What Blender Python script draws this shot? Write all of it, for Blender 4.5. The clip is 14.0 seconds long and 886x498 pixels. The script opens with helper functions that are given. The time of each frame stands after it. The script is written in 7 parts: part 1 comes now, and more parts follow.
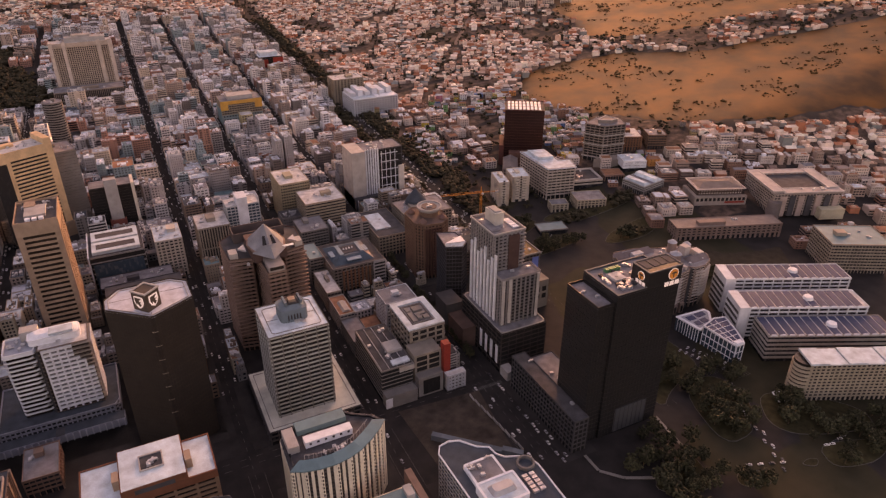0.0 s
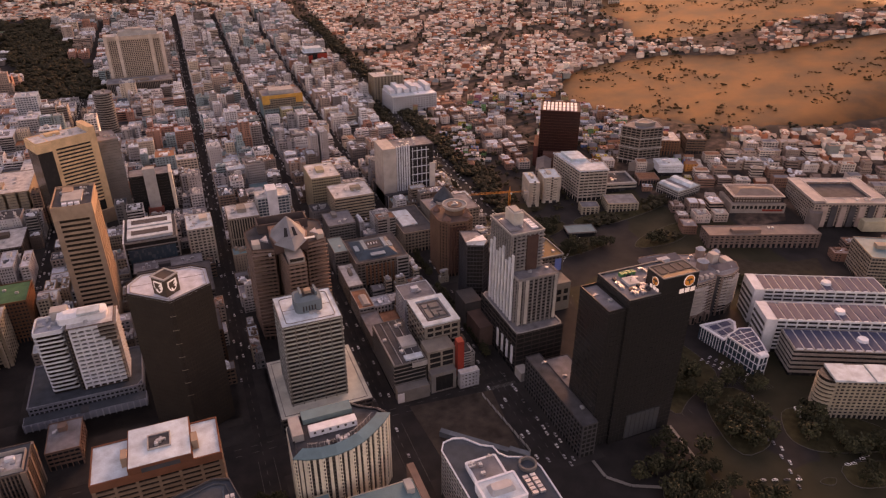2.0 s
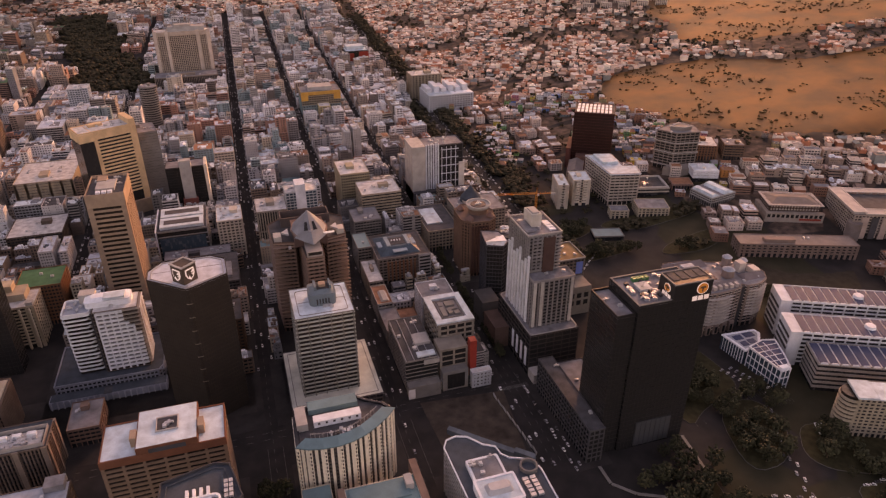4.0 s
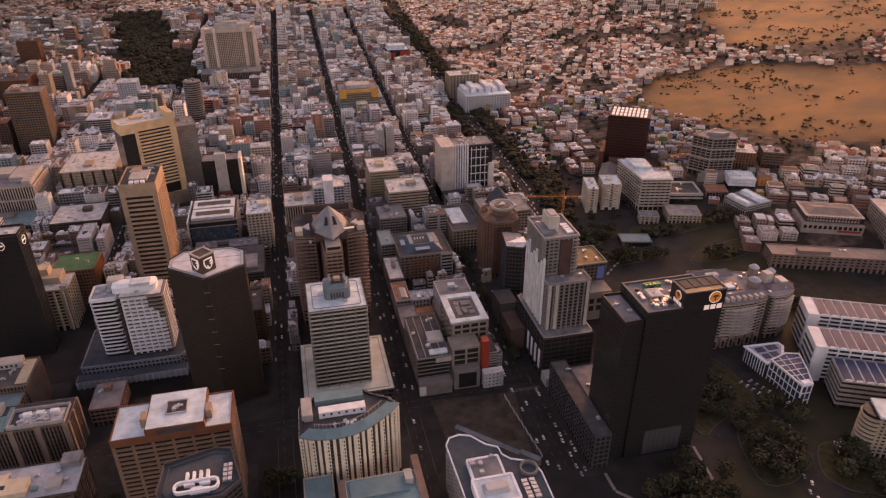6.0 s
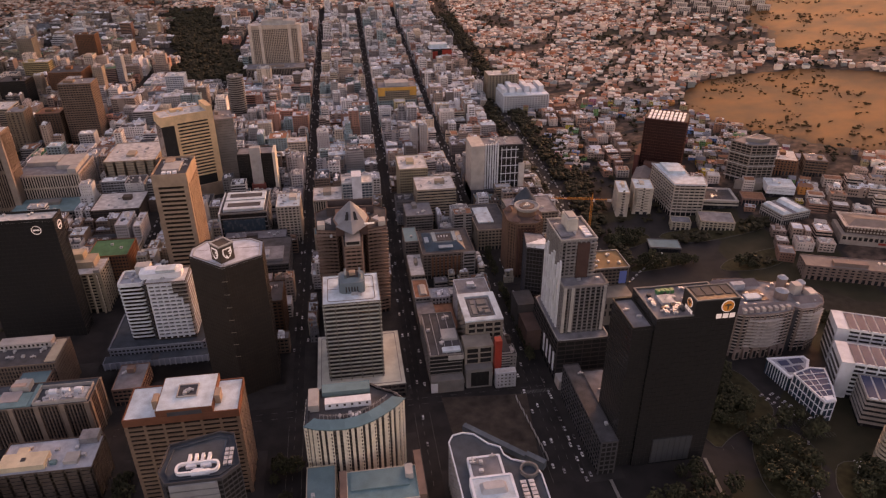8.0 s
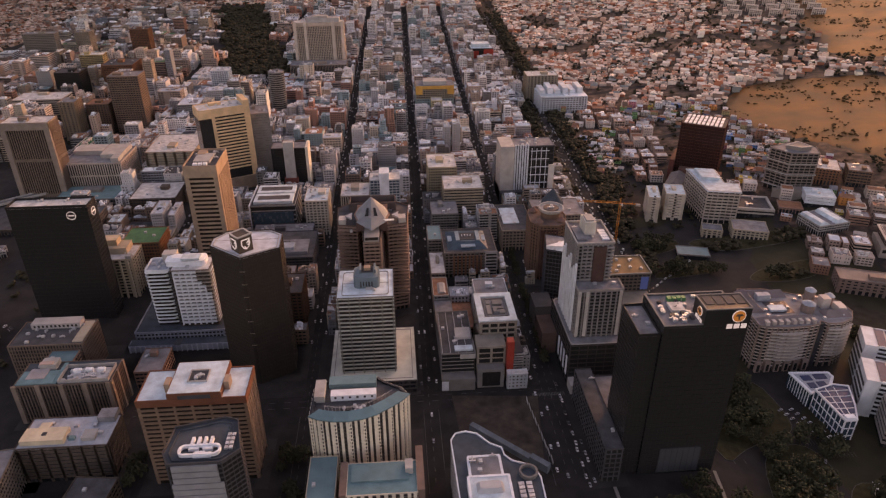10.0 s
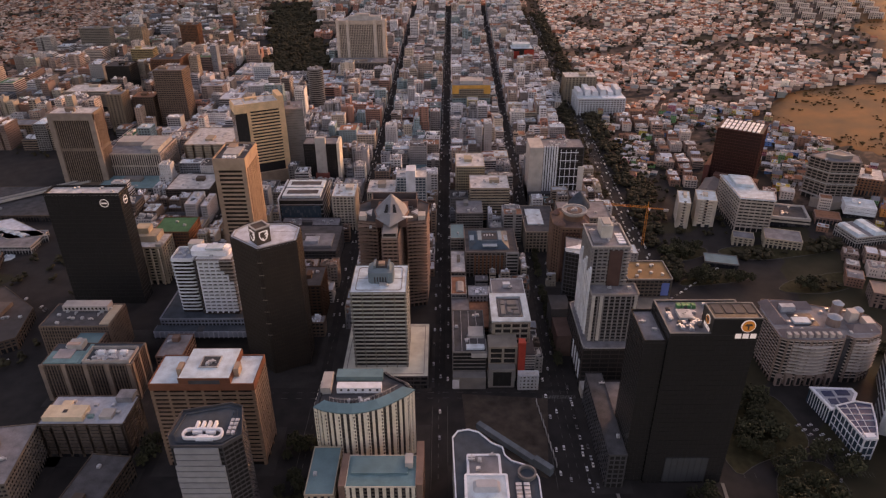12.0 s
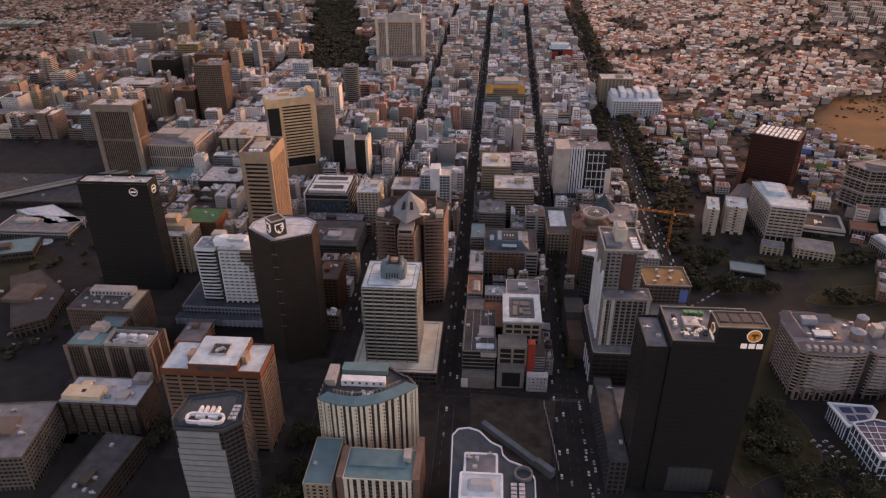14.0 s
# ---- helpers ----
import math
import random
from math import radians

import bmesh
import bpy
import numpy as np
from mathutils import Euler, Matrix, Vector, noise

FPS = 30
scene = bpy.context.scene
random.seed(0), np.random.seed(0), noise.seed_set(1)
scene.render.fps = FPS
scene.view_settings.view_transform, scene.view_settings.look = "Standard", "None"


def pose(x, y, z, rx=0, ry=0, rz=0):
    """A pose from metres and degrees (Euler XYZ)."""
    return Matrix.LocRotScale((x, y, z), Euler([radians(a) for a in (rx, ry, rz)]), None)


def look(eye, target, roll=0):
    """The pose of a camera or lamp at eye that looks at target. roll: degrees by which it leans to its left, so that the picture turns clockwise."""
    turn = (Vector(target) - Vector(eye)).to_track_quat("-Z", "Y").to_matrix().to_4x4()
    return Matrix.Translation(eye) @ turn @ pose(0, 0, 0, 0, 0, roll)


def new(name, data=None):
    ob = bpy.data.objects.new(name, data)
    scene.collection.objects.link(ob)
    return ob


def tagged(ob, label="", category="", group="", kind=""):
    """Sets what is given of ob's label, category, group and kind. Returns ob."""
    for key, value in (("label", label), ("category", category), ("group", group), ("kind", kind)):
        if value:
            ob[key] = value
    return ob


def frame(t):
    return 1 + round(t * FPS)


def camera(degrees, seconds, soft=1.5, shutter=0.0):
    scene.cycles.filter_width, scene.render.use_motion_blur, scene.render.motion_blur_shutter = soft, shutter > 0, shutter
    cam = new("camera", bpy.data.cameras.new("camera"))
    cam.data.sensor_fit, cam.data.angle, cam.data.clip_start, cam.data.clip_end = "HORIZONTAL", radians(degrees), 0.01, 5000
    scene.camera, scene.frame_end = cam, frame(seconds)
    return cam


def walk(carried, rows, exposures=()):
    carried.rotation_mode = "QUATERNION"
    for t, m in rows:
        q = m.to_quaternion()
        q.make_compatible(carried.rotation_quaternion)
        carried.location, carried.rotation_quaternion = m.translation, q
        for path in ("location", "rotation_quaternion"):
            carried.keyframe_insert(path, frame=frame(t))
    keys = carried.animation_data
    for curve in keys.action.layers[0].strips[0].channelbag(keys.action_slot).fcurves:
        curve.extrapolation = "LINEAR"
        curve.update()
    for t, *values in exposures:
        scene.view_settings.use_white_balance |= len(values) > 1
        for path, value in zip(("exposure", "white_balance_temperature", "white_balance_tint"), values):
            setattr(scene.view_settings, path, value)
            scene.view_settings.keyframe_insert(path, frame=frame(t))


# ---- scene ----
cam = camera(66.2, 14.0, 1.25)
PATH = [
    (0, (-5.643, 2.729, 371.245), (-4.864, 4.307, 370.294), 0.1),
    (0.5, (-0.5, -0.296, 371.208), (0.245, 1.298, 370.257), 0.1),
    (1, (4.635, -3.276, 371.165), (5.349, -1.668, 370.213), 0.1),
    (1.5, (9.847, -6.137, 371.131), (10.53, -4.517, 370.178), 0.1),
    (2, (15.122, -8.868, 371.112), (15.775, -7.236, 370.159), 0.1),
    (2.5, (20.431, -11.524, 371.113), (21.055, -9.88, 370.159), 0.1),
    (3, (25.847, -14.09, 371.135), (26.439, -12.434, 370.181), 0.0),
    (5.5, (53.834, -26.201, 371.513), (54.265, -24.497, 370.559), -0.0),
    (6, (59.565, -28.401, 371.549), (59.963, -26.688, 370.596), -0.1),
    (6.5, (65.406, -30.412, 371.578), (65.771, -28.692, 370.626), -0.1),
    (7, (71.333, -32.271, 371.608), (71.664, -30.544, 370.656), -0.1),
    (7.5, (77.32, -33.967, 371.633), (77.616, -32.234, 370.68), -0.1),
    (8, (83.344, -35.468, 371.671), (83.607, -33.73, 370.717), -0.2),
    (10.5, (113.852, -41.745, 372.157), (113.946, -39.99, 371.201), -0.2),
    (11, (120.018, -42.766, 372.202), (120.078, -41.011, 371.246), -0.2),
    (11.5, (126.22, -43.596, 372.244), (126.247, -41.839, 371.288), -0.2),
    (12, (132.406, -44.307, 372.283), (132.401, -42.55, 371.327), -0.3),
    (12.5, (138.566, -44.906, 372.322), (138.528, -43.15, 371.366), -0.3),
    (13, (144.709, -45.375, 372.366), (144.639, -43.62, 371.409), -0.3),
    (13.5, (150.895, -45.685, 372.398), (150.794, -43.931, 371.441), -0.3),
    (14, (157.104, -45.897, 372.415), (156.973, -44.146, 371.458), -0.3),
]
EXPOSURE = [(0, 1.94, 11200, 58), (7, 1.88, 10500, 53), (14, 1.77, 9000, 42)]
walk(cam, [(t, look(eye, aim, roll)) for t, eye, aim, roll in PATH], EXPOSURE)

# ---- light ----
SUN_TURN, SUN_HEIGHT = 38, 11
world = bpy.data.worlds.new("sky")
scene.world = world
world.use_nodes = True
wn = world.node_tree.nodes
sky = wn.new("ShaderNodeTexSky")
sky.sky_type, sky.sun_disc = "NISHITA", False
sky.sun_elevation, sky.sun_rotation = radians(SUN_HEIGHT), radians(SUN_TURN)
sky.air_density, sky.dust_density, sky.ozone_density = 1.0, 2.4, 1.0
world.node_tree.links.new(sky.outputs[0], wn["Background"].inputs[0])
wn["Background"].inputs[1].default_value = 0.10
sun = new("sun", bpy.data.lights.new("sun", "SUN"))
sun.data.energy, sun.data.angle, sun.data.color = 0.26, radians(14), (1.0, 0.33, 0.12)
a, e = radians(SUN_TURN), radians(SUN_HEIGHT)
sun.matrix_world = look((900 * math.sin(a), 900 * math.cos(a), 900 * math.tan(e)), (0, 0, 0))


# ---- materials ----
def material(name, rgb, rough=0.8, vary=0.25, size=6.0, fine=0.35, metal=0.0, spec=0.15, bump=0.1, pieces=0.06):
    """A surface with stains at one scale, grain at another, and small changes from piece to piece."""
    m = bpy.data.materials.new(name)
    m.use_nodes = True
    n, l = m.node_tree.nodes, m.node_tree.links
    p = n["Principled BSDF"]
    p.inputs["Roughness"].default_value, p.inputs["Metallic"].default_value = rough, metal
    p.inputs["Specular IOR Level"].default_value = spec
    tc = n.new("ShaderNodeTexCoord")
    big, small = n.new("ShaderNodeTexNoise"), n.new("ShaderNodeTexNoise")
    big.inputs["Scale"].default_value, big.inputs["Detail"].default_value = 1 / size, 5
    small.inputs["Scale"].default_value, small.inputs["Detail"].default_value = 1 / fine, 2
    info = n.new("ShaderNodeObjectInfo")
    shift = n.new("ShaderNodeVectorMath")
    shift.operation = "MULTIPLY_ADD"
    l.new(info.outputs["Random"], shift.inputs[0])
    shift.inputs[1].default_value = (91, 57, 33)
    l.new(tc.outputs["Object"], shift.inputs[2])
    for t in (big, small):
        l.new(shift.outputs[0], t.inputs["Vector"])
    mix = n.new("ShaderNodeMath")
    mix.operation = "MULTIPLY_ADD"
    l.new(small.outputs["Fac"], mix.inputs[0])
    mix.inputs[1].default_value = 0.35
    l.new(big.outputs["Fac"], mix.inputs[2])
    span = n.new("ShaderNodeMapRange")
    span.inputs["From Min"].default_value, span.inputs["From Max"].default_value = 0.4, 0.95
    span.inputs["To Min"].default_value, span.inputs["To Max"].default_value = 1 - vary, 1 + vary
    l.new(mix.outputs[0], span.inputs["Value"])
    wob = n.new("ShaderNodeMath")
    wob.operation = "MULTIPLY_ADD"
    l.new(info.outputs["Random"], wob.inputs[0])
    wob.inputs[1].default_value, wob.inputs[2].default_value = 2 * pieces, 1 - pieces
    both = n.new("ShaderNodeMath")
    both.operation = "MULTIPLY"
    l.new(span.outputs[0], both.inputs[0])
    l.new(wob.outputs[0], both.inputs[1])
    col = n.new("ShaderNodeVectorMath")
    col.operation = "SCALE"
    col.inputs[0].default_value = rgb
    l.new(both.outputs[0], col.inputs["Scale"])
    l.new(col.outputs[0], p.inputs["Base Color"])
    if bump:
        b = n.new("ShaderNodeBump")
        b.inputs["Strength"].default_value, b.inputs["Distance"].default_value = bump, 0.3
        l.new(small.outputs["Fac"], b.inputs["Height"])
        l.new(b.outputs[0], p.inputs["Normal"])
    return m


def glazing(name, rgb, rough=0.12, blinds=0.25, spec=0.5):
    """Window glass over dark rooms; some panes have pale blinds behind them."""
    m = bpy.data.materials.new(name)
    m.use_nodes = True
    n, l = m.node_tree.nodes, m.node_tree.links
    p = n["Principled BSDF"]
    p.inputs["Roughness"].default_value, p.inputs["Specular IOR Level"].default_value = rough, spec
    tc = n.new("ShaderNodeTexCoord")
    snap = n.new("ShaderNodeVectorMath")
    snap.operation = "SNAP"
    snap.inputs[1].default_value = (1.7, 1.7, 3.5)
    l.new(tc.outputs["Object"], snap.inputs[0])
    w = n.new("ShaderNodeTexWhiteNoise")
    l.new(snap.outputs[0], w.inputs["Vector"])
    r = n.new("ShaderNodeValToRGB")
    r.color_ramp.elements[0].position, r.color_ramp.elements[0].color = 0.62, (*rgb, 1)
    r.color_ramp.elements[1].position = 1.0
    r.color_ramp.elements[1].color = (*[c + blinds * 0.4 for c in rgb], 1)
    l.new(w.outputs["Value"], r.inputs[0])
    l.new(r.outputs[0], p.inputs["Base Color"])
    return m


WALLS = {}


def wall_paint(r, g, b, rough=0.8):
    r, g, b = r * 0.8, g * 0.8, b * 0.8
    key = (round(r, 3), round(g, 3), round(b, 3), rough)
    if key not in WALLS:
        WALLS[key] = material("wall_finish", (r, g, b), rough, vary=0.22, size=9, fine=0.8, bump=0.08)
    return WALLS[key]


GLASS = glazing("window_glass", (0.022, 0.022, 0.025), 0.2, 0.11, 0.25)
GLASS_BLACK = glazing("black_glass", (0.026, 0.025, 0.025), 0.22, 0.012, 0.3)
GLASS_BLUE = glazing("blue_glass", (0.03, 0.06, 0.085), 0.1, 0.1)
GLASS_BROWN = glazing("bronze_glass", (0.024, 0.018, 0.015), 0.2, 0.04, 0.25)
ROOF_WHITE = material("white_roof_membrane", (0.496, 0.596, 0.650), 0.75, 0.3, 7, 0.6)
ROOF_GREY = material("grey_roof_felt", (0.2, 0.2, 0.215), 0.85, 0.4, 8, 0.7)
ROOF_DARK = material("dark_roof_felt", (0.075, 0.075, 0.08), 0.85, 0.4, 8, 0.7)
ROOF_PALE = material("pale_roof_screed", (0.52, 0.51, 0.50), 0.85, 0.4, 6, 0.6)
ROOF_RUST = material("rusty_roof_sheet", (0.27, 0.13, 0.085), 0.7, 0.4, 5, 0.5)
ROOF_TILE = material("clay_roof_tiles", (0.33, 0.15, 0.09), 0.75, 0.35, 3, 0.3)
ROOF_BLUE = material("blue_green_metal_roof", (0.12, 0.225, 0.25), 0.45, 0.2, 10, 0.8)
ROOF_TEAL = material("teal_roof_sheet", (0.13, 0.25, 0.27), 0.5, 0.25, 8, 0.8)
ROOF_GREEN = material("green_painted_roof", (0.05, 0.16, 0.08), 0.6, 0.3, 6, 0.6)
PLANT_METAL = material("galvanised_steel", (0.5, 0.51, 0.53), 0.45, 0.3, 2, 0.2, metal=0.5)
DARK_METAL = material("dark_painted_steel", (0.05, 0.05, 0.055), 0.5, 0.3, 2, 0.2)
WHITE_PAINT = material("white_paint", (0.72, 0.76, 0.81), 0.6, 0.15, 4, 0.4)
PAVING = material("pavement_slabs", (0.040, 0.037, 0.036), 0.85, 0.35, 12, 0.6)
BARK = material("bark", (0.09, 0.065, 0.045), 0.9, 0.3, 1, 0.1)
LEAF = material("dark_foliage", (0.045, 0.046, 0.026), 0.7, 0.5, 3, 0.4, bump=0.3, pieces=0.3)
LEAF_FAR = material("grey_green_foliage", (0.045, 0.040, 0.024), 0.8, 0.5, 5, 0.6, bump=0.2, pieces=0.2)
ROOF_MIST = material("blue_grey_roof_sheet", (0.34, 0.38, 0.43), 0.75, 0.3, 6, 0.6)
ROOF_SILVER = material("silver_roof_sheet", (0.52, 0.56, 0.62), 0.7, 0.25, 5, 0.5)
ROOF_INK = material("blue_grey_roof", (0.060, 0.076, 0.092), 0.8, 0.3, 8, 0.7, spec=0.15)
LEAF_DRY = material("dry_scrub", (0.075, 0.042, 0.016), 0.7, 0.5, 4, 0.4, bump=0.3, pieces=0.3)


# ---- mesh tools ----
class Geo:
    """A growing list of vertices and faces."""

    def __init__(self):
        self.v, self.f = [], []

    def add(self, verts, faces):
        k = len(self.v)
        self.v += verts
        self.f += [tuple(i + k for i in f) for f in faces]
        return self

    def box(self, x0, x1, y0, y1, z0, z1):
        return self.prism([(x0, y0), (x1, y0), (x1, y1), (x0, y1)], z0, z1)

    def prism(self, poly, z0, z1, top=None):
        """A column on a polygon; top: another polygon for its upper end."""
        n, up = len(poly), top or poly
        faces = [(i, (i + 1) % n, n + (i + 1) % n, n + i) for i in range(n)]
        faces += [tuple(range(n - 1, -1, -1)), tuple(range(n, 2 * n))]
        return self.add([(x, y, z0) for x, y in poly] + [(x, y, z1) for x, y in up], faces)

    def ring(self, inner, outer, z0, z1):
        """A band round a polygon."""
        n = len(inner)
        v = [(x, y, z) for z in (z0, z1) for p in (inner, outer) for x, y in p]
        f = []
        for i in range(n):
            j = (i + 1) % n
            f += [(n + i, n + j, 3 * n + j, 3 * n + i), (2 * n + i, 3 * n + i, 3 * n + j, 2 * n + j),
                  (i, j, n + j, n + i), (j, i, 2 * n + i, 2 * n + j)]
        return self.add(v, f)

    def gable(self, x0, x1, y0, y1, z0, z1, hip=0.0):
        """A pitched roof with its ridge along x."""
        m = (y0 + y1) / 2
        v = [(x0, y0, z0), (x1, y0, z0), (x1, y1, z0), (x0, y1, z0), (x0 + hip, m, z1), (x1 - hip, m, z1)]
        return self.add(v, [(0, 1, 5, 4), (2, 3, 4, 5), (1, 2, 5), (3, 0, 4), (3, 2, 1, 0)])

    def mesh(self, name, mat, smooth=False):
        me = bpy.data.meshes.new(name)
        me.from_pydata(self.v, [], self.f)
        me.materials.append(mat)
        if smooth:
            me.shade_smooth()
        return me


def put(name, me, parent, m=None, label="", kind=""):
    """One part: a mesh under a thing or under a part."""
    ob = new(name, me)
    ob.parent = parent
    if m is not None:
        ob.matrix_basis = m
    return tagged(ob, label, kind=kind)


def part(name, geo, mat, parent, label="", kind="", m=None, smooth=False):
    return put(name, geo.mesh(name, mat, smooth), parent, m, label, kind)


def offset(poly, d):
    """The polygon (anticlockwise) moved outwards by d."""
    out, n = [], len(poly)
    for i in range(n):
        p, q, r = Vector(poly[i - 1]), Vector(poly[i]), Vector(poly[(i + 1) % n])
        a, b = (q - p).normalized(), (r - q).normalized()
        na, nb = Vector((a.y, -a.x)), Vector((b.y, -b.x))
        k = na + nb
        k = k / max(0.25, k.length_squared) * 2
        out.append((q.x + k.x * d, q.y + k.y * d))
    return out


def rect(w, d):
    return [(-w / 2, -d / 2), (w / 2, -d / 2), (w / 2, d / 2), (-w / 2, d / 2)]


def disc(r, n=16, x=0.0, y=0.0):
    return [(x + r * math.cos(2 * math.pi * i / n), y + r * math.sin(2 * math.pi * i / n)) for i in range(n)]


def smooth(a, b, x):
    """0 before a, 1 after b, eased between; also for b below a."""
    k = min(1.0, max(0.0, (x - a) / (b - a)))
    return k * k * (3 - 2 * k)


def ground_z(x, y):
    """The land: it climbs gently inland and more steeply to the hill."""
    z = 0.028 * max(0.0, y - 420) + 0.145 * max(0.0, min(x, 1350) - 480) * smooth(420, 720, y)
    z += 0.00007 * max(0.0, min(x, 1350) - 900) ** 2 * smooth(300, 700, y) + 0.00003 * max(0.0, min(y, 2600) - 1900) ** 2
    # Unseen ridge past the view, added to block the low sun.
    u, v = 0.99 * x - 0.139 * y, 0.139 * x + 0.99 * y
    return z + 1350 * smooth(390, 300, u) * smooth(2950, 3500, v) if v > 2900 else z


# ---- buildings ----
TAKEN = []


def claim(x0, x1, y0, y1, yaw=0):
    cx, cy, a = (x0 + x1) / 2, (y0 + y1) / 2, radians(yaw)
    w = abs((x1 - x0) * math.cos(a)) + abs((y1 - y0) * math.sin(a))
    d = abs((x1 - x0) * math.sin(a)) + abs((y1 - y0) * math.cos(a))
    TAKEN.append((cx - w / 2, cx + w / 2, cy - d / 2, cy + d / 2))


def free(x0, x1, y0, y1, gap=3):
    return all(x1 + gap < a or x0 - gap > b or y1 + gap < c or y0 - gap > d for a, b, c, d in TAKEN)


def fan_unit():
    g = Geo().box(-1.4, 1.4, -1.1, 1.1, 0, 1.7)
    g.prism(disc(0.75, 10), 1.7, 2.0, disc(0.6, 10))
    return g.box(-1.5, 1.5, -1.2, 1.2, 0.25, 0.35)


def duct_unit():
    g = Geo().box(-2.2, 2.2, -0.5, 0.5, 0.5, 1.4).box(1.5, 2.2, -0.5, 0.5, 0, 0.5).box(-2.2, -1.5, -0.5, 0.5, 0, 0.5)
    return g.box(-0.5, 0.5, -1.2, 1.2, 0.6, 1.8)


FAN = fan_unit().mesh("air_handler", PLANT_METAL)
FAN_DARK = fan_unit().mesh("air_handler", DARK_METAL)
DUCT = duct_unit().mesh("roof_duct", PLANT_METAL)


def facade(root, poly, z0, z1, floor, band, bay, pier, out, wall, glass, split, base, lift=0.0, rail=None):
    """Glazing set back behind storey bands and piers."""
    part("glazing", Geo().prism(poly, z0, z1), glass, root)
    outer, joined = offset(poly, out), Geo()
    inner = offset(poly, -0.05)
    n = max(1, round((z1 - base) / floor))
    h = (z1 - base) / n
    ring = None
    for k in range(n + 1):
        z = base + k * h - h * band / 2
        top = min(z + h * band, z1)
        if split:
            if ring is None:
                ring = Geo().ring(inner, outer, 0, h * band).mesh("storey_band", rail or wall)
            put("storey_band", ring, root, pose(0, 0, min(z, z1 - h * band)))
        else:
            joined.ring(inner, outer, z, top)
    if bay:
        post = Geo().box(-pier / 2, pier / 2, -out - lift, 0.05, 0, z1 - z0).mesh("pier", wall) if split else None
        m = len(poly)
        for i in range(m):
            p, q = Vector(poly[i]), Vector(poly[(i + 1) % m])
            long = (q - p).length
            k = max(1, round(long / bay))
            if long < 1.5 * pier:
                continue
            d = (q - p) / long
            for j in range(k + 1):
                c = p + d * min(max(long * j / k, pier / 2), long - pier / 2)
                t = math.degrees(math.atan2(d.y, d.x))
                if split:
                    put("pier", post, root, pose(c.x, c.y, z0, 0, 0, t))
                else:
                    nx, ny = d.y * (out + lift), -d.x * (out + lift)
                    s = d * (pier / 2)
                    joined.prism([(c.x - s.x + nx, c.y - s.y + ny), (c.x + s.x + nx, c.y + s.y + ny),
                                  (c.x + s.x, c.y + s.y), (c.x - s.x, c.y - s.y)], z0, z1)
    if joined.v:
        part("facade_grid", joined, wall, root, kind="stuff")


def roof_top(root, poly, z, wall, roof, out, parapet, lip=0.5):
    part("roof", Geo().prism(offset(poly, out - 0.02), z, z + 0.35), roof, root)
    if parapet:
        part("parapet", Geo().ring(offset(poly, out - lip), offset(poly, out + 0.02), z + 0.1, z + parapet), wall, root)


def clutter(root, poly, z, rng, n, wall, big=True, dark=False):
    """Lift housing, air handlers and ducts on a roof."""
    xs, ys = [p[0] for p in poly], [p[1] for p in poly]
    w, d = max(xs) - min(xs), max(ys) - min(ys)
    cx, cy = (max(xs) + min(xs)) / 2, (max(ys) + min(ys)) / 2
    if big:
        a, b, h = w * rng.uniform(0.16, 0.32), d * rng.uniform(0.16, 0.34), rng.uniform(2.4, 4.5)
        x, y = cx + w * rng.uniform(-0.22, 0.22), cy + d * rng.uniform(-0.2, 0.25)
        g = Geo().box(x - a / 2, x + a / 2, y - b / 2, y + b / 2, z, z + h)
        g.box(x - a / 2 - 0.2, x + a / 2 + 0.2, y - b / 2 - 0.2, y + b / 2 + 0.2, z + h, z + h + 0.25)
        part("lift_housing", g, wall, root)
    for _ in range(n):
        me = rng.choice((FAN, FAN, DUCT, FAN_DARK if dark else FAN))
        x, y = cx + w * rng.uniform(-0.38, 0.38), cy + d * rng.uniform(-0.38, 0.38)
        put(me.name.split(".")[0], me, root, pose(x, y, z, 0, 0, rng.choice((0, 90, 180))))


def building(name, label, x0, x1, y0, y1, top, yaw=0, poly=None, floor=3.5, band=0.45, bay=3.5, pier=0.5, out=0.35,
             wall=None, glass=None, roof=None, split=False, parapet=1.1, plant=4, big=True, base=4.5, category="building",
             lift=0.0, z0=None, seed=0, group="", rail=None):
    """A block on its plot. Corners in metres; top: the roof's height over the sea."""
    cx, cy = (x0 + x1) / 2, (y0 + y1) / 2
    low = ground_z(cx, cy) if z0 is None else z0
    root = new(name)
    root.matrix_basis = pose(cx, cy, low, 0, 0, yaw)
    shape = poly or rect(x1 - x0, y1 - y0)
    h = top - low
    facade(root, shape, -2.5 if z0 is None else 0.0, h, floor, band, bay, pier, out, wall, glass or GLASS, split, base, lift, rail)
    roof_top(root, shape, h, wall, roof or ROOF_GREY, out, parapet)
    if plant or big:
        clutter(root, shape, h + 0.35, random.Random(seed + int(x0 * 7 + y0 * 3)), plant, wall, big)
    if z0 is None:
        claim(x0, x1, y0, y1, yaw)
    tagged(root, label, category, group)
    return root


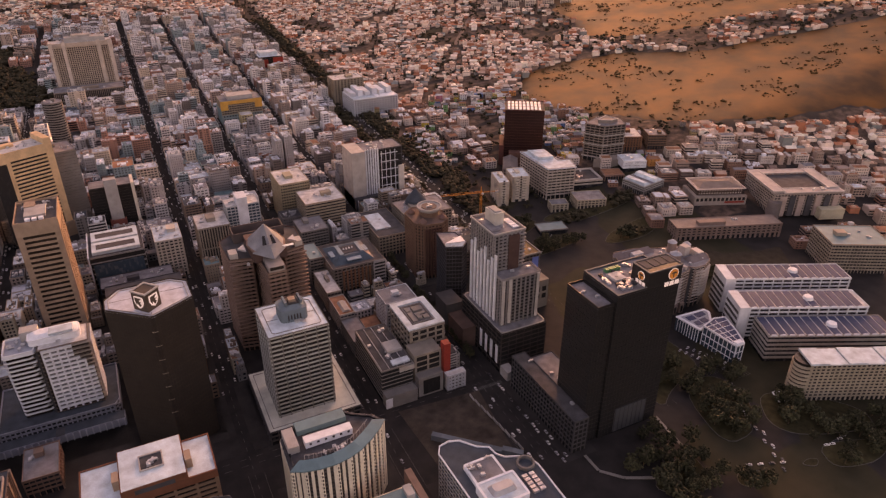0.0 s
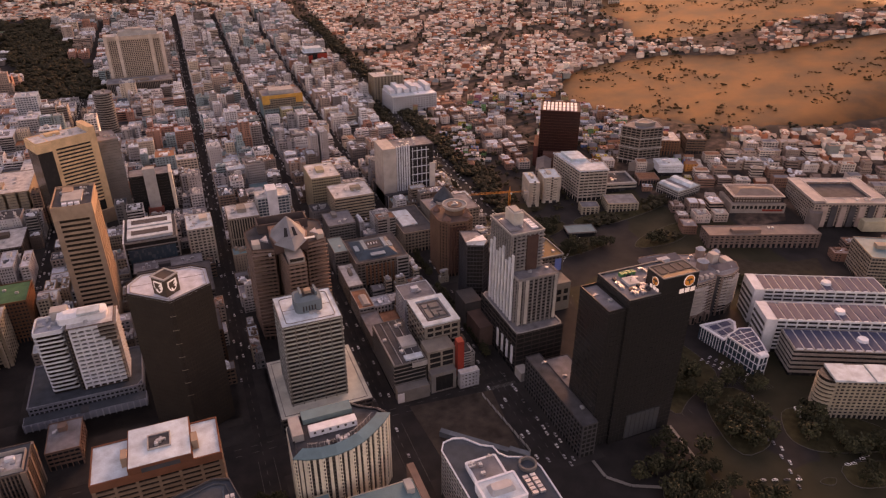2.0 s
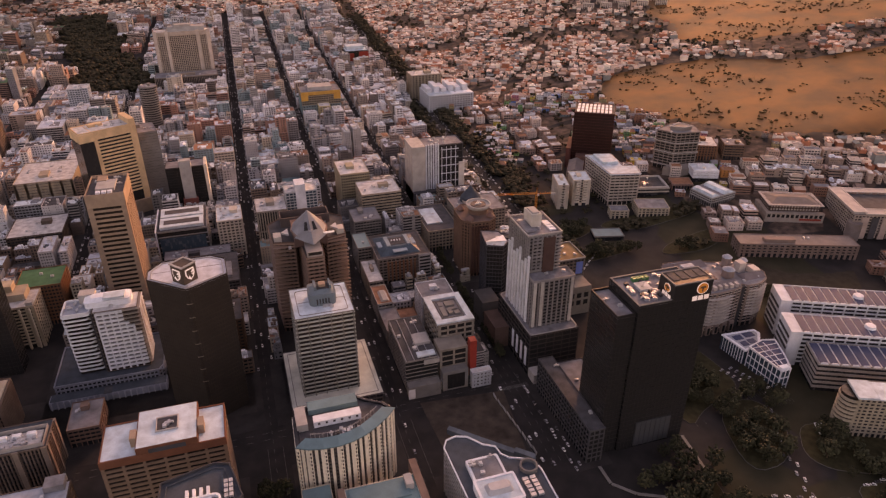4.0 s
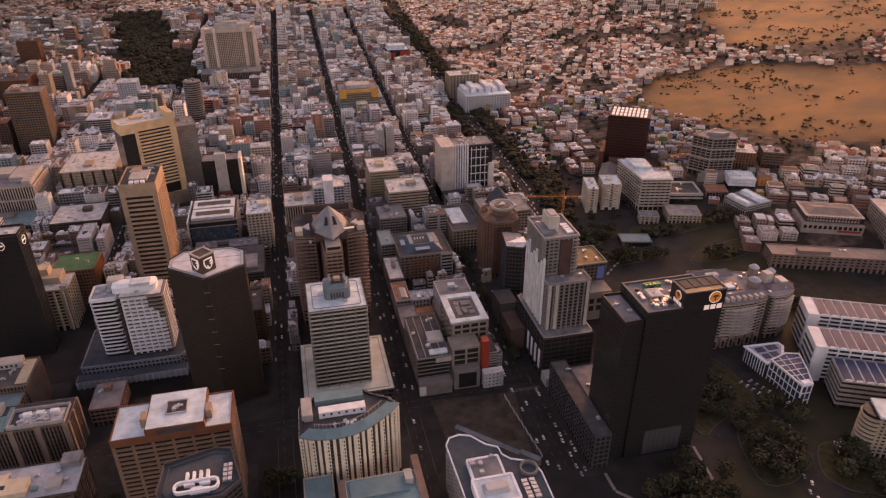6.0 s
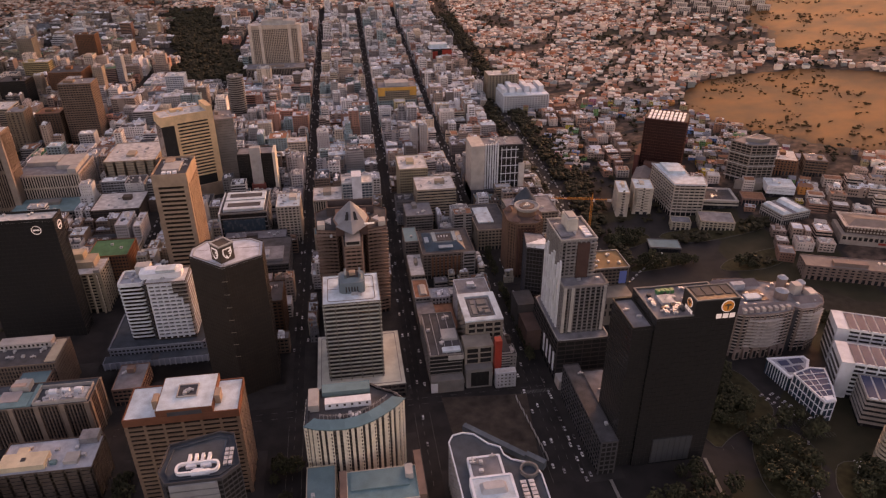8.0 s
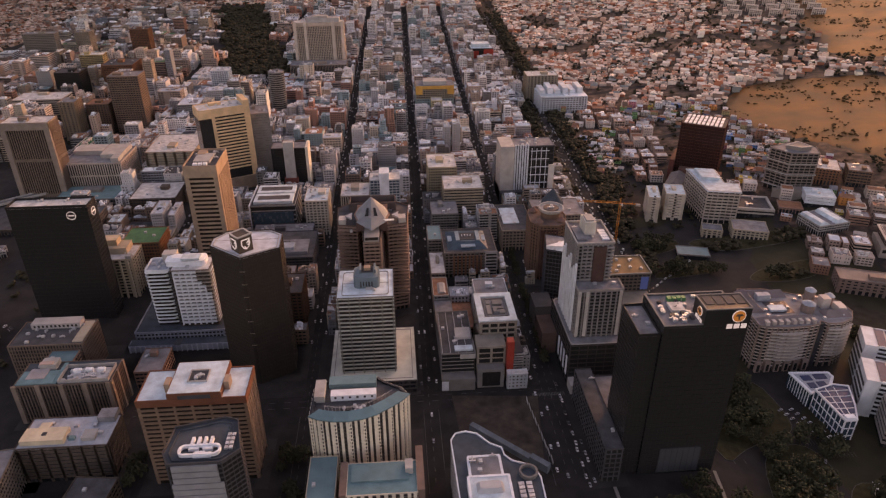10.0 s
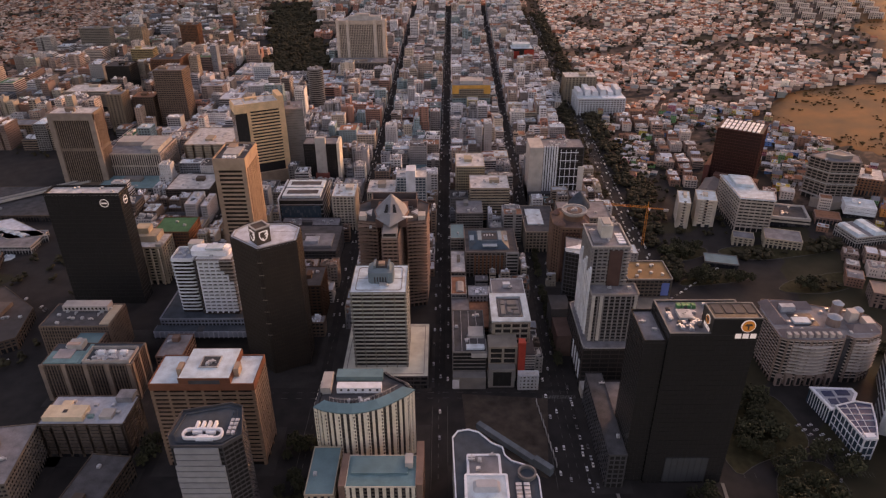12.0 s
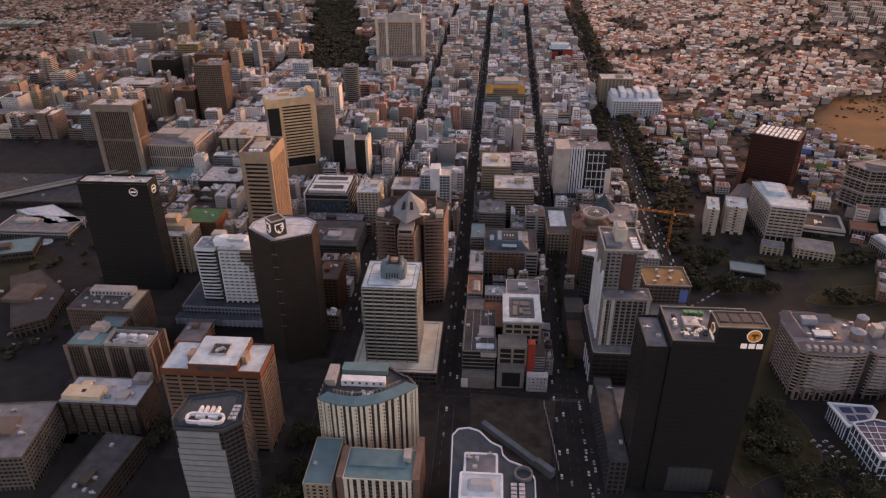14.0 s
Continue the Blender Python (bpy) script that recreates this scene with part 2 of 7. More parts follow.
# ---- the land ----
def land_material():
    m = bpy.data.materials.new("land")
    m.use_nodes = True
    n, l = m.node_tree.nodes, m.node_tree.links
    p = n["Principled BSDF"]
    p.inputs["Specular IOR Level"].default_value = 0.25
    tc = n.new("ShaderNodeTexCoord")
    att = n.new("ShaderNodeAttribute")
    att.attribute_name = "cover"
    sep = n.new("ShaderNodeSeparateColor")
    l.new(att.outputs["Color"], sep.inputs[0])

    def tone(scale, a, b, lo=0.35, hi=0.7):
        t, r = n.new("ShaderNodeTexNoise"), n.new("ShaderNodeValToRGB")
        t.inputs["Scale"].default_value, t.inputs["Detail"].default_value = scale, 6
        l.new(tc.outputs["Object"], t.inputs["Vector"])
        r.color_ramp.elements[0].position, r.color_ramp.elements[0].color = lo, (*a, 1)
        r.color_ramp.elements[1].position, r.color_ramp.elements[1].color = hi, (*b, 1)
        l.new(t.outputs["Fac"], r.inputs[0])
        return r.outputs[0], t.outputs["Fac"]

    asphalt, grain = tone(0.07, (0.021, 0.019, 0.019), (0.036, 0.032, 0.031))
    # Dry hill turf; the orange glow of the sun haze is put into its colour.
    glow_grass, blotch = tone(0.016, (0.062, 0.024, 0.005), (0.205, 0.070, 0.011), 0.36, 0.66)
    lawn, _ = tone(0.05, (0.026, 0.026, 0.014), (0.045, 0.038, 0.022))
    # Yard ground, kept pale and warm so its colour carries the far haze.
    yard, _ = tone(0.09, (0.055, 0.038, 0.030), (0.17, 0.11, 0.085), 0.4, 0.68)
    last = asphalt
    for k, colour in enumerate((glow_grass, lawn, yard)):
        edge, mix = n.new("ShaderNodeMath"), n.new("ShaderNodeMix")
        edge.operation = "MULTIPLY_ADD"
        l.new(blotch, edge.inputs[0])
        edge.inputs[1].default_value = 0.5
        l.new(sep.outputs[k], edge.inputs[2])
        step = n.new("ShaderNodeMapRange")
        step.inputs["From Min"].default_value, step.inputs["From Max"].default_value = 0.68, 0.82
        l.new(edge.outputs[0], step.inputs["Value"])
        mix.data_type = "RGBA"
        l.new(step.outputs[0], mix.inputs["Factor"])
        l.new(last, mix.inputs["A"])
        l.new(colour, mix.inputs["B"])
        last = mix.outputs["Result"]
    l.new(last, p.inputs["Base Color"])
    gloss = n.new("ShaderNodeMapRange")
    gloss.inputs["To Min"].default_value, gloss.inputs["To Max"].default_value = 0.9, 0.68
    l.new(sep.outputs[0], gloss.inputs["Value"])
    l.new(gloss.outputs[0], p.inputs["Roughness"])
    p.inputs["Sheen Roughness"].default_value = 0.4
    p.inputs["Sheen Tint"].default_value = (1.0, 0.72, 0.4, 1)
    fuzz = n.new("ShaderNodeMath")
    fuzz.operation = "MULTIPLY"
    fuzz.inputs[1].default_value = 0.03
    l.new(sep.outputs[0], fuzz.inputs[0])
    l.new(fuzz.outputs[0], p.inputs["Sheen Weight"])
    b = n.new("ShaderNodeBump")
    b.inputs["Strength"].default_value, b.inputs["Distance"].default_value = 0.25, 0.5
    l.new(grain, b.inputs["Height"])
    l.new(b.outputs[0], p.inputs["Normal"])
    return m


LOW_EDGE = ((640, 690, 735, 822, 944, 1056, 1300, 2000), (960, 860, 770, 694, 646, 618, 560, 500))
HIGH_EDGE = ((640, 670, 720, 800, 905, 1011, 1173, 1335, 1600, 2400), (985, 1060, 1095, 1090, 1055, 950, 905, 835, 780, 760))


def hill(x, y):
    """How far the open hillside covers a place: 0 to 1."""
    if x < 600:
        return 0.0
    wob = 14 * noise.noise((x * 0.012, y * 0.012, 0)) + 6 * noise.noise((x * 0.05, y * 0.05, 4))
    low, high = np.interp(x, *LOW_EDGE) + wob, np.interp(x, *HIGH_EDGE) + wob
    field = smooth(low - 8, low + 12, y) * (1 - smooth(high - 10, high + 10, y)) * smooth(628, 650, x + wob)
    beyond = smooth(high + 130, high + 160, y) * smooth(880, 940, x + 2 * wob + 0.25 * (1100 - y))
    return max(field, beyond)


def park(x, y):
    """Lawns and planted ground."""
    k = smooth(250, 270, x) * (1 - smooth(690, 700, y)) * smooth(330, 345, x + 0.12 * (400 - y)) * (1 - smooth(590, 640, x))
    near = k * smooth(0.05, 0.15, noise.noise((x * 0.012, y * 0.012, 5)) + 0.2)
    wx, wy = x + 26 * noise.noise((x * 0.02, y * 0.02, 7)), y + 40 * noise.noise((x * 0.02, y * 0.02, 3))
    wx += 0.21 * (y - 1400)
    garden = smooth(-244, -234, wx) * (1 - smooth(-116, -106, wx)) * smooth(1335, 1345, wy) * (1 - smooth(2030, 2080, wy))
    pitch = smooth(-52, -46, 0.8 * (x - 690) + 0.6 * (y - 1474)) * (1 - smooth(46, 52, 0.8 * (x - 690) + 0.6 * (y - 1474))) * smooth(-24, -20, 0.8 * (y - 1474) - 0.6 * (x - 690)) * (1 - smooth(20, 24, 0.8 * (y - 1474) - 0.6 * (x - 690)))
    east = (1 - smooth(-330, -300, x)) * (1 - smooth(560, 600, y)) * smooth(0.0, 0.1, noise.noise((x * 0.01, y * 0.01, 9)))
    return max(near, garden, east, pitch)


def suburb(x, y):
    """Yards and paving between the low houses."""
    if x > 366:
        k = smooth(800, 860, y) if x < 560 else smooth(470, 520, y)
    else:
        k = max(smooth(2020, 2070, y), (1 - smooth(-800, -750, x)) * smooth(680, 720, y))
    lane = (x % 62) < 9 or (y % 47) < 6
    return k * (0.25 if lane else 1.0) * (1 - hill(x, y)) * (1 - park(x, y))


def land():
    xs = sorted(set([-4200, -3400, -2700, -2100, -1700, -1400] + list(range(-1200, 1490, 15)) + list(range(1500, 3300, 120)) + [3500, 3800, 4200]))
    ys = sorted(set([-1500, -900, -500, -200, 0, 100] + list(range(160, 1900, 15)) + list(range(1960, 4700, 110))))
    v = [(x, y, ground_z(x, y)) for y in ys for x in xs]
    n = len(xs)
    f = [(j * n + i, j * n + i + 1, (j + 1) * n + i + 1, (j + 1) * n + i) for j in range(len(ys) - 1) for i in range(n - 1)]
    me = bpy.data.meshes.new("ground")
    me.from_pydata(v, [], f)
    me.materials.append(land_material())
    me.shade_smooth()
    att = me.color_attributes.new("cover", "FLOAT_COLOR", "POINT")
    cols = np.array([(0.9 * hill(x, y), 0.9 * park(x, y), 0.9 * suburb(x, y), 1) for y in ys for x in xs], dtype=np.float32)
    att.data.foreach_set("color", cols.ravel())
    tagged(new("ground", me), "dark asphalt city ground rising to a dry turf hillside coloured with haze glow", "ground", kind="structure")


land()

# ---- the towers and offices near the camera ----
CREAM, TAN = wall_paint(0.50, 0.47, 0.43), wall_paint(0.44, 0.315, 0.235)
GOLD, BRICK, WHITE = wall_paint(0.88, 0.59, 0.36), wall_paint(0.27, 0.13, 0.08), wall_paint(0.78, 0.82, 0.87)
CONCRETE, BROWN, DARK = wall_paint(0.25, 0.24, 0.23), wall_paint(0.20, 0.13, 0.095), wall_paint(0.03, 0.029, 0.029, 0.4)
PINK, STONE, UMBER = wall_paint(0.29, 0.19, 0.155), wall_paint(0.33, 0.29, 0.25), wall_paint(0.105, 0.08, 0.066, 0.6)
SAND, PALE, SLATE = wall_paint(0.56, 0.47, 0.36), wall_paint(0.48, 0.46, 0.44), wall_paint(0.09, 0.09, 0.098)
ORANGE = wall_paint(0.25, 0.098, 0.06)
RED_PANEL = material("red_panel", (0.36, 0.05, 0.035), 0.5, 0.15, 3, 0.3)
SOLAR = material("solar_panels", (0.055, 0.07, 0.125), 0.6, 0.2, 2, 0.3, spec=0.12)
SILVER = material("silver_cladding", (0.40, 0.41, 0.43), 0.4, 0.15, 6, 0.5, metal=0.3)
CRANE_PAINT = material("orange_crane_paint", (0.55, 0.2, 0.04), 0.6, 0.2, 2, 0.2)
SIGN_WHITE = bpy.data.materials.new("lit_sign_white")
SIGN_WHITE.use_nodes = True
SIGN_WHITE.node_tree.nodes["Principled BSDF"].inputs["Emission Color"].default_value = (1, 0.97, 0.92, 1)
SIGN_WHITE.node_tree.nodes["Principled BSDF"].inputs["Emission Strength"].default_value = 0.07
SIGN_ORANGE = bpy.data.materials.new("lit_sign_orange")
SIGN_ORANGE.use_nodes = True
SIGN_ORANGE.node_tree.nodes["Principled BSDF"].inputs["Base Color"].default_value = (0.6, 0.22, 0.04, 1)
SIGN_ORANGE.node_tree.nodes["Principled BSDF"].inputs["Emission Color"].default_value = (1, 0.4, 0.08, 1)
SIGN_ORANGE.node_tree.nodes["Principled BSDF"].inputs["Emission Strength"].default_value = 0.04


def slab(root, name, x0, x1, y0, y1, z0, z1, mat, label=""):
    """A box part at world places, under a thing that is not turned."""
    o = root.matrix_basis.translation
    return part(name, Geo().box(x0 - o.x, x1 - o.x, y0 - o.y, y1 - o.y, z0 - o.z, z1 - o.z), mat, root, label)


def shape(root, name, poly, z0, z1, mat, label="", top=None):
    o = root.matrix_basis.translation
    loc = lambda p: [(x - o.x, y - o.y) for x, y in p]
    return part(name, Geo().prism(loc(poly), z0 - o.z, z1 - o.z, loc(top) if top else None), mat, root, label)


def hoop(root, name, poly, z0, z1, wide, mat, label=""):
    o = root.matrix_basis.translation
    p = [(x - o.x, y - o.y) for x, y in poly]
    return part(name, Geo().ring(offset(p, -wide), p, z0 - o.z, z1 - o.z), mat, root, label)


def quad(x0, x1, y0, y1):
    return [(x0, y0), (x1, y0), (x1, y1), (x0, y1)]


def rounded(x0, x1, y0, y1, r, n=4):
    out = []
    for cx, cy, a in ((x1 - r, y0 + r, -90), (x1 - r, y1 - r, 0), (x0 + r, y1 - r, 90), (x0 + r, y0 + r, 180)):
        out += [(cx + r * math.cos(radians(a + 90 * k / n)), cy + r * math.sin(radians(a + 90 * k / n))) for k in range(n + 1)]
    return out


def plan(name, label, poly, top, **more):
    """A building on any polygon of world places, anticlockwise."""
    xs, ys = [p[0] for p in poly], [p[1] for p in poly]
    x0, x1, y0, y1 = min(xs), max(xs), min(ys), max(ys)
    cx, cy = (x0 + x1) / 2, (y0 + y1) / 2
    return building(name, label, x0, x1, y0, y1, top, poly=[(x - cx, y - cy) for x, y in poly], **more)


def units(root, x0, x1, y0, y1, z, n, seed, dark=False):
    """Air handlers and ducts spread over a part of a roof."""
    o, rng = root.matrix_basis.translation, random.Random(seed)
    for _ in range(n):
        me = rng.choice((FAN, DUCT, FAN, FAN_DARK if dark else FAN))
        put(me.name.split(".")[0], me, root, pose(rng.uniform(x0, x1) - o.x, rng.uniform(y0, y1) - o.y, z - o.z, 0, 0, rng.choice((0, 90, 180))))


# cream balcony tower
t = building("office_tower", "cream concrete office tower with balcony bands and white roof", 58, 101, 410, 452, 86, floor=3.75, band=0.27,
             bay=8.4, pier=0.7, out=0.9, lift=0.1, glass=GLASS_BLACK, wall=wall_paint(0.2, 0.2, 0.19), rail=wall_paint(0.5, 0.52, 0.49), roof=ROOF_WHITE, split=True, plant=0, big=False, base=14, z0=0, parapet=0.9)
d = shape(t, "plant_drum", rounded(70.5, 91, 423, 442, 4), 86.3, 96, wall_paint(0.17, 0.235, 0.27), "blue-grey rooftop plant drum")
shape(t, "drum_shoulder", rounded(72, 89.5, 424.5, 440.5, 4), 96, 98.4, wall_paint(0.17, 0.235, 0.27), top=rounded(77, 86, 428, 437, 3))
slab(t, "drum_notch", 77, 86, 427.5, 438, 98.4, 98.7, DARK_METAL)
slab(t, "lift_housing", 79, 84, 430, 435, 98.6, 101, TAN)
for x in (75.2, 86.6):
    slab(t, "drum_shoulder", x, x + 1.6, 427, 438, 98, 101, wall_paint(0.17, 0.235, 0.27))
slab(t, "roof_joint", 61.5, 73, 431, 431.4, 86.36, 86.5, CONCRETE)
slab(t, "roof_joint", 90, 97.5, 431, 431.4, 86.36, 86.5, CONCRETE)
for k in range(5):
    slab(t, "louvre_slot", 75.6 + k * 2.2, 76.7 + k * 2.2, 422.8, 423.1, 87.5 + (k % 2), 92.5, DARK_METAL).parent = d
hoop(t, "roof_kerb", rounded(61, 98, 413, 449, 3), 86.3, 86.7, 0.5, CONCRETE)
units(t, 80, 88, 419, 422, 86.4, 5, 1)
p = building("podium_building", "low dark podium with a cream roof around a tower", 47, 118, 397, 472, 12.5, floor=4, band=0.3, bay=6, pier=0.6,
             wall=SLATE, roof=wall_paint(0.74, 0.75, 0.66), plant=0, big=False, base=4, parapet=0.7, out=0.5)
hoop(p, "roof_seam", quad(50, 115, 400, 469), 12.8, 13.1, 0.5, CONCRETE)

# dark bank tower with a sign cube
HEX = [(-40, 439), (-13.5, 417.5), (-11, 417.5), (15, 432), (14, 456), (4, 464), (-31, 464), (-40, 452)]
t = plan("bank_tower", "dark brown bank tower with a pale roof and lit sign cube", HEX, 120.5, floor=3.8, band=0.3, bay=2.2, pier=0.7,
         out=0.15, wall=wall_paint(0.062, 0.05, 0.043, 0.6), glass=glazing("smoked_glass", (0.036, 0.029, 0.025), 0.3, 0.01, 0.2), roof=ROOF_SILVER, plant=0, big=False, parapet=1.2)
CUBE = [(-14, 424), (-5, 432), (-13, 441), (-22, 433)]
shape(t, "sign_cube", CUBE, 120.8, 134.5, UMBER, "dark bronze sign cube")
slab(t, "roof_seam", -12.6, -12.2, 419, 424, 120.85, 121.0, CONCRETE)
slab(t, "roof_seam", -38, 12, 448, 448.3, 120.85, 121.0, CONCRETE)
hoop(t, "roof_tray", offset(HEX, -2.2), 120.85, 121.5, 0.5, PALE)
hoop(t, "cube_frame", offset(CUBE, 0.5), 134.1, 135.1, 1.2, PALE)
for k, (a, b) in enumerate(((CUBE[0], CUBE[1]), (CUBE[3], CUBE[0]))):
    c = ((a[0] + b[0]) / 2 - t.location.x, (a[1] + b[1]) / 2 - t.location.y, 127.7 - t.location.z)
    m = pose(*c, 90, 0, math.degrees(math.atan2(b[1] - a[1], b[0] - a[0])))
    s = part("shield_sign", Geo().prism([(-3.6, 4.2), (-3.9, 0), (-2.4, -3), (0, -4.6), (2.4, -3), (3.9, 0), (3.6, 4.2)][::-1], 0.1, 0.6), SIGN_WHITE, t, "white lit shield sign", m=m)
    part("shield_emblem", Geo().prism([(-2.9, 3.4), (-3.0, 0.2), (-1.8, -2.4), (-1.2, -0.4), (0.4, -3.4), (2.2, -1.6), (0.6, -0.2), (2.9, 0.4), (0.2, 1.0), (2.6, 3.4)][::-1], 0.6, 0.75), UMBER, s)
for k in range(7):
    slab(t, "corner_ledge", -14.5, -10.5, 417.2, 418.1, 40 + k * 11.5, 40.4 + k * 11.5, STONE)

# black glass headquarters
t = building("bank_headquarters", "black glass tower with a sunken plant roof and lit signs", 270, 324, 296, 334, 126, floor=4, band=0.12, bay=3, pier=0.12,
             out=0.1, wall=DARK, glass=GLASS_BLACK, roof=ROOF_GREY, parapet=1.4, plant=0, big=False, base=8)
hoop(t, "roof_rim", quad(270, 324, 296, 334), 127.2, 127.9, 1.2, CONCRETE)
sb = slab(t, "sign_block", 295, 324.4, 295.7, 313, 126.2, 138.6, DARK, "black roof block with lit signs")
hoop(t, "block_rim", quad(294.8, 324.6, 295.5, 313.2), 138.4, 139.2, 0.8, CONCRETE)
for k in range(4):
    slab(t, "roof_hatch", 297.5 + k * 6.7, 302.5 + k * 6.7, 301.5, 311, 138.6, 139, ROOF_DARK).parent = sb
for x, y, w, turn in ((316.5, 295.6, 1.0, 0), (294.9, 303, 0.72, -90)):
    m = pose(x - t.location.x, y - t.location.y, 0, 90, 0, turn)
    zc = 133.4 - t.location.z
    s = part("disc_sign", Geo().prism(disc(4.4 * w, 24), 0.1, 0.5), SIGN_WHITE, t, "round lit sign", m=m @ pose(0, zc, 0))
    part("disc_face", Geo().prism(disc(3.9 * w, 24), 0.5, 0.6), SIGN_ORANGE, s)
    part("emblem", Geo().prism([(-2.6, 0.2), (-1.4, 1.6), (1.6, 1.7), (2.8, 0.3), (0.6, 0.1), (0.5, -2.6), (-0.3, -2.6), (-0.5, 0)][::-1], 0.6, 0.7), UMBER, s)
    for q in range(3):
        part("letter_bar", Geo().box(-6.6 * w + q * 4.6 * w, -3.0 * w + q * 4.6 * w, -1.7 * w, 1.7 * w, 0.1, 0.4).box(-5.6 * w + q * 4.6 * w, -3.8 * w + q * 4.6 * w, -0.5 * w, 0.5 * w, 0.4, 0.45),
             SIGN_WHITE, t, "white lit bar", m=m @ pose(0, zc - 7.4 * w, 0))
units(t, 275, 292, 301, 329, 126.4, 34, 3, True)
slab(t, "plant_deck", 281, 290, 312, 322, 126.4, 128.4, ROOF_PALE)
units(t, 297, 320, 317, 330, 126.4, 8, 4, True)
GREEN_PAINT = material("green_equipment", (0.05, 0.22, 0.1), 0.5, 0.2)
for k in range(4):
    slab(t, "green_tank", 283 + k * 3.2, 285.6 + k * 3.2, 325, 328.5, 126.4, 129, GREEN_PAINT)
lg = slab(t, "lobby_glazing", 283, 312, 295.2, 295.9, 2, 24, glazing("lobby_glass", (0.06, 0.065, 0.07), 0.3, 0.02, 0.3), "pale double-height lobby glass")
for k in range(8):
    slab(t, "lobby_mullion", 283 + k * 4.1, 283.5 + k * 4.1, 294.8, 295.2, 2, 24, SLATE).parent = lg
building("bank_shoulder", "black glass shoulder block with sunken terraces", 256, 269.6, 298, 333, 119, floor=4, band=0.12, bay=3, pier=0.12, out=0.1,
         wall=DARK, glass=GLASS_BLACK, roof=ROOF_GREY, plant=2, big=False, base=8, parapet=2.2)
building("bank_podium", "dark stone podium wing along the street", 243, 255, 292, 378, 30, floor=4, band=0.25, bay=4, pier=0.8, wall=SLATE,
         glass=GLASS_BLACK, roof=ROOF_DARK, plant=2, big=False)
building("podium_terrace", "low grey terrace wing by a black tower", 255.6, 282, 336, 378, 22, floor=4, band=0.3, bay=4, wall=SLATE, roof=ROOF_GREY, plant=2, big=False)

# orange brick tower
t = building("red_office_tower", "orange brick office tower with a white roof", -67, 3, 314, 345, 74, floor=3.6, band=0.5, bay=11.6, pier=1.6,
             out=0.6, wall=wall_paint(0.29, 0.19, 0.14), glass=GLASS_BROWN, roof=ROOF_WHITE, split=True, plant=0, big=False, parapet=1.0)
hoop(t, "cornice", offset(quad(-67, 3, 314, 345), 0.7), 69.5, 75.1, 0.8, ORANGE, "orange brick cornice")
slab(t, "raised_block", -47, -12, 313.6, 347, 74, 79.5, ORANGE, "raised brick middle block")
slab(t, "raised_roof", -46.4, -12.6, 314.2, 346.4, 79.5, 79.8, ROOF_WHITE)
for x in (-50.5, -11.8):
    slab(t, "stair_head", x, x + 3.4, 322, 330, 74.3, 81, TAN)
slab(t, "plant_well", -35.5, -23.5, 325, 336.5, 79.8, 80.1, ROOF_DARK)
hoop(t, "well_kerb", quad(-36, -23, 324.5, 337), 79.8, 80.8, 0.7, PALE)
units(t, -33, -26, 328, 334, 80.1, 4, 6)
slab(t, "fascia", -40, -19, 313.2, 313.5, 75, 78, SLATE)

# dark prism with a silver front
PR = [(-27, 247), (3, 247), (12, 256), (6, 281), (-2, 284), (-30, 277), (-32, 256)]
t = plan("prism_office", "dark glass office with a silver banded front", PR, 83, floor=3.6, band=0.3, bay=3.2, pier=0.3, out=0.2, wall=SLATE,
         glass=GLASS_BLACK, roof=ROOF_INK, plant=0, big=False, parapet=2.0)
for k in range(15):
    slab(t, "silver_band", -25 - min(k, 5) * 0.15 - (k > 2) * 1.2, 0.6 + (k > 2) * 1.8, 245.6, 246.7, 79.4 - k * 4.6, 83.2 - k * 4.6, SILVER)
for k in range(4):
    slab(t, "cooling_tube", -17 + k * 3.6, -15.4 + k * 3.6, 260, 266, 84, 86.4, WHITE_PAINT)
hoop(t, "white_duct", rounded(-23, 1, 252, 260.5, 3.6), 84, 86.2, 1.2, WHITE_PAINT, "white looped roof duct")
for x in (-17.5, -9.5):
    slab(t, "white_plenum", x, x + 5.5, 257, 259, 83.6, 85.6, WHITE_PAINT)
slab(t, "white_plenum", -13.5, -8, 253.6, 256, 83.6, 85, WHITE_PAINT)
for k in range(6):
    slab(t, "duct_foot", -20 + k * 3.6, -19.4 + k * 3.6, 259, 259.8, 83.3, 84.1, PLANT_METAL)
hoop(t, "roof_kerb", offset(PR, -3), 83.4, 84.2, 0.4, ROOF_INK)
slab(t, "cable_tray", 1.5, 2.1, 262, 276, 83.5, 84, GLASS_BLUE)
slab(t, "white_plenum", -14, -4, 251.5, 254.5, 83.6, 85.5, WHITE_PAINT)
for k in range(8):
    slab(t, "roof_fan", 2.6 + (k % 2) * 2.6, 4.6 + (k % 2) * 2.6, 257 + (k // 2) * 3.4, 259.4 + (k // 2) * 3.4, 83.6, 85, PLANT_METAL)

# curved apartment block with a blue roof
ARC = [(44, 309), (51, 305.5), (60, 303.5), (70, 303), (79, 304.5), (88, 308), (97, 314), (105, 320.5), (110, 326), (105, 334), (94, 341), (89, 346), (54, 345), (45, 337)]
t = plan("apartment_arc", "cream curved apartment block with a blue-green roof", ARC, 58, floor=3.15, band=0.34, bay=4.7, pier=1.9, out=0.7, wall=material("cream_plaster", (0.82, 0.74, 0.61), 0.7, 0.12, 6, 0.5), rail=wall_paint(0.16, 0.14, 0.12),
         roof=ROOF_DARK, plant=0, big=False, split=True, parapet=0, base=5, lift=0.4)


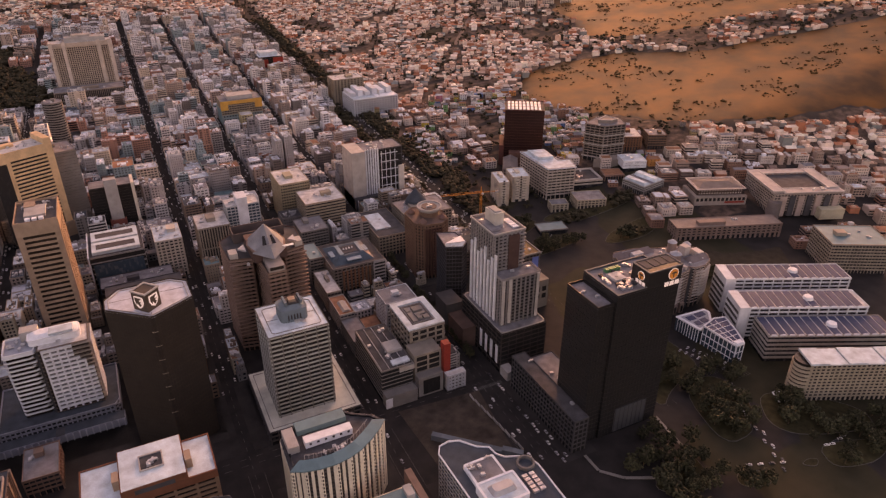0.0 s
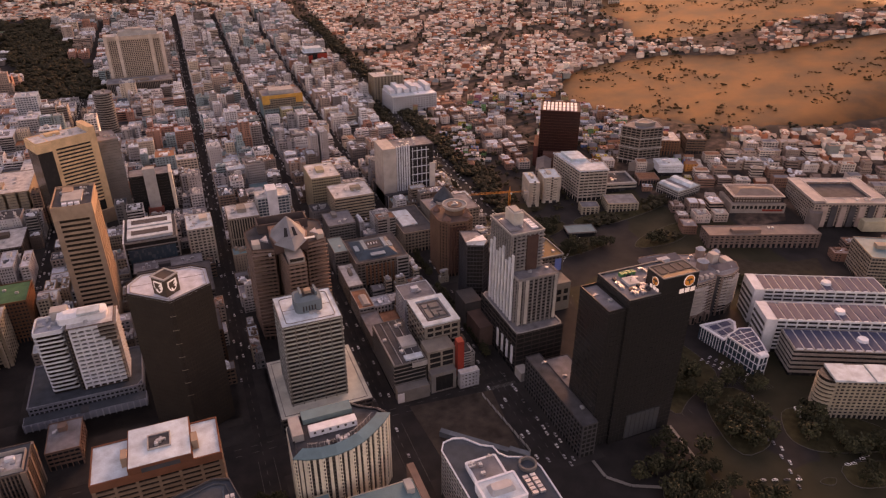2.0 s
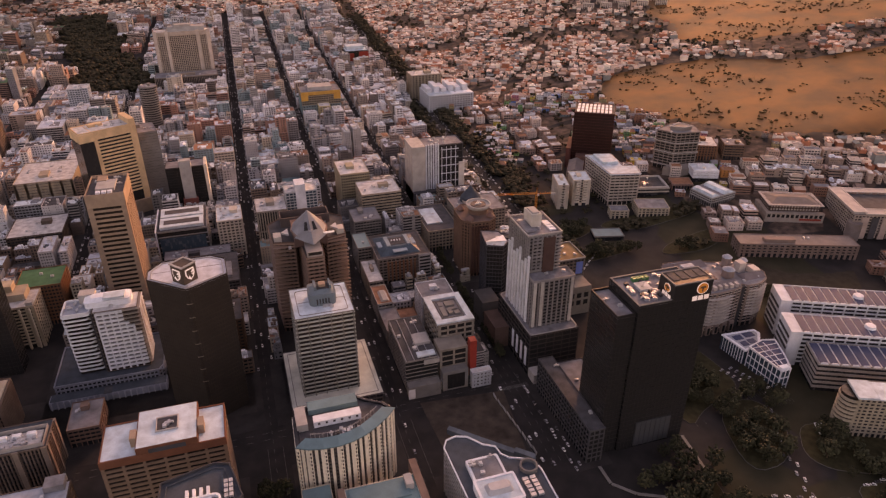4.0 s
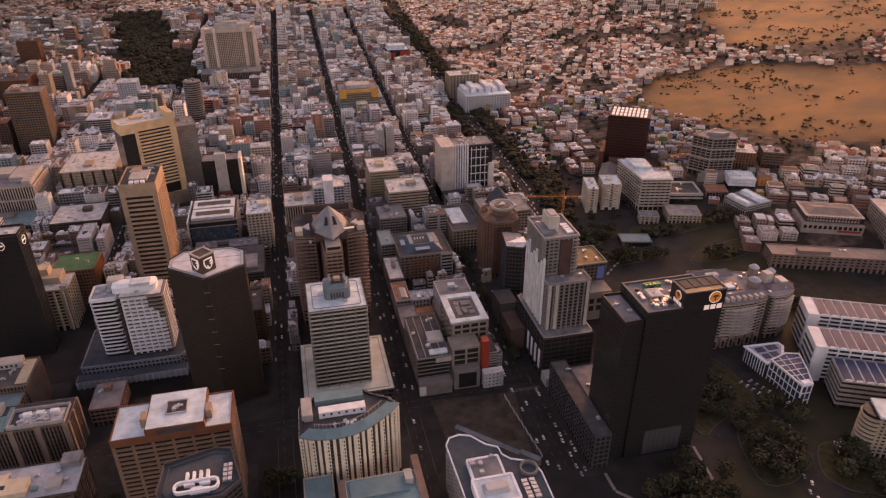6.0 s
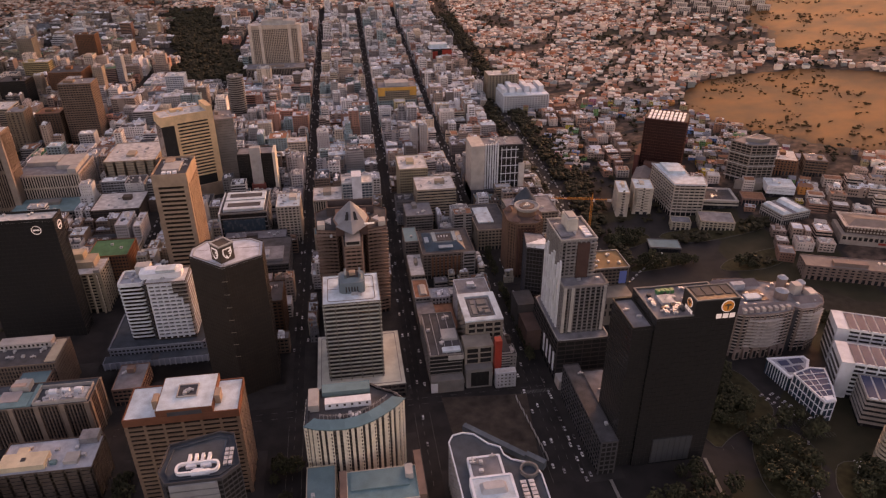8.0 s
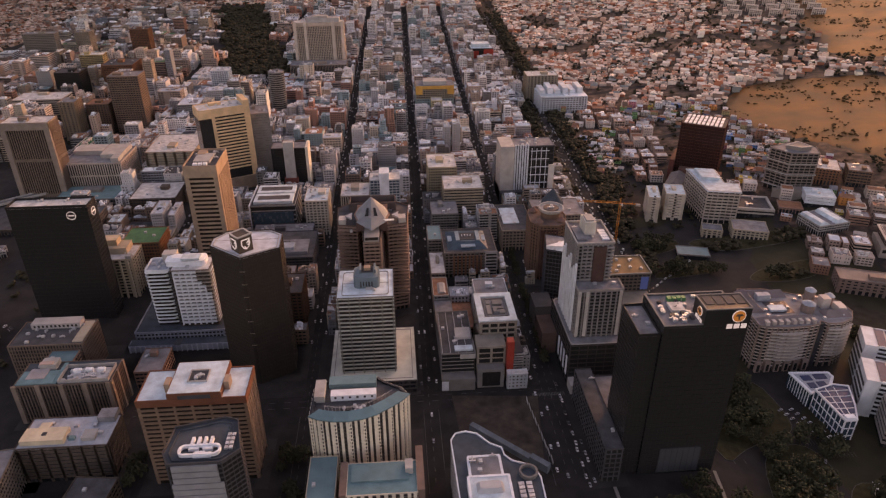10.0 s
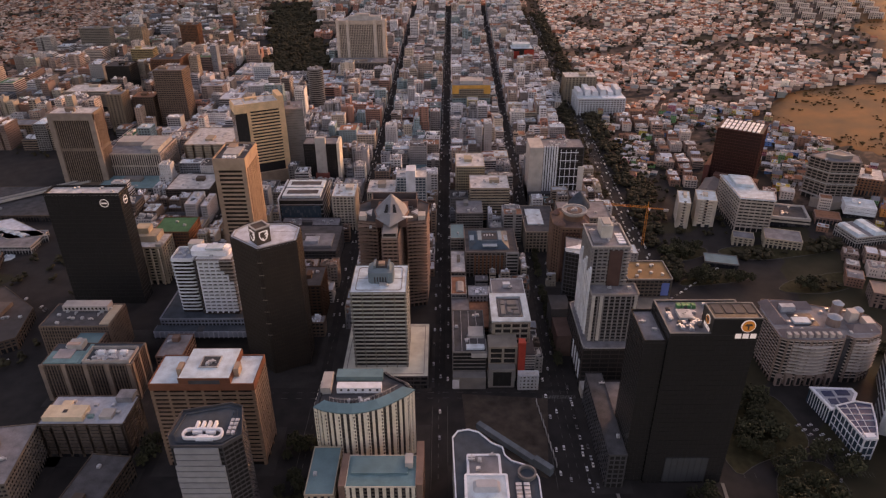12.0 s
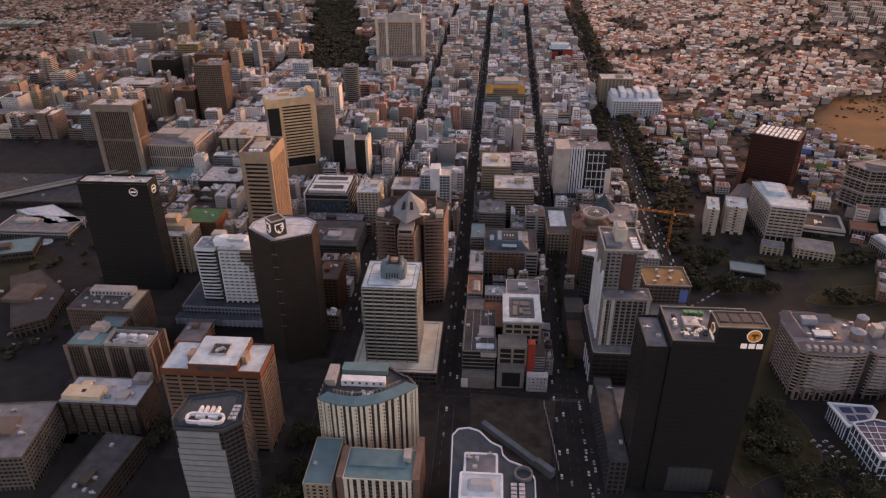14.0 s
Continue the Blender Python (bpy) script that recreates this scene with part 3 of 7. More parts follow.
def window_columns(root, poly, bay, pier, out, low, high, floor, cols):
    """Columns of dark windows on the plaster panels between the balcony strips."""
    o = root.matrix_basis.translation
    g = Geo()
    z = low
    while z + 1.8 < high:
        for c in cols:
            g.box(c - 0.4, c + 0.4, -0.12, 0.05, z - o.z, z + 1.7 - o.z)
        z += floor
    me = g.mesh("window_column", GLASS_BROWN)
    for i in range(len(poly)):
        p, q = Vector(poly[i]), Vector(poly[(i + 1) % len(poly)])
        long = (q - p).length
        d, k = (q - p) / long, max(1, round(long / bay))
        if long < 1.5 * pier or d.x < 0.2:
            continue
        for j in range(k):
            c = p + d * max(long * j / k, pier / 2)
            put("window_column", me, root, pose(c.x + d.y * out - o.x, c.y - d.x * out - o.y, 0, 0, 0, math.degrees(math.atan2(d.y, d.x))), kind="stuff")


window_columns(t, ARC, 40.0, 1.9, 1.1, 7, 57, 3.15, (0.0,))
brim, eave = offset(ARC, -6), offset(ARC, 1.2)
o = t.matrix_basis.translation
for k in range(8):
    ring = [(*eave[k], 59.2), (*eave[k + 1], 59.2), (*brim[k + 1], 61.6), (*brim[k], 61.6)]
    g = Geo().add([(x - o.x, y - o.y, z - o.z - s) for s in (0, 0.6) for x, y, z in ring], [(0, 1, 2, 3), (7, 6, 5, 4), (0, 4, 5, 1), (2, 6, 7, 3), (1, 5, 6, 2), (3, 7, 4, 0)])
    part("roof_verge", g, ROOF_BLUE, t, "blue-green curved roof verge")
for k in range(1, 7):
    a, b = Vector(brim[k]), Vector(brim[k + 1])
    n = Vector((a.y - b.y, b.x - a.x)).normalized() * 2.5
    for h in (62.4, 63.1):
        shape(t, "deck_rail", [tuple(a + n), tuple(b + n), tuple(b + n * 1.06), tuple(a + n * 1.06)], h, h + 0.12, PALE)
    for s in (0.0, 0.33, 0.67):
        c = a + (b - a) * s + n
        slab(t, "rail_post", c.x - 0.1, c.x + 0.1, c.y - 0.1, c.y + 0.1, 58.4, 63.2, PALE)
units(t, 62, 98, 311, 319, 58.4, 10, 61, True)
hoop(t, "top_storey", offset(ARC, -1.5), 58, 60, 1, GLASS)
rb = slab(t, "rooflight_box", 57, 88, 323, 329.5, 58.4, 63.2, WHITE_PAINT, "long white rooflight box")
for k in range(6):
    slab(t, "box_window", 59.5 + k * 5, 61 + k * 5, 322.8, 323, 60.6, 62.2, DARK_METAL).parent = rb
slab(t, "rear_roof", 55, 88, 336, 345, 58.4, 62.4, ROOF_BLUE)
slab(t, "stair_head", 46, 53, 322, 340, 58.4, 64, PALE)
t = building("apartment_annexe", "cream apartment wing with a teal roof", 69, 113, 262, 288, 34, floor=3.15, band=0.3, bay=4.9, pier=2.3, wall=wall_paint(0.9, 0.8, 0.66), rail=wall_paint(0.16, 0.14, 0.12),
             roof=ROOF_TEAL, plant=0, big=False, split=True, parapet=0.8, out=0.6, lift=0.2)
slab(t, "end_tower", 113.2, 118, 262, 300, 0, 36, PINK)
slab(t, "end_tower", 64, 68.6, 262, 290, 0, 35, PINK)
slab(t, "roof_deck", 71, 108, 272, 287, 34.3, 35.6, ROOF_BLUE)
slab(t, "stair_head", 106, 111, 277, 286, 34.3, 39, PALE)
building("apartment_wing", "narrow cream wing with a blue roof", 43, 61, 259, 300, 30, floor=3.15, band=0.35, bay=4, pier=2, wall=SAND, roof=ROOF_BLUE, plant=1, big=False)

# offices by the wide road
t = building("slab_office", "low brown office with a pale roof and cream plant rooms", -159, -98, 322, 352, 31, band=0.72, bay=9, pier=2, wall=wall_paint(0.13, 0.1, 0.085), roof=ROOF_MIST, plant=12, big=False)
slab(t, "plant_room", -157, -128, 325, 338, 31.3, 35.5, wall_paint(0.8, 0.68, 0.5))
slab(t, "roof_hatch", -144, -141, 330, 333, 35.5, 35.9, DARK_METAL)
slab(t, "plant_room", -150, -143, 338.2, 345, 31.3, 34, wall_paint(0.8, 0.68, 0.5))
slab(t, "plant_room", -117, -108, 327, 336, 31.3, 34, PALE)
slab(t, "stair_head", -112, -100, 345, 355, 31.3, 36, ROOF_GREY)
slab(t, "green_tank", -126, -122, 328, 331, 31.3, 33.5, ROOF_TEAL)
t = building("corner_office", "brown stone office wing with rooftop plant", -188, -117, 385, 413, 35, floor=3.6, band=0.22, bay=2.4, pier=0.9, out=0.4, lift=0.5, wall=wall_paint(0.21, 0.16, 0.135), rail=UMBER, split=True, roof=ROOF_INK, plant=3, big=False)
for k in range(5):
    slab(t, "wide_pier", -189.4 + k * 17.4, -186 + k * 17.4, 383.2, 384.6, 0, 36.4, wall_paint(0.3, 0.23, 0.19))
for k in range(3):
    slab(t, "side_pier", -116.6, -115.4, 385 + k * 12.5, 388 + k * 12.5, 0, 36.4, wall_paint(0.3, 0.23, 0.19))
hoop(t, "deck_screen", quad(-156, -118.5, 386.5, 406), 35.3, 38.4, 0.5, PALE)
slab(t, "plant_deck", -150, -121, 390, 403, 35.3, 36.2, ROOF_PALE)
units(t, -150, -121, 390, 402, 36.2, 22, 8)
for k in range(3):
    slab(t, "white_chiller", -148 + k * 9, -142.5 + k * 9, 397, 400, 36.2, 39.2, WHITE_PAINT)
slab(t, "low_roof", -187, -160, 386, 402, 35.3, 36.4, ROOF_TEAL, "blue-green sheet roof")
slab(t, "roof_terrace", -182, -168, 392, 404, 36.4, 37, wall_paint(0.5, 0.44, 0.44))
slab(t, "terrace_house", -176, -166, 404.5, 408, 35.3, 41, wall_paint(0.6, 0.42, 0.36))
slab(t, "roof_gully", -160.5, -157.5, 386, 412, 35.35, 35.9, ROOF_TEAL)
slab(t, "stair_head", -176, -164, 404, 414, 35.3, 40, PALE)
building("corner_link", "blue-grey roofed link between two office wings", -180, -158, 413.8, 432.8, 32, wall=PINK, roof=ROOF_BLUE, plant=1, big=False)
t = building("rear_office", "stone office wing with tall windows", -214, -155, 433.4, 468, 38, bay=2.4, pier=0.8, lift=0.4, band=0.25, wall=wall_paint(0.23, 0.17, 0.14), roof=ROOF_DARK, plant=14, big=False)
pd = slab(t, "plant_deck", -205, -165, 457, 467, 38.3, 43.5, wall_paint(0.5, 0.47, 0.46), "long pale rooftop plant house")
for k in range(11):
    slab(t, "plant_window", -203 + k * 3.4, -201.4 + k * 3.4, 456.8, 457.1, 40, 42, GLASS_BLACK).parent = pd
slab(t, "sand_roof", -164, -156, 436, 466, 38.3, 39.2, SAND)
building("small_annexe", "small low annexe with grey roofs", -114, -92, 420, 452, 16, wall=PINK, roof=ROOF_GREY, plant=2)
t = building("white_frame_office", "office with a white framed front", -214, -156, 264, 320, 30, yaw=8, bay=3.2, pier=0.7, wall=wall_paint(0.2, 0.17, 0.15), roof=ROOF_GREY, plant=16)
building("low_dark_block", "low dark block with grey roof plant", -118, -90, 244, 304, 19, yaw=-6, wall=UMBER, roof=ROOF_DARK, plant=6)

# black slab tower with a ring sign
t = building("black_slab_tower", "black glass slab tower with white ring signs", -234, -165, 524, 543, 120, floor=4, band=0.1, bay=3, pier=0.12,
             out=0.1, wall=DARK, glass=GLASS_BLACK, roof=ROOF_PALE, plant=7, big=False, base=8, parapet=2.4)
for x, y, turn in ((-180, 523.7, 0), (-164.7, 533, 90)):
    m = pose(x - t.location.x, y - t.location.y, 112.5 - t.location.z, 90, 0, turn)
    part("ring_sign", Geo().ring(disc(3.5, 24), disc(4.0, 24), 0.1, 0.5), SIGN_WHITE, t, "white lit ring sign", m=m)
    part("letter_bar", Geo().box(-2.5, 2.5, -0.6, 0.6, 0.1, 0.4), SIGN_WHITE, t, "white lit bar", m=m)

# white stepped tower and its podium
SKIN, BLUISH = material("white_cladding", (0.62, 0.66, 0.70), 0.6, 0.14, 5, 0.5), wall_paint(0.30, 0.33, 0.39)
t = building("stepped_white_tower", "white banded office tower with a stepped dark corner", -93, -60, 488, 512, 72, floor=3.5, band=0.12, bay=0, wall=wall_paint(0.2, 0.16, 0.14),
             glass=GLASS_BROWN, roof=ROOF_PALE, plant=3, big=False, out=0.3, z0=0, parapet=0.9)
for k in range(15):
    z, end = 16.2 + k * 3.7, (-60.4, -60.4, -60.4, -60.4, -60.4, -60.4, -60.4, -60.4, -60.4, -64.2, -64.2, -67.6, -71, -71, -71)[k]
    skin = slab(t, "white_storey", -91.2, end, 486.6, 488, z + 1.7, z + 3.7, SKIN)
    for j in range(6):
        x = -91.2 + j * 5.1
        if x + 1.3 <= end:
            slab(t, "white_mullion", x, x + 1.3, 486.5, 487.9, z, z + 1.7, SKIN).parent = skin
    slab(t, "end_balcony", end, -57.4, 486.2, 512, z + 2.9, z + 3.6, wall_paint(0.42, 0.36, 0.32))
    slab(t, "side_rail", -57.8, -57.4, 487, 511, z + 3.6, z + 4.5, SKIN)
wing = rounded(-116, -95, 490, 514, 3)
shape(t, "wing_core", offset(wing, -1.6), 14, 70, GLASS_BROWN)
for k in range(15):
    step = 1.3 if k % 2 else 0.0
    hoop(t, "white_balcony", rounded(-116.4 + (14 - k) * 0.12, -94.6 - step * 1.6, 489.6, 514.4, 3), 17.6 + k * 3.7, 18.9 + k * 3.7, 0.8, SKIN)
    slab(t, "balcony_floor", -111, -95.4, 490.8, 494, 17.2 + k * 3.7, 17.5 + k * 3.7, PALE)
slab(t, "front_slot", -95, -91.6, 489.4, 490.4, 14, 71, DARK_METAL)
shape(t, "terrace_roof", offset(wing, -1), 70, 71, ROOF_MIST)
hoop(t, "terrace_rim", wing, 70.6, 72.6, 0.9, SKIN)
pr = shape(t, "plant_room", rounded(-99, -64, 495, 510, 4), 72.3, 77.5, WHITE_PAINT, "white curved roof plant room")
shape(t, "plant_dome", rounded(-98, -65, 496, 509, 4), 77.5, 79.5, WHITE_PAINT, top=rounded(-94, -69, 499, 506, 3)).parent = pr
slab(t, "plant_step", -84, -68, 494, 503, 79.2, 80.8, ROOF_WHITE).parent = pr
slab(t, "lift_housing", -104, -92, 507, 516, 71, 79, PALE)
units(t, -112, -100, 496, 508, 71.1, 6, 19)
t = plan("tower_podium", "blue-grey podium under a white tower", [(-132, 479), (-54, 479), (-50, 486), (-50, 534), (-132, 534)], 14, wall=BLUISH, roof=ROOF_INK, plant=5, big=False, bay=3.4, pier=1.0, floor=4.6)
hoop(t, "podium_rim", quad(-132.6, -49.6, 478.4, 534.4), 14.4, 15.6, 0.7, BLUISH)
slab(t, "podium_terrace", -136, -48, 468, 478.3, 0, 8, BLUISH)
slab(t, "terrace_roof", -135.4, -48.6, 468.6, 478.2, 8, 8.3, ROOF_INK)
slab(t, "terrace_gap", -96, -90, 467.6, 477, 8.2, 8.6, ROOF_DARK)
for k in range(20):
    slab(t, "podium_fin", -135 + k * 4.5, -134.2 + k * 4.5, 466.8, 468, 0, 7.4, wall_paint(0.42, 0.45, 0.5))

# brown block between two towers
building("brown_block", "dark brown office block with a flat roof", -1, 18, 488, 523, 44, bay=4.5, pier=1.4, wall=wall_paint(0.12, 0.07, 0.05), glass=GLASS_BLACK, roof=ROOF_DARK, plant=2)

# tan tower
t = building("bronze_tower", "tan concrete tower with dark window bands", -99, -68, 595, 643, 126, floor=4.6, band=0.46, bay=0, wall=TAN,
             glass=GLASS_BROWN, roof=ROOF_DARK, split=True, plant=9, parapet=2.4, out=0.5)
for x in (-99.7, -71.8):
    for y in (594.3, 640):
        slab(t, "corner_shaft", x, x + 4.5, y, y + 3.7, 0, 127.5, TAN)
slab(t, "crown_band", -99.6, -67.4, 594.2, 595, 116, 127.6, TAN)
slab(t, "crown_band", -68, -67.2, 594.4, 643.4, 116, 127.6, TAN)
for k in range(22):
    slab(t, "side_fin", -67.6, -66.9, 599.5 + k * 1.9, 600.4 + k * 1.9, 4, 116, TAN)
slab(t, "plant_room", -92, -76, 606, 628, 126.3, 129, PALE)
for k in range(3):
    slab(t, "white_chiller", -91 + k * 5, -87.5 + k * 5, 599, 603, 126.3, 128.6, WHITE_PAINT)

# golden tower
t = building("gold_tower", "golden tower with black window bands and a dark glass bay", -142.6, -80.6, 809, 839, 121, yaw=25, floor=4.15, band=0.5, bay=0, wall=GOLD,
             glass=GLASS_BLACK, roof=ROOF_PALE, split=True, plant=6, out=0.6, base=30)
part("end_shaft", Geo().box(24.5, 31.8, -15.9, 15.9, 0, 116.5), GOLD, t, "plain golden end shaft")
part("edge_shaft", Geo().box(-16.5, -12.5, -15.9, -14.6, 0, 108.5), GOLD, t)
part("top_band", Geo().box(-16, 25, -15.8, -15.0, 101, 110), GOLD, t)
part("dark_bay", Geo().box(-31.8, -16.6, -16.1, 15.8, 0, 99.5), GLASS_BLACK, t, "black glass bay")
part("gold_cap", Geo().box(-32.6, -16, -16.8, 16.4, 99.5, 109), GOLD, t, "golden cap over the dark bay")
part("cap_tray", Geo().ring(rect(12, 26), rect(14, 28), 0, 1.2), GOLD, t, m=pose(-24.3, 0, 109))
part("base_hall", Geo().box(-16, 33, -19, -16.2, 0, 17), wall_paint(0.42, 0.3, 0.22), t)
building("grey_rear_tower", "plain grey tower behind a golden one", -86, -60, 838, 876, 104, yaw=12, band=0.9, bay=0, wall=CONCRETE, roof=ROOF_GREY, plant=2)

# ribbed brown slab and the blocks around it
t = building("ribbed_slab_tower", "brown slab tower with vertical ribs", -374, -318, 800, 828, 111, floor=50, band=0.08, bay=2.8, pier=1.1,
             out=0.7, wall=wall_paint(0.26, 0.195, 0.16), glass=GLASS_BLACK, roof=ROOF_PALE, plant=4, lift=0.3)
for x0, x1 in ((-375.4, -369), (-323, -316.6)):
    slab(t, "edge_shaft", x0, x1, 798.2, 801, 11, 111.5, wall_paint(0.33, 0.26, 0.22))
slab(t, "crown_band", -375.4, -316.6, 798, 801, 103, 112, wall_paint(0.33, 0.26, 0.22))
t = building("courtyard_office", "pale columned office with a roof court", -324, -249, 817, 880, 50, floor=19, band=0.12, bay=3, pier=1.3, wall=wall_paint(0.6, 0.51, 0.46), roof=ROOF_GREY, plant=4, big=False)
for x0, x1, y0, y1 in ((-320, -282, 850, 876), (-280, -253, 835, 876), (-262, -252, 820, 834)):
    slab(t, "penthouse", x0, x1, y0, y1, 50.3, 56, PALE)
building("low_entrance", "low grey hall with a hipped skylight", -322, -246, 770, 814, 20, wall=CONCRETE, roof=ROOF_TEAL, plant=1)
building("station_hall", "low dark hall with a pale roof", -218, -163, 741, 792, 31, wall=UMBER, roof=ROOF_PALE, plant=4)
t = building("cream_office", "cream ribbed office with a stepped roof", -190, -154, 560, 590, 46, bay=6, pier=2.2, wall=SAND, glass=GLASS_BROWN, roof=ROOF_PALE, plant=3, big=False)
slab(t, "stepped_storey", -188, -162, 572, 590, 46.3, 53, SAND)
slab(t, "stepped_storey", -186, -172, 578, 590, 53, 59, wall_paint(0.62, 0.5, 0.36))
slab(t, "corner_drum", -160, -154.4, 560.4, 566, 46.3, 50, PALE)
for k in range(5):
    slab(t, "cream_rib", -188.6 + k * 7.6, -187.4 + k * 7.6, 557.6, 559.7, 2, 45, wall_paint(0.66, 0.56, 0.44))
building("green_roof_block", "brick block with a green roof", -176, -138, 594, 630, 46, bay=3, pier=1, wall=BRICK, roof=ROOF_GREEN, plant=2, big=False)
building("tan_warehouse", "tan blank-walled block with a rough roof", -229, -164, 852, 925, 50, band=0.85, bay=14, pier=3, wall=wall_paint(0.42, 0.34, 0.26), roof=ROOF_PALE, plant=7)
building("shed_roofs", "long low shed with a grey roof", -420, -330, 622, 662, 14, wall=PALE, roof=ROOF_GREY, plant=5)
building("station_shed", "dark long station shed", -520, -340, 700, 790, 15, wall=UMBER, roof=ROOF_DARK, plant=5)
building("blue_shed", "low shed with a blue-grey roof", -440, -346, 560, 596, 14, yaw=18, wall=UMBER, roof=ROOF_BLUE, plant=4)

# pyramid tower
RUST_BAND = wall_paint(0.33, 0.225, 0.185)
PT = [(53, 520), (70, 516), (74, 528), (76, 506), (77, 486), (91, 486), (92, 506), (94, 528), (98, 516), (115, 520), (117, 556), (106, 566), (62, 566), (51, 556)]
t = plan("pyramid_tower", "brown stepped office tower with a grey metal pyramid roof", PT, 95,
         floor=3.6, band=0.46, bay=4.4, pier=1.1, out=0.7, wall=wall_paint(0.19, 0.125, 0.105), rail=RUST_BAND, lift=-0.3, split=True, glass=GLASS_BROWN, roof=ROOF_DARK, plant=2, big=False, parapet=1.2)
prow = slab(t, "prow_cap", 77.5, 90.5, 485, 506, 95.3, 100, wall_paint(0.4, 0.36, 0.34), "pale grey prow storey")
slab(t, "prow_slot", 78.5, 89.5, 484.7, 485.1, 97, 99.6, GLASS_BLACK).parent = prow
slab(t, "neck_storey", 70, 98, 506, 544, 95.3, 104, wall_paint(0.16, 0.1, 0.09))
OCTA = [(72, 508), (84, 496), (96, 508), (99, 520), (96, 533), (84, 541), (72, 533), (69, 520)]
hoop(t, "eave_ring", offset(OCTA, 1.0), 104, 106, 3, wall_paint(0.3, 0.2, 0.17))
py = shape(t, "pyramid", OCTA, 106, 122, wall_paint(0.30, 0.31, 0.335, 0.7), "grey faceted metal pyramid roof", top=[(84 + (x - 84) * 0.05, 520 + (y - 520) * 0.05) for x, y in OCTA])
shape(t, "glass_canopy", [(70, 507), (84, 489), (98, 507)], 104.2, 111, wall_paint(0.28, 0.29, 0.31, 0.7), top=[(78, 506), (84, 500), (90, 506)])
for x, lean in ((80, 1.0), (88, -1.0)):
    shape(t, "pyramid_window", quad(x - 1.6, x + 1.6, 503.6, 504.1), 111.2, 116.4, GLASS_BLACK, top=quad(x - 1.0 + lean, x + 1.0 + lean, 509.4, 509.9)).parent = py
for x in (60, 102):
    shape(t, "eave_wing", [(x, 518), (x + 6, 512), (x + 6, 524)], 104, 105.5, SILVER)
slab(t, "letter_bar", 92, 104, 505.8, 506.4, 105.2, 106.6, SIGN_WHITE, "white lit bar")
hoop(t, "back_frame", quad(62, 106, 548, 565), 95.3, 104, 1.0, wall_paint(0.13, 0.1, 0.095))
for x0 in (53.5, 108):
    slab(t, "pier_cap", x0, x0 + 6.5, 519.5, 529, 95.3, 100.5, wall_paint(0.6, 0.56, 0.52))
for k in range(20):
    for x0, x1 in ((51.6, 70), (98, 116.4)):
        slab(t, "balcony_lip", x0, x1, 514.6, 516.4, 22 + k * 3.65, 22.8 + k * 3.65, RUST_BAND)

# blocks behind it
t = building("centre_block", "dark glass shopping block with white roof trays", -59, -9, 673, 730, 47, floor=6, band=0.22, bay=0, wall=wall_paint(0.3, 0.3, 0.3), glass=GLASS_BLACK, roof=ROOF_DARK, plant=5, big=False)
for y in (678, 704):
    tray = slab(t, "roof_tray", -56, -12, y, y + 22, 47.3, 50.5, ROOF_WHITE, "white roof tray")
    slab(t, "tray_gap", -52, -16, y + 6, y + 16, 50.5, 50.8, ROOF_DARK).parent = tray
slab(t, "glass_front", -57, -11, 670, 672.4, 4, 40, GLASS_BLUE)
slab(t, "end_wall", -60.5, -59.4, 671, 731, 2, 49, WHITE)
slab(t, "red_mural", -61, -60.6, 676, 690, 24, 42, RED_PANEL)
t = building("dark_roof_block", "dark low block with roof plant", -50, 18, 580, 640, 30, wall=SLATE, roof=ROOF_DARK, plant=9, glass=GLASS_BLACK)
slab(t, "roof_deck", -20, 12, 588, 616, 30.3, 33, ROOF_GREY)
slab(t, "roof_deck", -16, -2, 592, 604, 33, 36, ROOF_MIST)
building("mall_link", "dark glass link building with a grey roof", -54, 12, 645, 668, 26, wall=SLATE, roof=ROOF_GREY, plant=8, glass=GLASS_BLACK, band=0.25, bay=0, floor=5)
building("white_corner_block", "white office with a pale cluttered roof", 2, 28, 675, 713, 50, bay=4, pier=1.6, wall=wall_paint(0.66, 0.6, 0.52), roof=ROOF_WHITE, plant=9)
t = building("pale_blue_tower", "pale blue office tower in a white grid", 77, 111, 683, 706, 70, floor=3.4, band=0.3, bay=4, pier=0.7, wall=wall_paint(0.5, 0.55, 0.57), glass=GLASS_BLUE, roof=ROOF_PALE, plant=3, big=False)
slab(t, "lift_tower", 88, 99, 682, 700, 40, 79, WHITE)
building("ribbed_dark_block", "grey ribbed office block", 44, 76, 668, 705, 58, floor=30, band=0.06, bay=2.6, pier=1.2, wall=STONE, glass=GLASS_BLACK, roof=ROOF_PALE, plant=5)
t = building("black_white_tower", "black tower with a white lift shaft", -51, -8, 797, 822, 70, wall=DARK, glass=GLASS_BLACK, band=0.15, bay=3, pier=0.2, roof=ROOF_GREY, plant=3, big=False)
slab(t, "lift_shaft", -35, -22, 792.5, 801, 32, 80, PALE)
slab(t, "red_plinth", -37, -20, 790, 796.5, 8, 32, wall_paint(0.3, 0.1, 0.08))
slab(t, "end_wall", -8, -4.6, 796, 823, 10, 72, wall_paint(0.8, 0.72, 0.6))
building("tan_block", "cream office block with a window grid", 147, 182, 741, 788, 60, bay=3, pier=0.9, wall=wall_paint(0.5, 0.42, 0.3), roof=ROOF_PALE, plant=6)
building("beige_block", "beige office block with dark bands", 163, 209, 692, 733, 52, band=0.55, bay=0, wall=wall_paint(0.42, 0.34, 0.26), roof=ROOF_PALE, plant=9)
building("grey_block", "plain grey concrete office block", 146, 176, 654, 688, 38, wall=CONCRETE, roof=ROOF_GREY, plant=3)

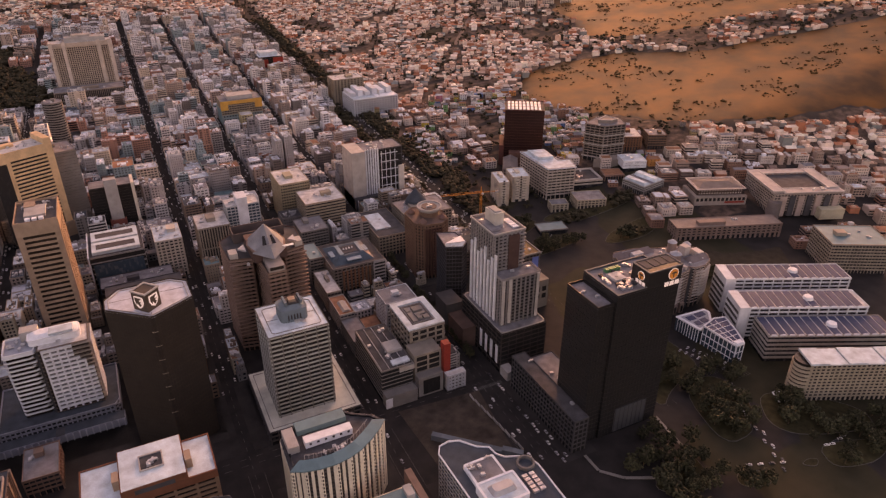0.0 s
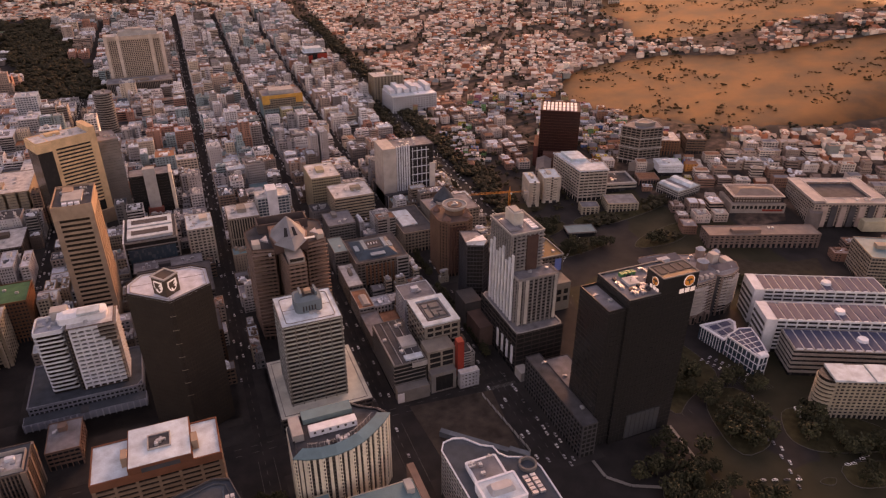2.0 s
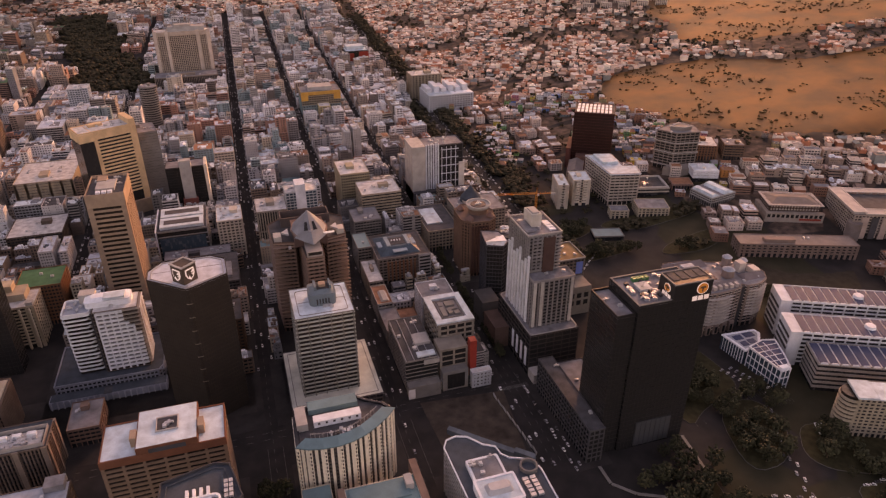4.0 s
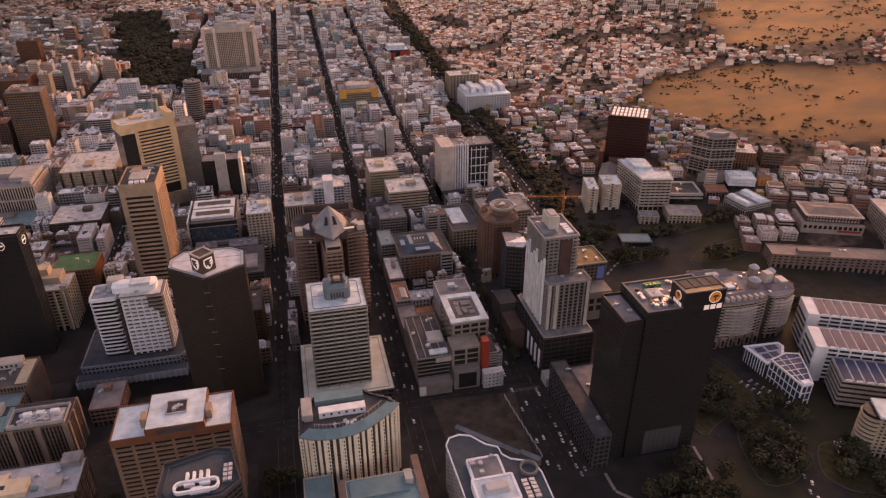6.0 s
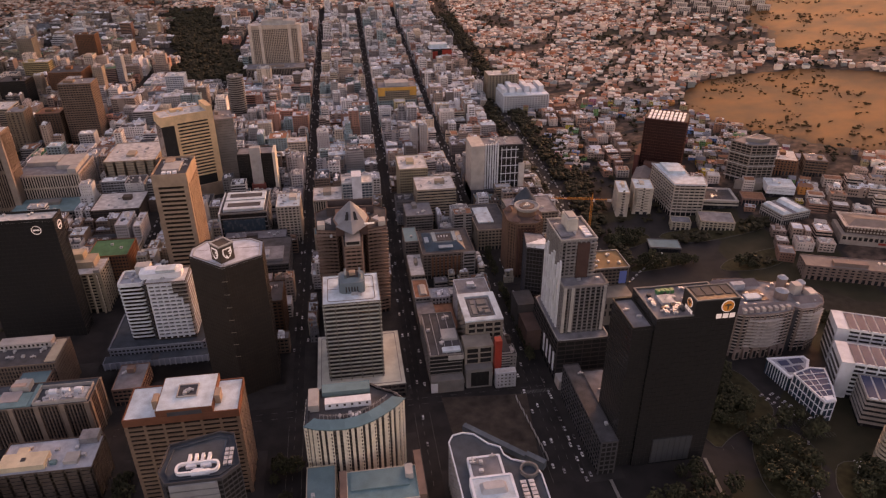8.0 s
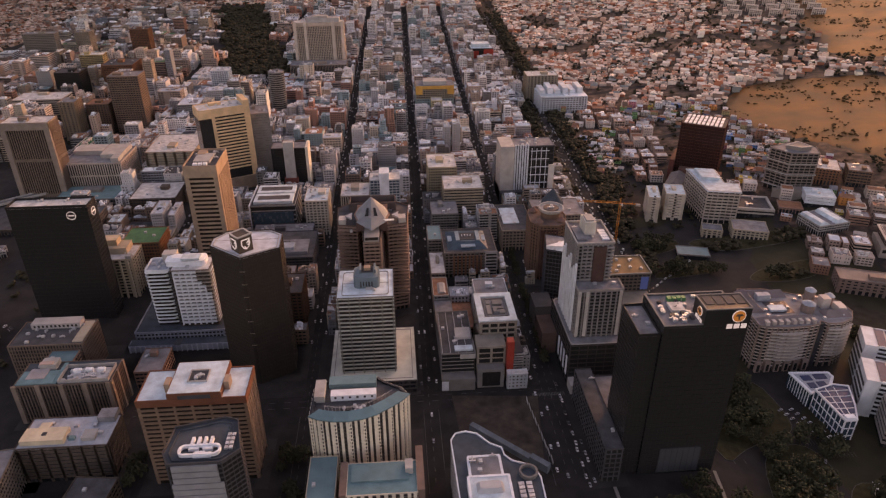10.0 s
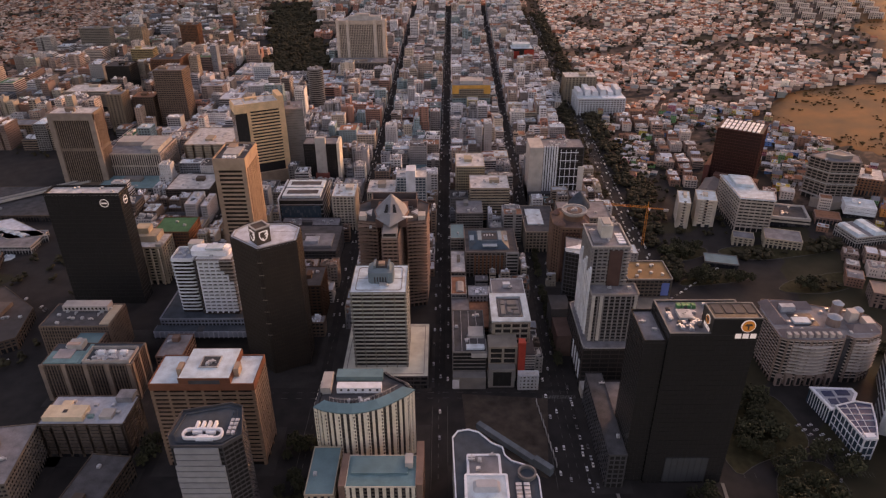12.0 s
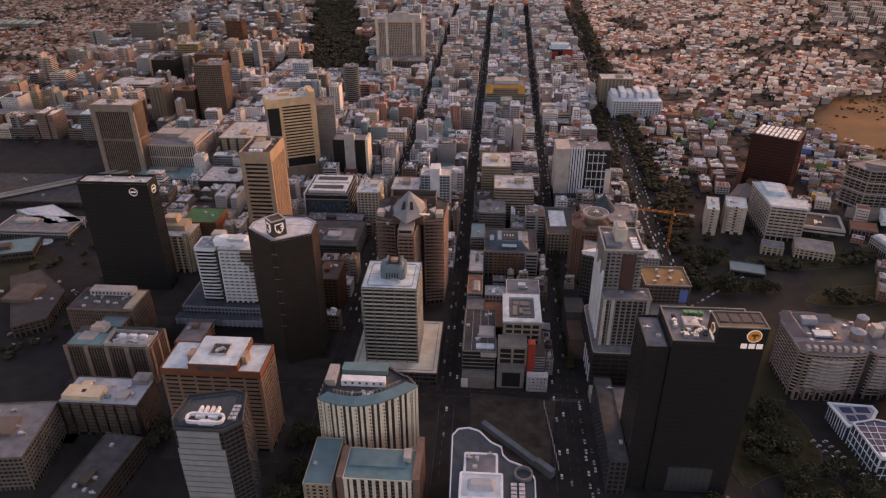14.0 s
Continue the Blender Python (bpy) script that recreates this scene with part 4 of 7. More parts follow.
# classical office with a blue roof
SLATE_BLUE = material("slate_blue_sheet", (0.045, 0.085, 0.115), 0.6, 0.25, 6, 0.6, spec=0.2)
t = building("blue_roof_office", "brown classical office with a blue metal roof", 154, 208, 571, 624, 33, bay=4.4, pier=1.2, wall=wall_paint(0.26, 0.22, 0.2), glass=GLASS_BROWN, roof=ROOF_DARK, plant=0, big=False, parapet=1.6)
shape(t, "blue_roof", quad(158, 200, 577, 620), 33.4, 38, SLATE_BLUE, "slate blue metal mansard roof", top=quad(166, 193, 587, 610))
slab(t, "roof_court", 171, 188, 591, 606, 38, 38.4, ROOF_DARK)
for x0, x1, y0, y1 in ((159, 166, 592, 604), (193, 199, 592, 604), (172, 187, 578, 585)):
    slab(t, "sky_pane", x0, x1, y0, y1, 35.6, 36.6, wall_paint(0.3, 0.42, 0.5))
slab(t, "grey_wing", 196, 209, 569.4, 571, 4, 34, wall_paint(0.42, 0.4, 0.39))
for k in range(7):
    slab(t, "wing_slot", 197, 208, 569.1, 569.5, 7 + k * 3.8, 8.8 + k * 3.8, GLASS_BLACK)
for x in (167.5, 189):
    slab(t, "skylight", x, x + 4, 588, 609, 38, 39.2, wall_paint(0.3, 0.4, 0.45))
for k in range(4):
    slab(t, "roof_vent", 174 + k * 3, 175 + k * 3, 598, 600, 38.4, 39.6, WHITE_PAINT)
for k in range(8):
    slab(t, "column", 163 + k * 4, 165 + k * 4, 569.6, 570.5, 8, 30, BRICK)
building("blue_annexe", "grey annexe with blue roof sheets", 139, 153, 600, 634, 34, wall=CONCRETE, roof=ROOF_BLUE, plant=1, big=False)
t = building("gabled_row", "small pale house row with arched roof", 139, 153, 508, 541, 22, wall=PALE, roof=ROOF_RUST, plant=0, big=False, floor=4)
shape(t, "arched_roof", quad(143, 151, 512, 530), 22.4, 24, PALE, top=quad(145, 149, 512, 530))
building("stone_house", "small stone office with pale roof", 139, 153, 546, 590, 24, wall=STONE, roof=ROOF_PALE, plant=2)
building("narrow_hall", "narrow grey hall with a plain roof", 139, 155, 470, 507, 17, wall=CONCRETE, roof=ROOF_GREY, plant=0, big=False)
building("court_house", "low brick court behind offices", 156, 174, 470, 512, 10, wall=BRICK, roof=ROOF_RUST, plant=0, big=False)

# mixed office with a red fin
t = building("mixed_tower", "beige framed office with a red fin and white roof", 173, 203, 424, 466, 47, bay=7.5, pier=1.4, floor=5.2, band=0.28, wall=STONE, roof=ROOF_GREY,
             glass=GLASS_BLACK, plant=0, big=False, out=0.8)
hoop(t, "roof_rim", quad(171.5, 204, 424, 467), 47.4, 49.2, 5.5, ROOF_WHITE, "wide white roof rim")
hoop(t, "plant_kerb", quad(178.5, 197.5, 432, 459), 47.3, 48.6, 0.7, CONCRETE)
for x0, x1, y0, y1, h in ((180, 184, 434, 448, 1.6), (185.5, 189, 436, 441, 2.4), (185.5, 195, 443, 446, 1.2), (190.5, 195.5, 435, 440, 1.8), (186, 194, 448, 455, 2.1), (180.5, 184, 450, 456, 1.4)):
    slab(t, "roof_plant", x0, x1, y0, y1, 47.3, 47.6 + h, CONCRETE)
slab(t, "front_wing", 168, 192, 406, 423, 0, 36, STONE)
for k in range(3):
    for x in (170, 181):
        slab(t, "deep_window", x, x + 9, 405.6, 406.4, 20 + k * 5.2, 23.6 + k * 5.2, GLASS_BLACK)
slab(t, "grey_portal", 168, 190, 398, 405.5, 0, 19, CONCRETE)
slab(t, "portal_glass", 172, 187, 397.6, 398.2, 2, 16, GLASS_BLACK)
slab(t, "red_fin", 192.4, 198, 401, 408, 8, 43, RED_PANEL, "red vertical fin")
slab(t, "side_wing", 198.4, 207, 408, 440, 0, 27, SLATE)
for k in range(6):
    slab(t, "white_louvre", 198.2, 207.2, 407.4, 408, 12 + k * 2.6, 13 + k * 2.6, PALE)
t = building("white_cube_annexe", "small white annexe with square windows", 192.6, 209, 395, 400.6, 14.5, floor=3.4, band=0.55, bay=3.2, pier=1.7, wall=WHITE, roof=ROOF_PALE, plant=0, big=False, base=1)
building("white_rear_office", "white office block behind a taller one", 176, 206, 486, 512, 36, bay=4, pier=1.6, wall=WHITE, roof=ROOF_GREY, plant=2)
t = building("louvred_office", "dark glass office with grey roof decks", 139, 166, 405, 466, 31, floor=4, band=0.2, bay=0, wall=CONCRETE, glass=GLASS_BLACK, roof=ROOF_DARK, plant=6, big=False)
slab(t, "roof_deck", 152, 165, 424, 438, 31.3, 34, PALE)
slab(t, "pale_cornice", 154, 166.5, 403.6, 404.5, 26.5, 30.6, PALE)
slab(t, "pale_cornice", 166.5, 167.2, 404, 424, 26.5, 30.6, PALE)
slab(t, "stone_base", 142, 166.4, 403.4, 404.5, 0, 9, CONCRETE)
for k in range(4):
    slab(t, "roof_rail", 139.6 + k * 6.6, 139.9 + k * 6.6, 406, 465, 31.3, 32.1, SILVER)
slab(t, "roof_deck", 150, 165, 408, 414, 31.3, 33, ROOF_WHITE)
slab(t, "grey_plinth", 139, 166, 396, 404.4, 0, 12, CONCRETE)
slab(t, "corner_portal", 138.4, 144, 395.6, 396, 1, 10, WHITE)

# tall apartment tower
FLAT_GREY, FLAT_PALE = wall_paint(0.22, 0.215, 0.22), wall_paint(0.33, 0.31, 0.305)
t = building("tall_flats", "tall grey apartment tower with balconies and a brown recess", 249, 277, 424, 462, 117.5, floor=3.2, band=0.3, bay=4.2, pier=1.0, lift=0.4, rail=FLAT_GREY, glass=GLASS_BLACK, wall=FLAT_PALE, roof=ROOF_GREY,
             plant=3, big=False, out=0.8, split=True, base=40)
lt = slab(t, "lift_tower", 258, 267, 440, 456, 117.8, 129, wall_paint(0.62, 0.58, 0.52), "cream lift tower")
slab(t, "tower_cap", 259.5, 265.5, 442, 454, 129, 130.2, PALE).parent = lt
hoop(t, "crown_frame", quad(247.6, 278.4, 422.6, 463.4), 119, 120, 0.9, PALE, "pale steel crown frame")
for k in range(9):
    slab(t, "crown_post", 248 + k * 3.7, 248.5 + k * 3.7, 422.8, 423.3, 117.8, 119, PALE)
for k in range(4):
    slab(t, "rooflight", 270.5, 276, 430 + k * 4.6, 433.4 + k * 4.6, 117.9, 119, WHITE_PAINT)
slab(t, "roof_deck", 250, 257.5, 430, 452, 117.9, 119.4, ROOF_GREY)
slab(t, "brown_shaft", 262, 272, 421.6, 423.9, 84, 116, wall_paint(0.13, 0.075, 0.065), "dark brown recess panel")
for k in range(10):
    slab(t, "balcony", 272.4, 278, 421.2, 423.4, 86 + k * 3.2, 87 + k * 3.2, FLAT_PALE)
    slab(t, "balcony", 253, 261.4, 421.8, 423.4, 86 + k * 3.2, 87 + k * 3.2, FLAT_PALE)
for k in range(8):
    slab(t, "white_fin", 246.6, 247.8, 416 + k * 5.8, 418.8 + k * 5.8, 41, 104 - (k % 3) * 5, WHITE, "white vertical fin")
sh = building("flats_shoulder", "grey apartment shoulder with a balcony grid", 249, 284, 408, 423, 84, floor=3.2, band=0.25, bay=4.4, pier=0.9, lift=0.3, rail=FLAT_GREY, glass=GLASS_BLACK, wall=FLAT_PALE, roof=ROOF_GREY,
              plant=2, big=False, out=1.1, split=True, z0=40, base=2)
for x in (248.2, 254.5, 281.5):
    slab(sh, "pale_shaft", x, x + 2.4, 405.9, 407, 42, 84.6, wall_paint(0.6, 0.57, 0.54))
hoop(sh, "roof_rail", quad(247.8, 285.2, 406.8, 423.2), 85.6, 86.4, 0.4, FLAT_PALE)
t = building("flats_podium", "dark brown podium with a white rim", 243, 287, 396, 466, 40, floor=4.5, band=0.2, bay=8, pier=0.5, wall=wall_paint(0.06, 0.052, 0.052), glass=GLASS_BLACK, roof=ROOF_GREY, plant=0, big=False)
hoop(t, "podium_rim", rounded(243, 287, 396, 466, 5), 40.4, 41.6, 0.8, PALE)
for k in range(4):
    slab(t, "banner", 242.2, 242.5, 400 + k * 9, 404 + k * 9, 8, 26, WHITE)
slab(t, "street_house", 243, 251, 384, 395.4, 0, 9, PALE)
DK = [(243, 500), (257, 494), (266, 502), (264, 524), (248, 530)]
t = plan("dark_angular_block", "dark glass block with an angular white roof", DK, 72, floor=4, band=0.15, bay=3, pier=0.3, wall=wall_paint(0.075, 0.08, 0.095), glass=GLASS_BLACK, roof=ROOF_GREY, plant=3, big=False)
shape(t, "roof_fold", [(243, 500), (257, 494), (262, 508)], 72.4, 77, WHITE_PAINT, "angular white roof plate", top=[(242, 500), (261, 496), (262, 508)])
slab(t, "lower_box", 229, 246, 470, 494, 0, 30, wall_paint(0.09, 0.085, 0.085))
slab(t, "lower_box", 230, 244, 440, 469, 0, 22, wall_paint(0.16, 0.1, 0.085))
t = building("ochre_roof_block", "beige office with an ochre roof deck", 300, 340, 487, 520, 50, bay=4, pier=1, wall=wall_paint(0.2, 0.17, 0.15), roof=wall_paint(0.3, 0.19, 0.1), plant=7, big=False)
slab(t, "blue_banner", 331, 338, 486, 486.5, 34, 47, material("blue_banner", (0.12, 0.2, 0.5), 0.6, 0.1))
hoop(t, "roof_rim", quad(299.4, 340.6, 486.4, 520.6), 50.4, 51.6, 0.6, PALE)
slab(t, "lower_wing", 292, 338, 466, 486, 0, 32, STONE)
for k in range(6):
    for z in (12, 20):
        slab(t, "wing_window", 294 + k * 7.4, 298.4 + k * 7.4, 465.6, 466.1, z, z + 5, GLASS_BLACK)

# brown tower with a round deck
OCT = [(242, 570), (249, 561), (268, 559), (277, 565), (280, 584), (275, 602), (253, 605), (243, 596)]
TERRA = wall_paint(0.25, 0.15, 0.11)
t = plan("brown_round_tower", "brown brick tower with a round roof deck", OCT, 66, floor=3.6, band=0.4, bay=4, pier=1.4, out=0.6, wall=TERRA, glass=GLASS_BROWN, roof=wall_paint(0.16, 0.11, 0.1), plant=0, big=False, split=True)
shape(t, "deck_drum", disc(10, 24, 265, 584), 66.3, 72, TERRA)
shape(t, "round_deck", disc(11, 28, 265, 584), 72, 74.6, PALE, "pale round roof deck", top=disc(12.8, 28, 265, 584))
shape(t, "deck_core", disc(8, 20, 265, 584), 74.6, 75.6, wall_paint(0.2, 0.15, 0.13))
hoop(t, "deck_rim", disc(12.9, 28, 265, 584), 74.6, 76.4, 1.0, PALE)
units(t, 261, 269, 580, 588, 75.6, 3, 14)
for x, y in ((250, 567), (273, 569), (249, 594), (273, 597)):
    shape(t, "turret", disc(4, 8, x, y), 60, 68, TERRA)
    shape(t, "turret_roof", disc(4.6, 8, x, y), 68, 72, wall_paint(0.24, 0.14, 0.12), "rusty pointed turret roof", top=disc(0.4, 8, x, y))
for k in range(6):
    slab(t, "dark_recess", 250 + k * 3.2, 251.6 + k * 3.2, 558.4 - k * 0.2, 561, 8, 62, wall_paint(0.12, 0.06, 0.05))
t = building("domed_block", "grey block with a slate dome", 262, 318, 636, 680, 40, bay=4, pier=1, wall=STONE, roof=ROOF_GREY, plant=5)
dm = shape(t, "dome", disc(13, 20, 287, 668), 41, 46, ROOF_INK, "slate blue dome", top=disc(11.5, 20, 287, 668))
shape(t, "dome_shoulder", disc(11.5, 20, 287, 668), 46, 52, ROOF_INK, top=disc(6.5, 20, 287, 668)).parent = dm
shape(t, "dome_top", disc(6.5, 20, 287, 668), 52, 59, ROOF_INK, top=disc(0.6, 20, 287, 668)).parent = dm
t = building("court_offices", "low beige block with a dark roof court", 222, 258, 622, 690, 30, bay=4, pier=1.4, wall=wall_paint(0.4, 0.33, 0.27), roof=ROOF_DARK, plant=4, big=False)
slab(t, "white_deck", 226, 244, 640, 680, 30.3, 31.4, ROOF_WHITE)

# rounded office at the water side
RO = [(140, 208), (190, 208), (191, 262), (188, 271), (182, 274), (175, 277), (171, 282), (170, 289), (163, 293), (155, 303), (148, 305.5), (141, 304), (137.5, 298)]
t = plan("rounded_office", "grey roofed office with rounded corners and white rim", RO, 40, floor=3.6, band=0.3, bay=4, pier=0.5, wall=PALE, glass=GLASS_BLUE, roof=ROOF_INK, plant=0, big=False, parapet=0.3)
hoop(t, "roof_rim", offset(RO, 0.6), 40.3, 41.4, 0.8, WHITE_PAINT, "white roof rim")
for x0, x1, y0, y1, h in ((146, 168, 262, 281, 3.0), (144, 171, 240, 261, 6.5), (147, 168, 212, 238, 4.5)):
    hoop(t, "white_penthouse", rounded(x0, x1, y0, y1, 1.5), 40.3, 40.3 + h, 1.6, WHITE_PAINT)
    slab(t, "penthouse_deck", x0 + 1.4, x1 - 1.4, y0 + 1.4, y1 - 1.4, 40.3, 39.9 + h, ROOF_WHITE if h > 6 else ROOF_GREY)
shape(t, "barrel_light", rounded(149, 166, 246, 256, 2), 46.2, 49.2, SILVER, "grey barrel rooflight", top=rounded(151, 164, 248, 254, 2))
slab(t, "dark_hatch", 151, 160, 216, 226, 44.4, 45.2, ROOF_DARK)
slab(t, "white_plenum", 160.5, 165.5, 227, 235, 44.4, 46.4, WHITE_PAINT)
units(t, 149, 165, 264, 279, 43.6, 5, 15)
hoop(t, "round_drum", disc(6, 20, 184, 266), 40.3, 43, 1.2, CONCRETE)
for k in range(10):
    slab(t, "cooling_unit", 176 + (k % 2) * 5, 179.6 + (k % 2) * 5, 243 + (k // 2) * 3.2, 245.4 + (k // 2) * 3.2, 40.4, 42, PLANT_METAL)

# white grid office with a dark podium
t = building("white_grid_office", "white office tower with a black window grid", 238, 304, 747, 778, 82, bay=8.4, pier=0.5, band=0.05, floor=9, wall=SLATE, glass=GLASS_BLACK, roof=ROOF_GREY, base=26, plant=6, big=False)
slab(t, "white_wing", 237, 254, 743, 780, 9, 84, wall_paint(0.55, 0.5, 0.46), "pale blank wing")
for k in range(6):
    slab(t, "white_rib", 255 + k * 3.1, 256.7 + k * 3.1, 744.6, 746.5, 24, 85, WHITE)
slab(t, "white_corner", 298.5, 305.5, 744, 780, 24, 58, wall_paint(0.66, 0.62, 0.58))
for k in range(4):
    slab(t, "white_line", 276 + k * 6, 276.6 + k * 6, 745.6, 746.6, 26, 80, WHITE)
for k in range(5):
    slab(t, "white_line", 275, 298, 745.5, 746.5, 34 + k * 10.5, 34.7 + k * 10.5, WHITE)
slab(t, "dark_podium", 237, 312, 736, 792, 9, 26, SLATE)
for k in range(4):
    slab(t, "podium_light_frame", 239 + k * 18, 240 + k * 18, 735.3, 735.9, 10, 25, WHITE)
units(t, 262, 292, 752, 774, 82.4, 8, 17)

# farther blocks that stand out
HOTEL = wall_paint(0.62, 0.50, 0.42)
t = building("far_hotel", "large beige hotel slab with a ribbed front", -88, 12, 1396, 1424, 119, floor=3.3, band=0.3, bay=3.4, pier=1.5, out=0.9, wall=HOTEL, roof=ROOF_PALE, plant=5)
for x in (-88.5, -68, -12, 6.5):
    slab(t, "rib_tower", x, x + 6, 1393.4, 1395, 28, 122, wall_paint(0.72, 0.6, 0.52))
slab(t, "top_band", -88.6, 12.6, 1393.8, 1395.2, 113, 120, HOTEL)
slab(t, "roof_floor", -62, 4, 1402, 1422, 119.3, 127, PALE)
slab(t, "roof_floor", -50, -20, 1404, 1420, 127, 131, wall_paint(0.5, 0.46, 0.43))
building("hotel_podium", "beige hotel podium with ribbed walls", -96, 16, 1346, 1388, 46, floor=18, band=0.1, bay=3, pier=1, wall=wall_paint(0.36, 0.29, 0.24), roof=ROOF_GREY, plant=8)
# Brown-black tower; the sun flare's red is put into its wall and glass.
t = building("dark_cube_tower", "dark glass cube with flare-red tint and white roof louvres", 492, 546, 780, 826, 90, yaw=-31, floor=4, band=0.1, bay=3, pier=0.25, wall=wall_paint(0.10, 0.035, 0.03), glass=glazing("maroon_glass", (0.032, 0.014, 0.012), 0.25, 0.01, 0.3), roof=ROOF_DARK, plant=0, big=False)
ct = 90 - t.location.z
for k in range(9):
    for y in (-20, -6, 8):
        part("roof_louvre", Geo().box(-24 + k * 5.4, -20.6 + k * 5.4, y, y + 11, ct + 0.4, ct + 1.4), WHITE_PAINT, t)
gh = building("gabled_hall", "long brown hall with a ridged grey roof", 462, 482, 736, 782, 26, yaw=-31, bay=4, pier=1.2, wall=wall_paint(0.36, 0.26, 0.22), roof=ROOF_GREY, plant=0, big=False)
part("ridge_roof", Geo().gable(-23, 23, -10.4, 10.4, 26.3 - gh.location.z, 31 - gh.location.z), wall_paint(0.26, 0.22, 0.21), gh, m=pose(0, 0, 0, 0, 0, 90))
part("lower_block", Geo().box(-34, -27.6, -28, 20, -6, ct - 50), wall_paint(0.16, 0.06, 0.05), t)
part("lower_block", Geo().box(-20, 34, -36, -23.6, -8, ct - 58), wall_paint(0.2, 0.1, 0.08), t)

t = building("orange_top_block", "beige block with orange end bays over teal storeys", 147, 212, 1118, 1158, 60, bay=4, pier=1.0, wall=wall_paint(0.42, 0.34, 0.26), roof=ROOF_GREY, plant=3, big=False)
for x0, x1 in ((146.4, 158), (201, 212.6)):
    slab(t, "orange_bay", x0, x1, 1116.6, 1118, 46, 60.6, wall_paint(0.75, 0.38, 0.1), "orange end bay")
slab(t, "orange_band", 158, 201, 1116.8, 1118, 55, 60.4, wall_paint(0.7, 0.36, 0.1))
slab(t, "teal_front", 147, 212, 1116.8, 1117.8, 22, 38, wall_paint(0.26, 0.36, 0.36))
for k in range(14):
    for z in (25, 30, 35):
        slab(t, "teal_window", 149 + k * 4.5, 151.4 + k * 4.5, 1116.5, 1116.9, z, z + 2, GLASS_BLACK)
slab(t, "roof_house", 160, 200, 1126, 1150, 60.3, 66, PALE)
slab(t, "green_flank", 146.2, 147, 1118, 1158, 22, 47, ROOF_TEAL)
building("yellow_annexe", "small pale yellow block in front of taller offices", 172, 190, 1090, 1110, 42, bay=4, pier=1.4, wall=wall_paint(0.7, 0.6, 0.36), roof=ROOF_PALE, plant=2, big=False)
building("low_pale_block", "low pale block with a white roof", 192, 214, 1088, 1112, 28, bay=4, pier=1.4, wall=PALE, roof=ROOF_WHITE, plant=3)
building("low_grey_block", "low grey block with a flat roof", 146, 170, 1088, 1112, 28, bay=4, pier=1.4, wall=CONCRETE, roof=ROOF_SILVER, plant=3)
t = building("red_black_block", "black and red cubic building", 272, 318, 1392, 1430, 62, wall=DARK, glass=GLASS_BLACK, roof=ROOF_WHITE, bay=6, pier=0.6, plant=3)
slab(t, "red_panel", 272, 289, 1390.4, 1391.5, 34, 58, RED_PANEL)
slab(t, "red_panel", 299, 318.6, 1390.4, 1391.5, 32, 61, RED_PANEL)
slab(t, "red_flank", 318.4, 319.2, 1392, 1430, 32, 60, RED_PANEL)
slab(t, "white_roof_house", 276, 312, 1404, 1428, 62.3, 70, ROOF_WHITE)
t = building("white_stepped_flats", "white stepped apartment block", 358, 438, 1080, 1140, 46, wall=WHITE, roof=ROOF_WHITE, bay=5, pier=1.8, plant=2, big=False)
for k in range(6):
    slab(t, "roof_gable", 360 + k * 13, 369 + k * 13, 1100, 1138, 46.3, 53 + (k % 2) * 4, WHITE)
slab(t, "front_deck", 400, 438, 1082, 1098, 46.3, 47.2, WHITE_PAINT)
building("tan_flats", "tan apartment slab behind white flats", 345, 400, 1146, 1180, 66, bay=6, pier=3, wall=wall_paint(0.44, 0.36, 0.28), roof=ROOF_PALE)
RT = disc(12.5, 18, -86, 1112)
plan("round_corner_tower", "grey round-balconied apartment tower", RT, 92, band=0.45, bay=0, out=1.0, wall=CONCRETE, roof=ROOF_GREY, plant=3)
building("far_flats", "beige apartment slab in the distance", -670, -604, 1497, 1520, 88, wall=STONE, roof=ROOF_GREY, bay=4, pier=1)
building("far_brown_tower", "tall brown brick tower block", -463, -424, 1540, 1570, 86, bay=3, pier=1.2, wall=BRICK, roof=ROOF_DARK)
building("grid_tower_far", "brown grid-fronted tower block", -329, -283, 1034, 1068, 108, bay=4, pier=1, wall=wall_paint(0.26, 0.18, 0.14), roof=ROOF_GREY)
building("twin_brown_tower", "tall tan brick tower with blank ends", -398, -374, 1005, 1035, 78, bay=6, pier=3, wall=wall_paint(0.36, 0.27, 0.2), roof=ROOF_GREY)
building("twin_brown_block", "brown stepped office block", -370, -336, 1032, 1066, 66, bay=4, pier=1.5, wall=BROWN, roof=ROOF_RUST)
building("pale_far_tower", "pale narrow tower in the old town", -576, -546, 1530, 1560, 84, bay=4, pier=1.6, wall=wall_paint(0.42, 0.34, 0.27), roof=ROOF_GREY)
building("yellow_block_far", "yellow office block among trees", -511, -466, 1376, 1400, 68, wall=wall_paint(0.5, 0.38, 0.2), roof=ROOF_PALE)
building("stepped_cream_block", "cream stepped building with deep bands", -528, -448, 1125, 1170, 50, band=0.5, bay=0, wall=wall_paint(0.5, 0.43, 0.35), roof=ROOF_PALE)
building("dark_cube_far", "dark glass cube among older blocks", -500, -456, 1232, 1270, 68, wall=DARK, glass=GLASS_BLACK, roof=ROOF_DARK)
building("brown_wing_far", "brown brick office wing", -432, -376, 1275, 1330, 70, wall=BRICK, roof=ROOF_DARK, bay=3, pier=1.4)
building("striped_white_far", "white and blue striped tower", -224, -192, 1232, 1260, 66, wall=WHITE, glass=GLASS_BLUE, bay=4, pier=1.2, roof=ROOF_PALE)
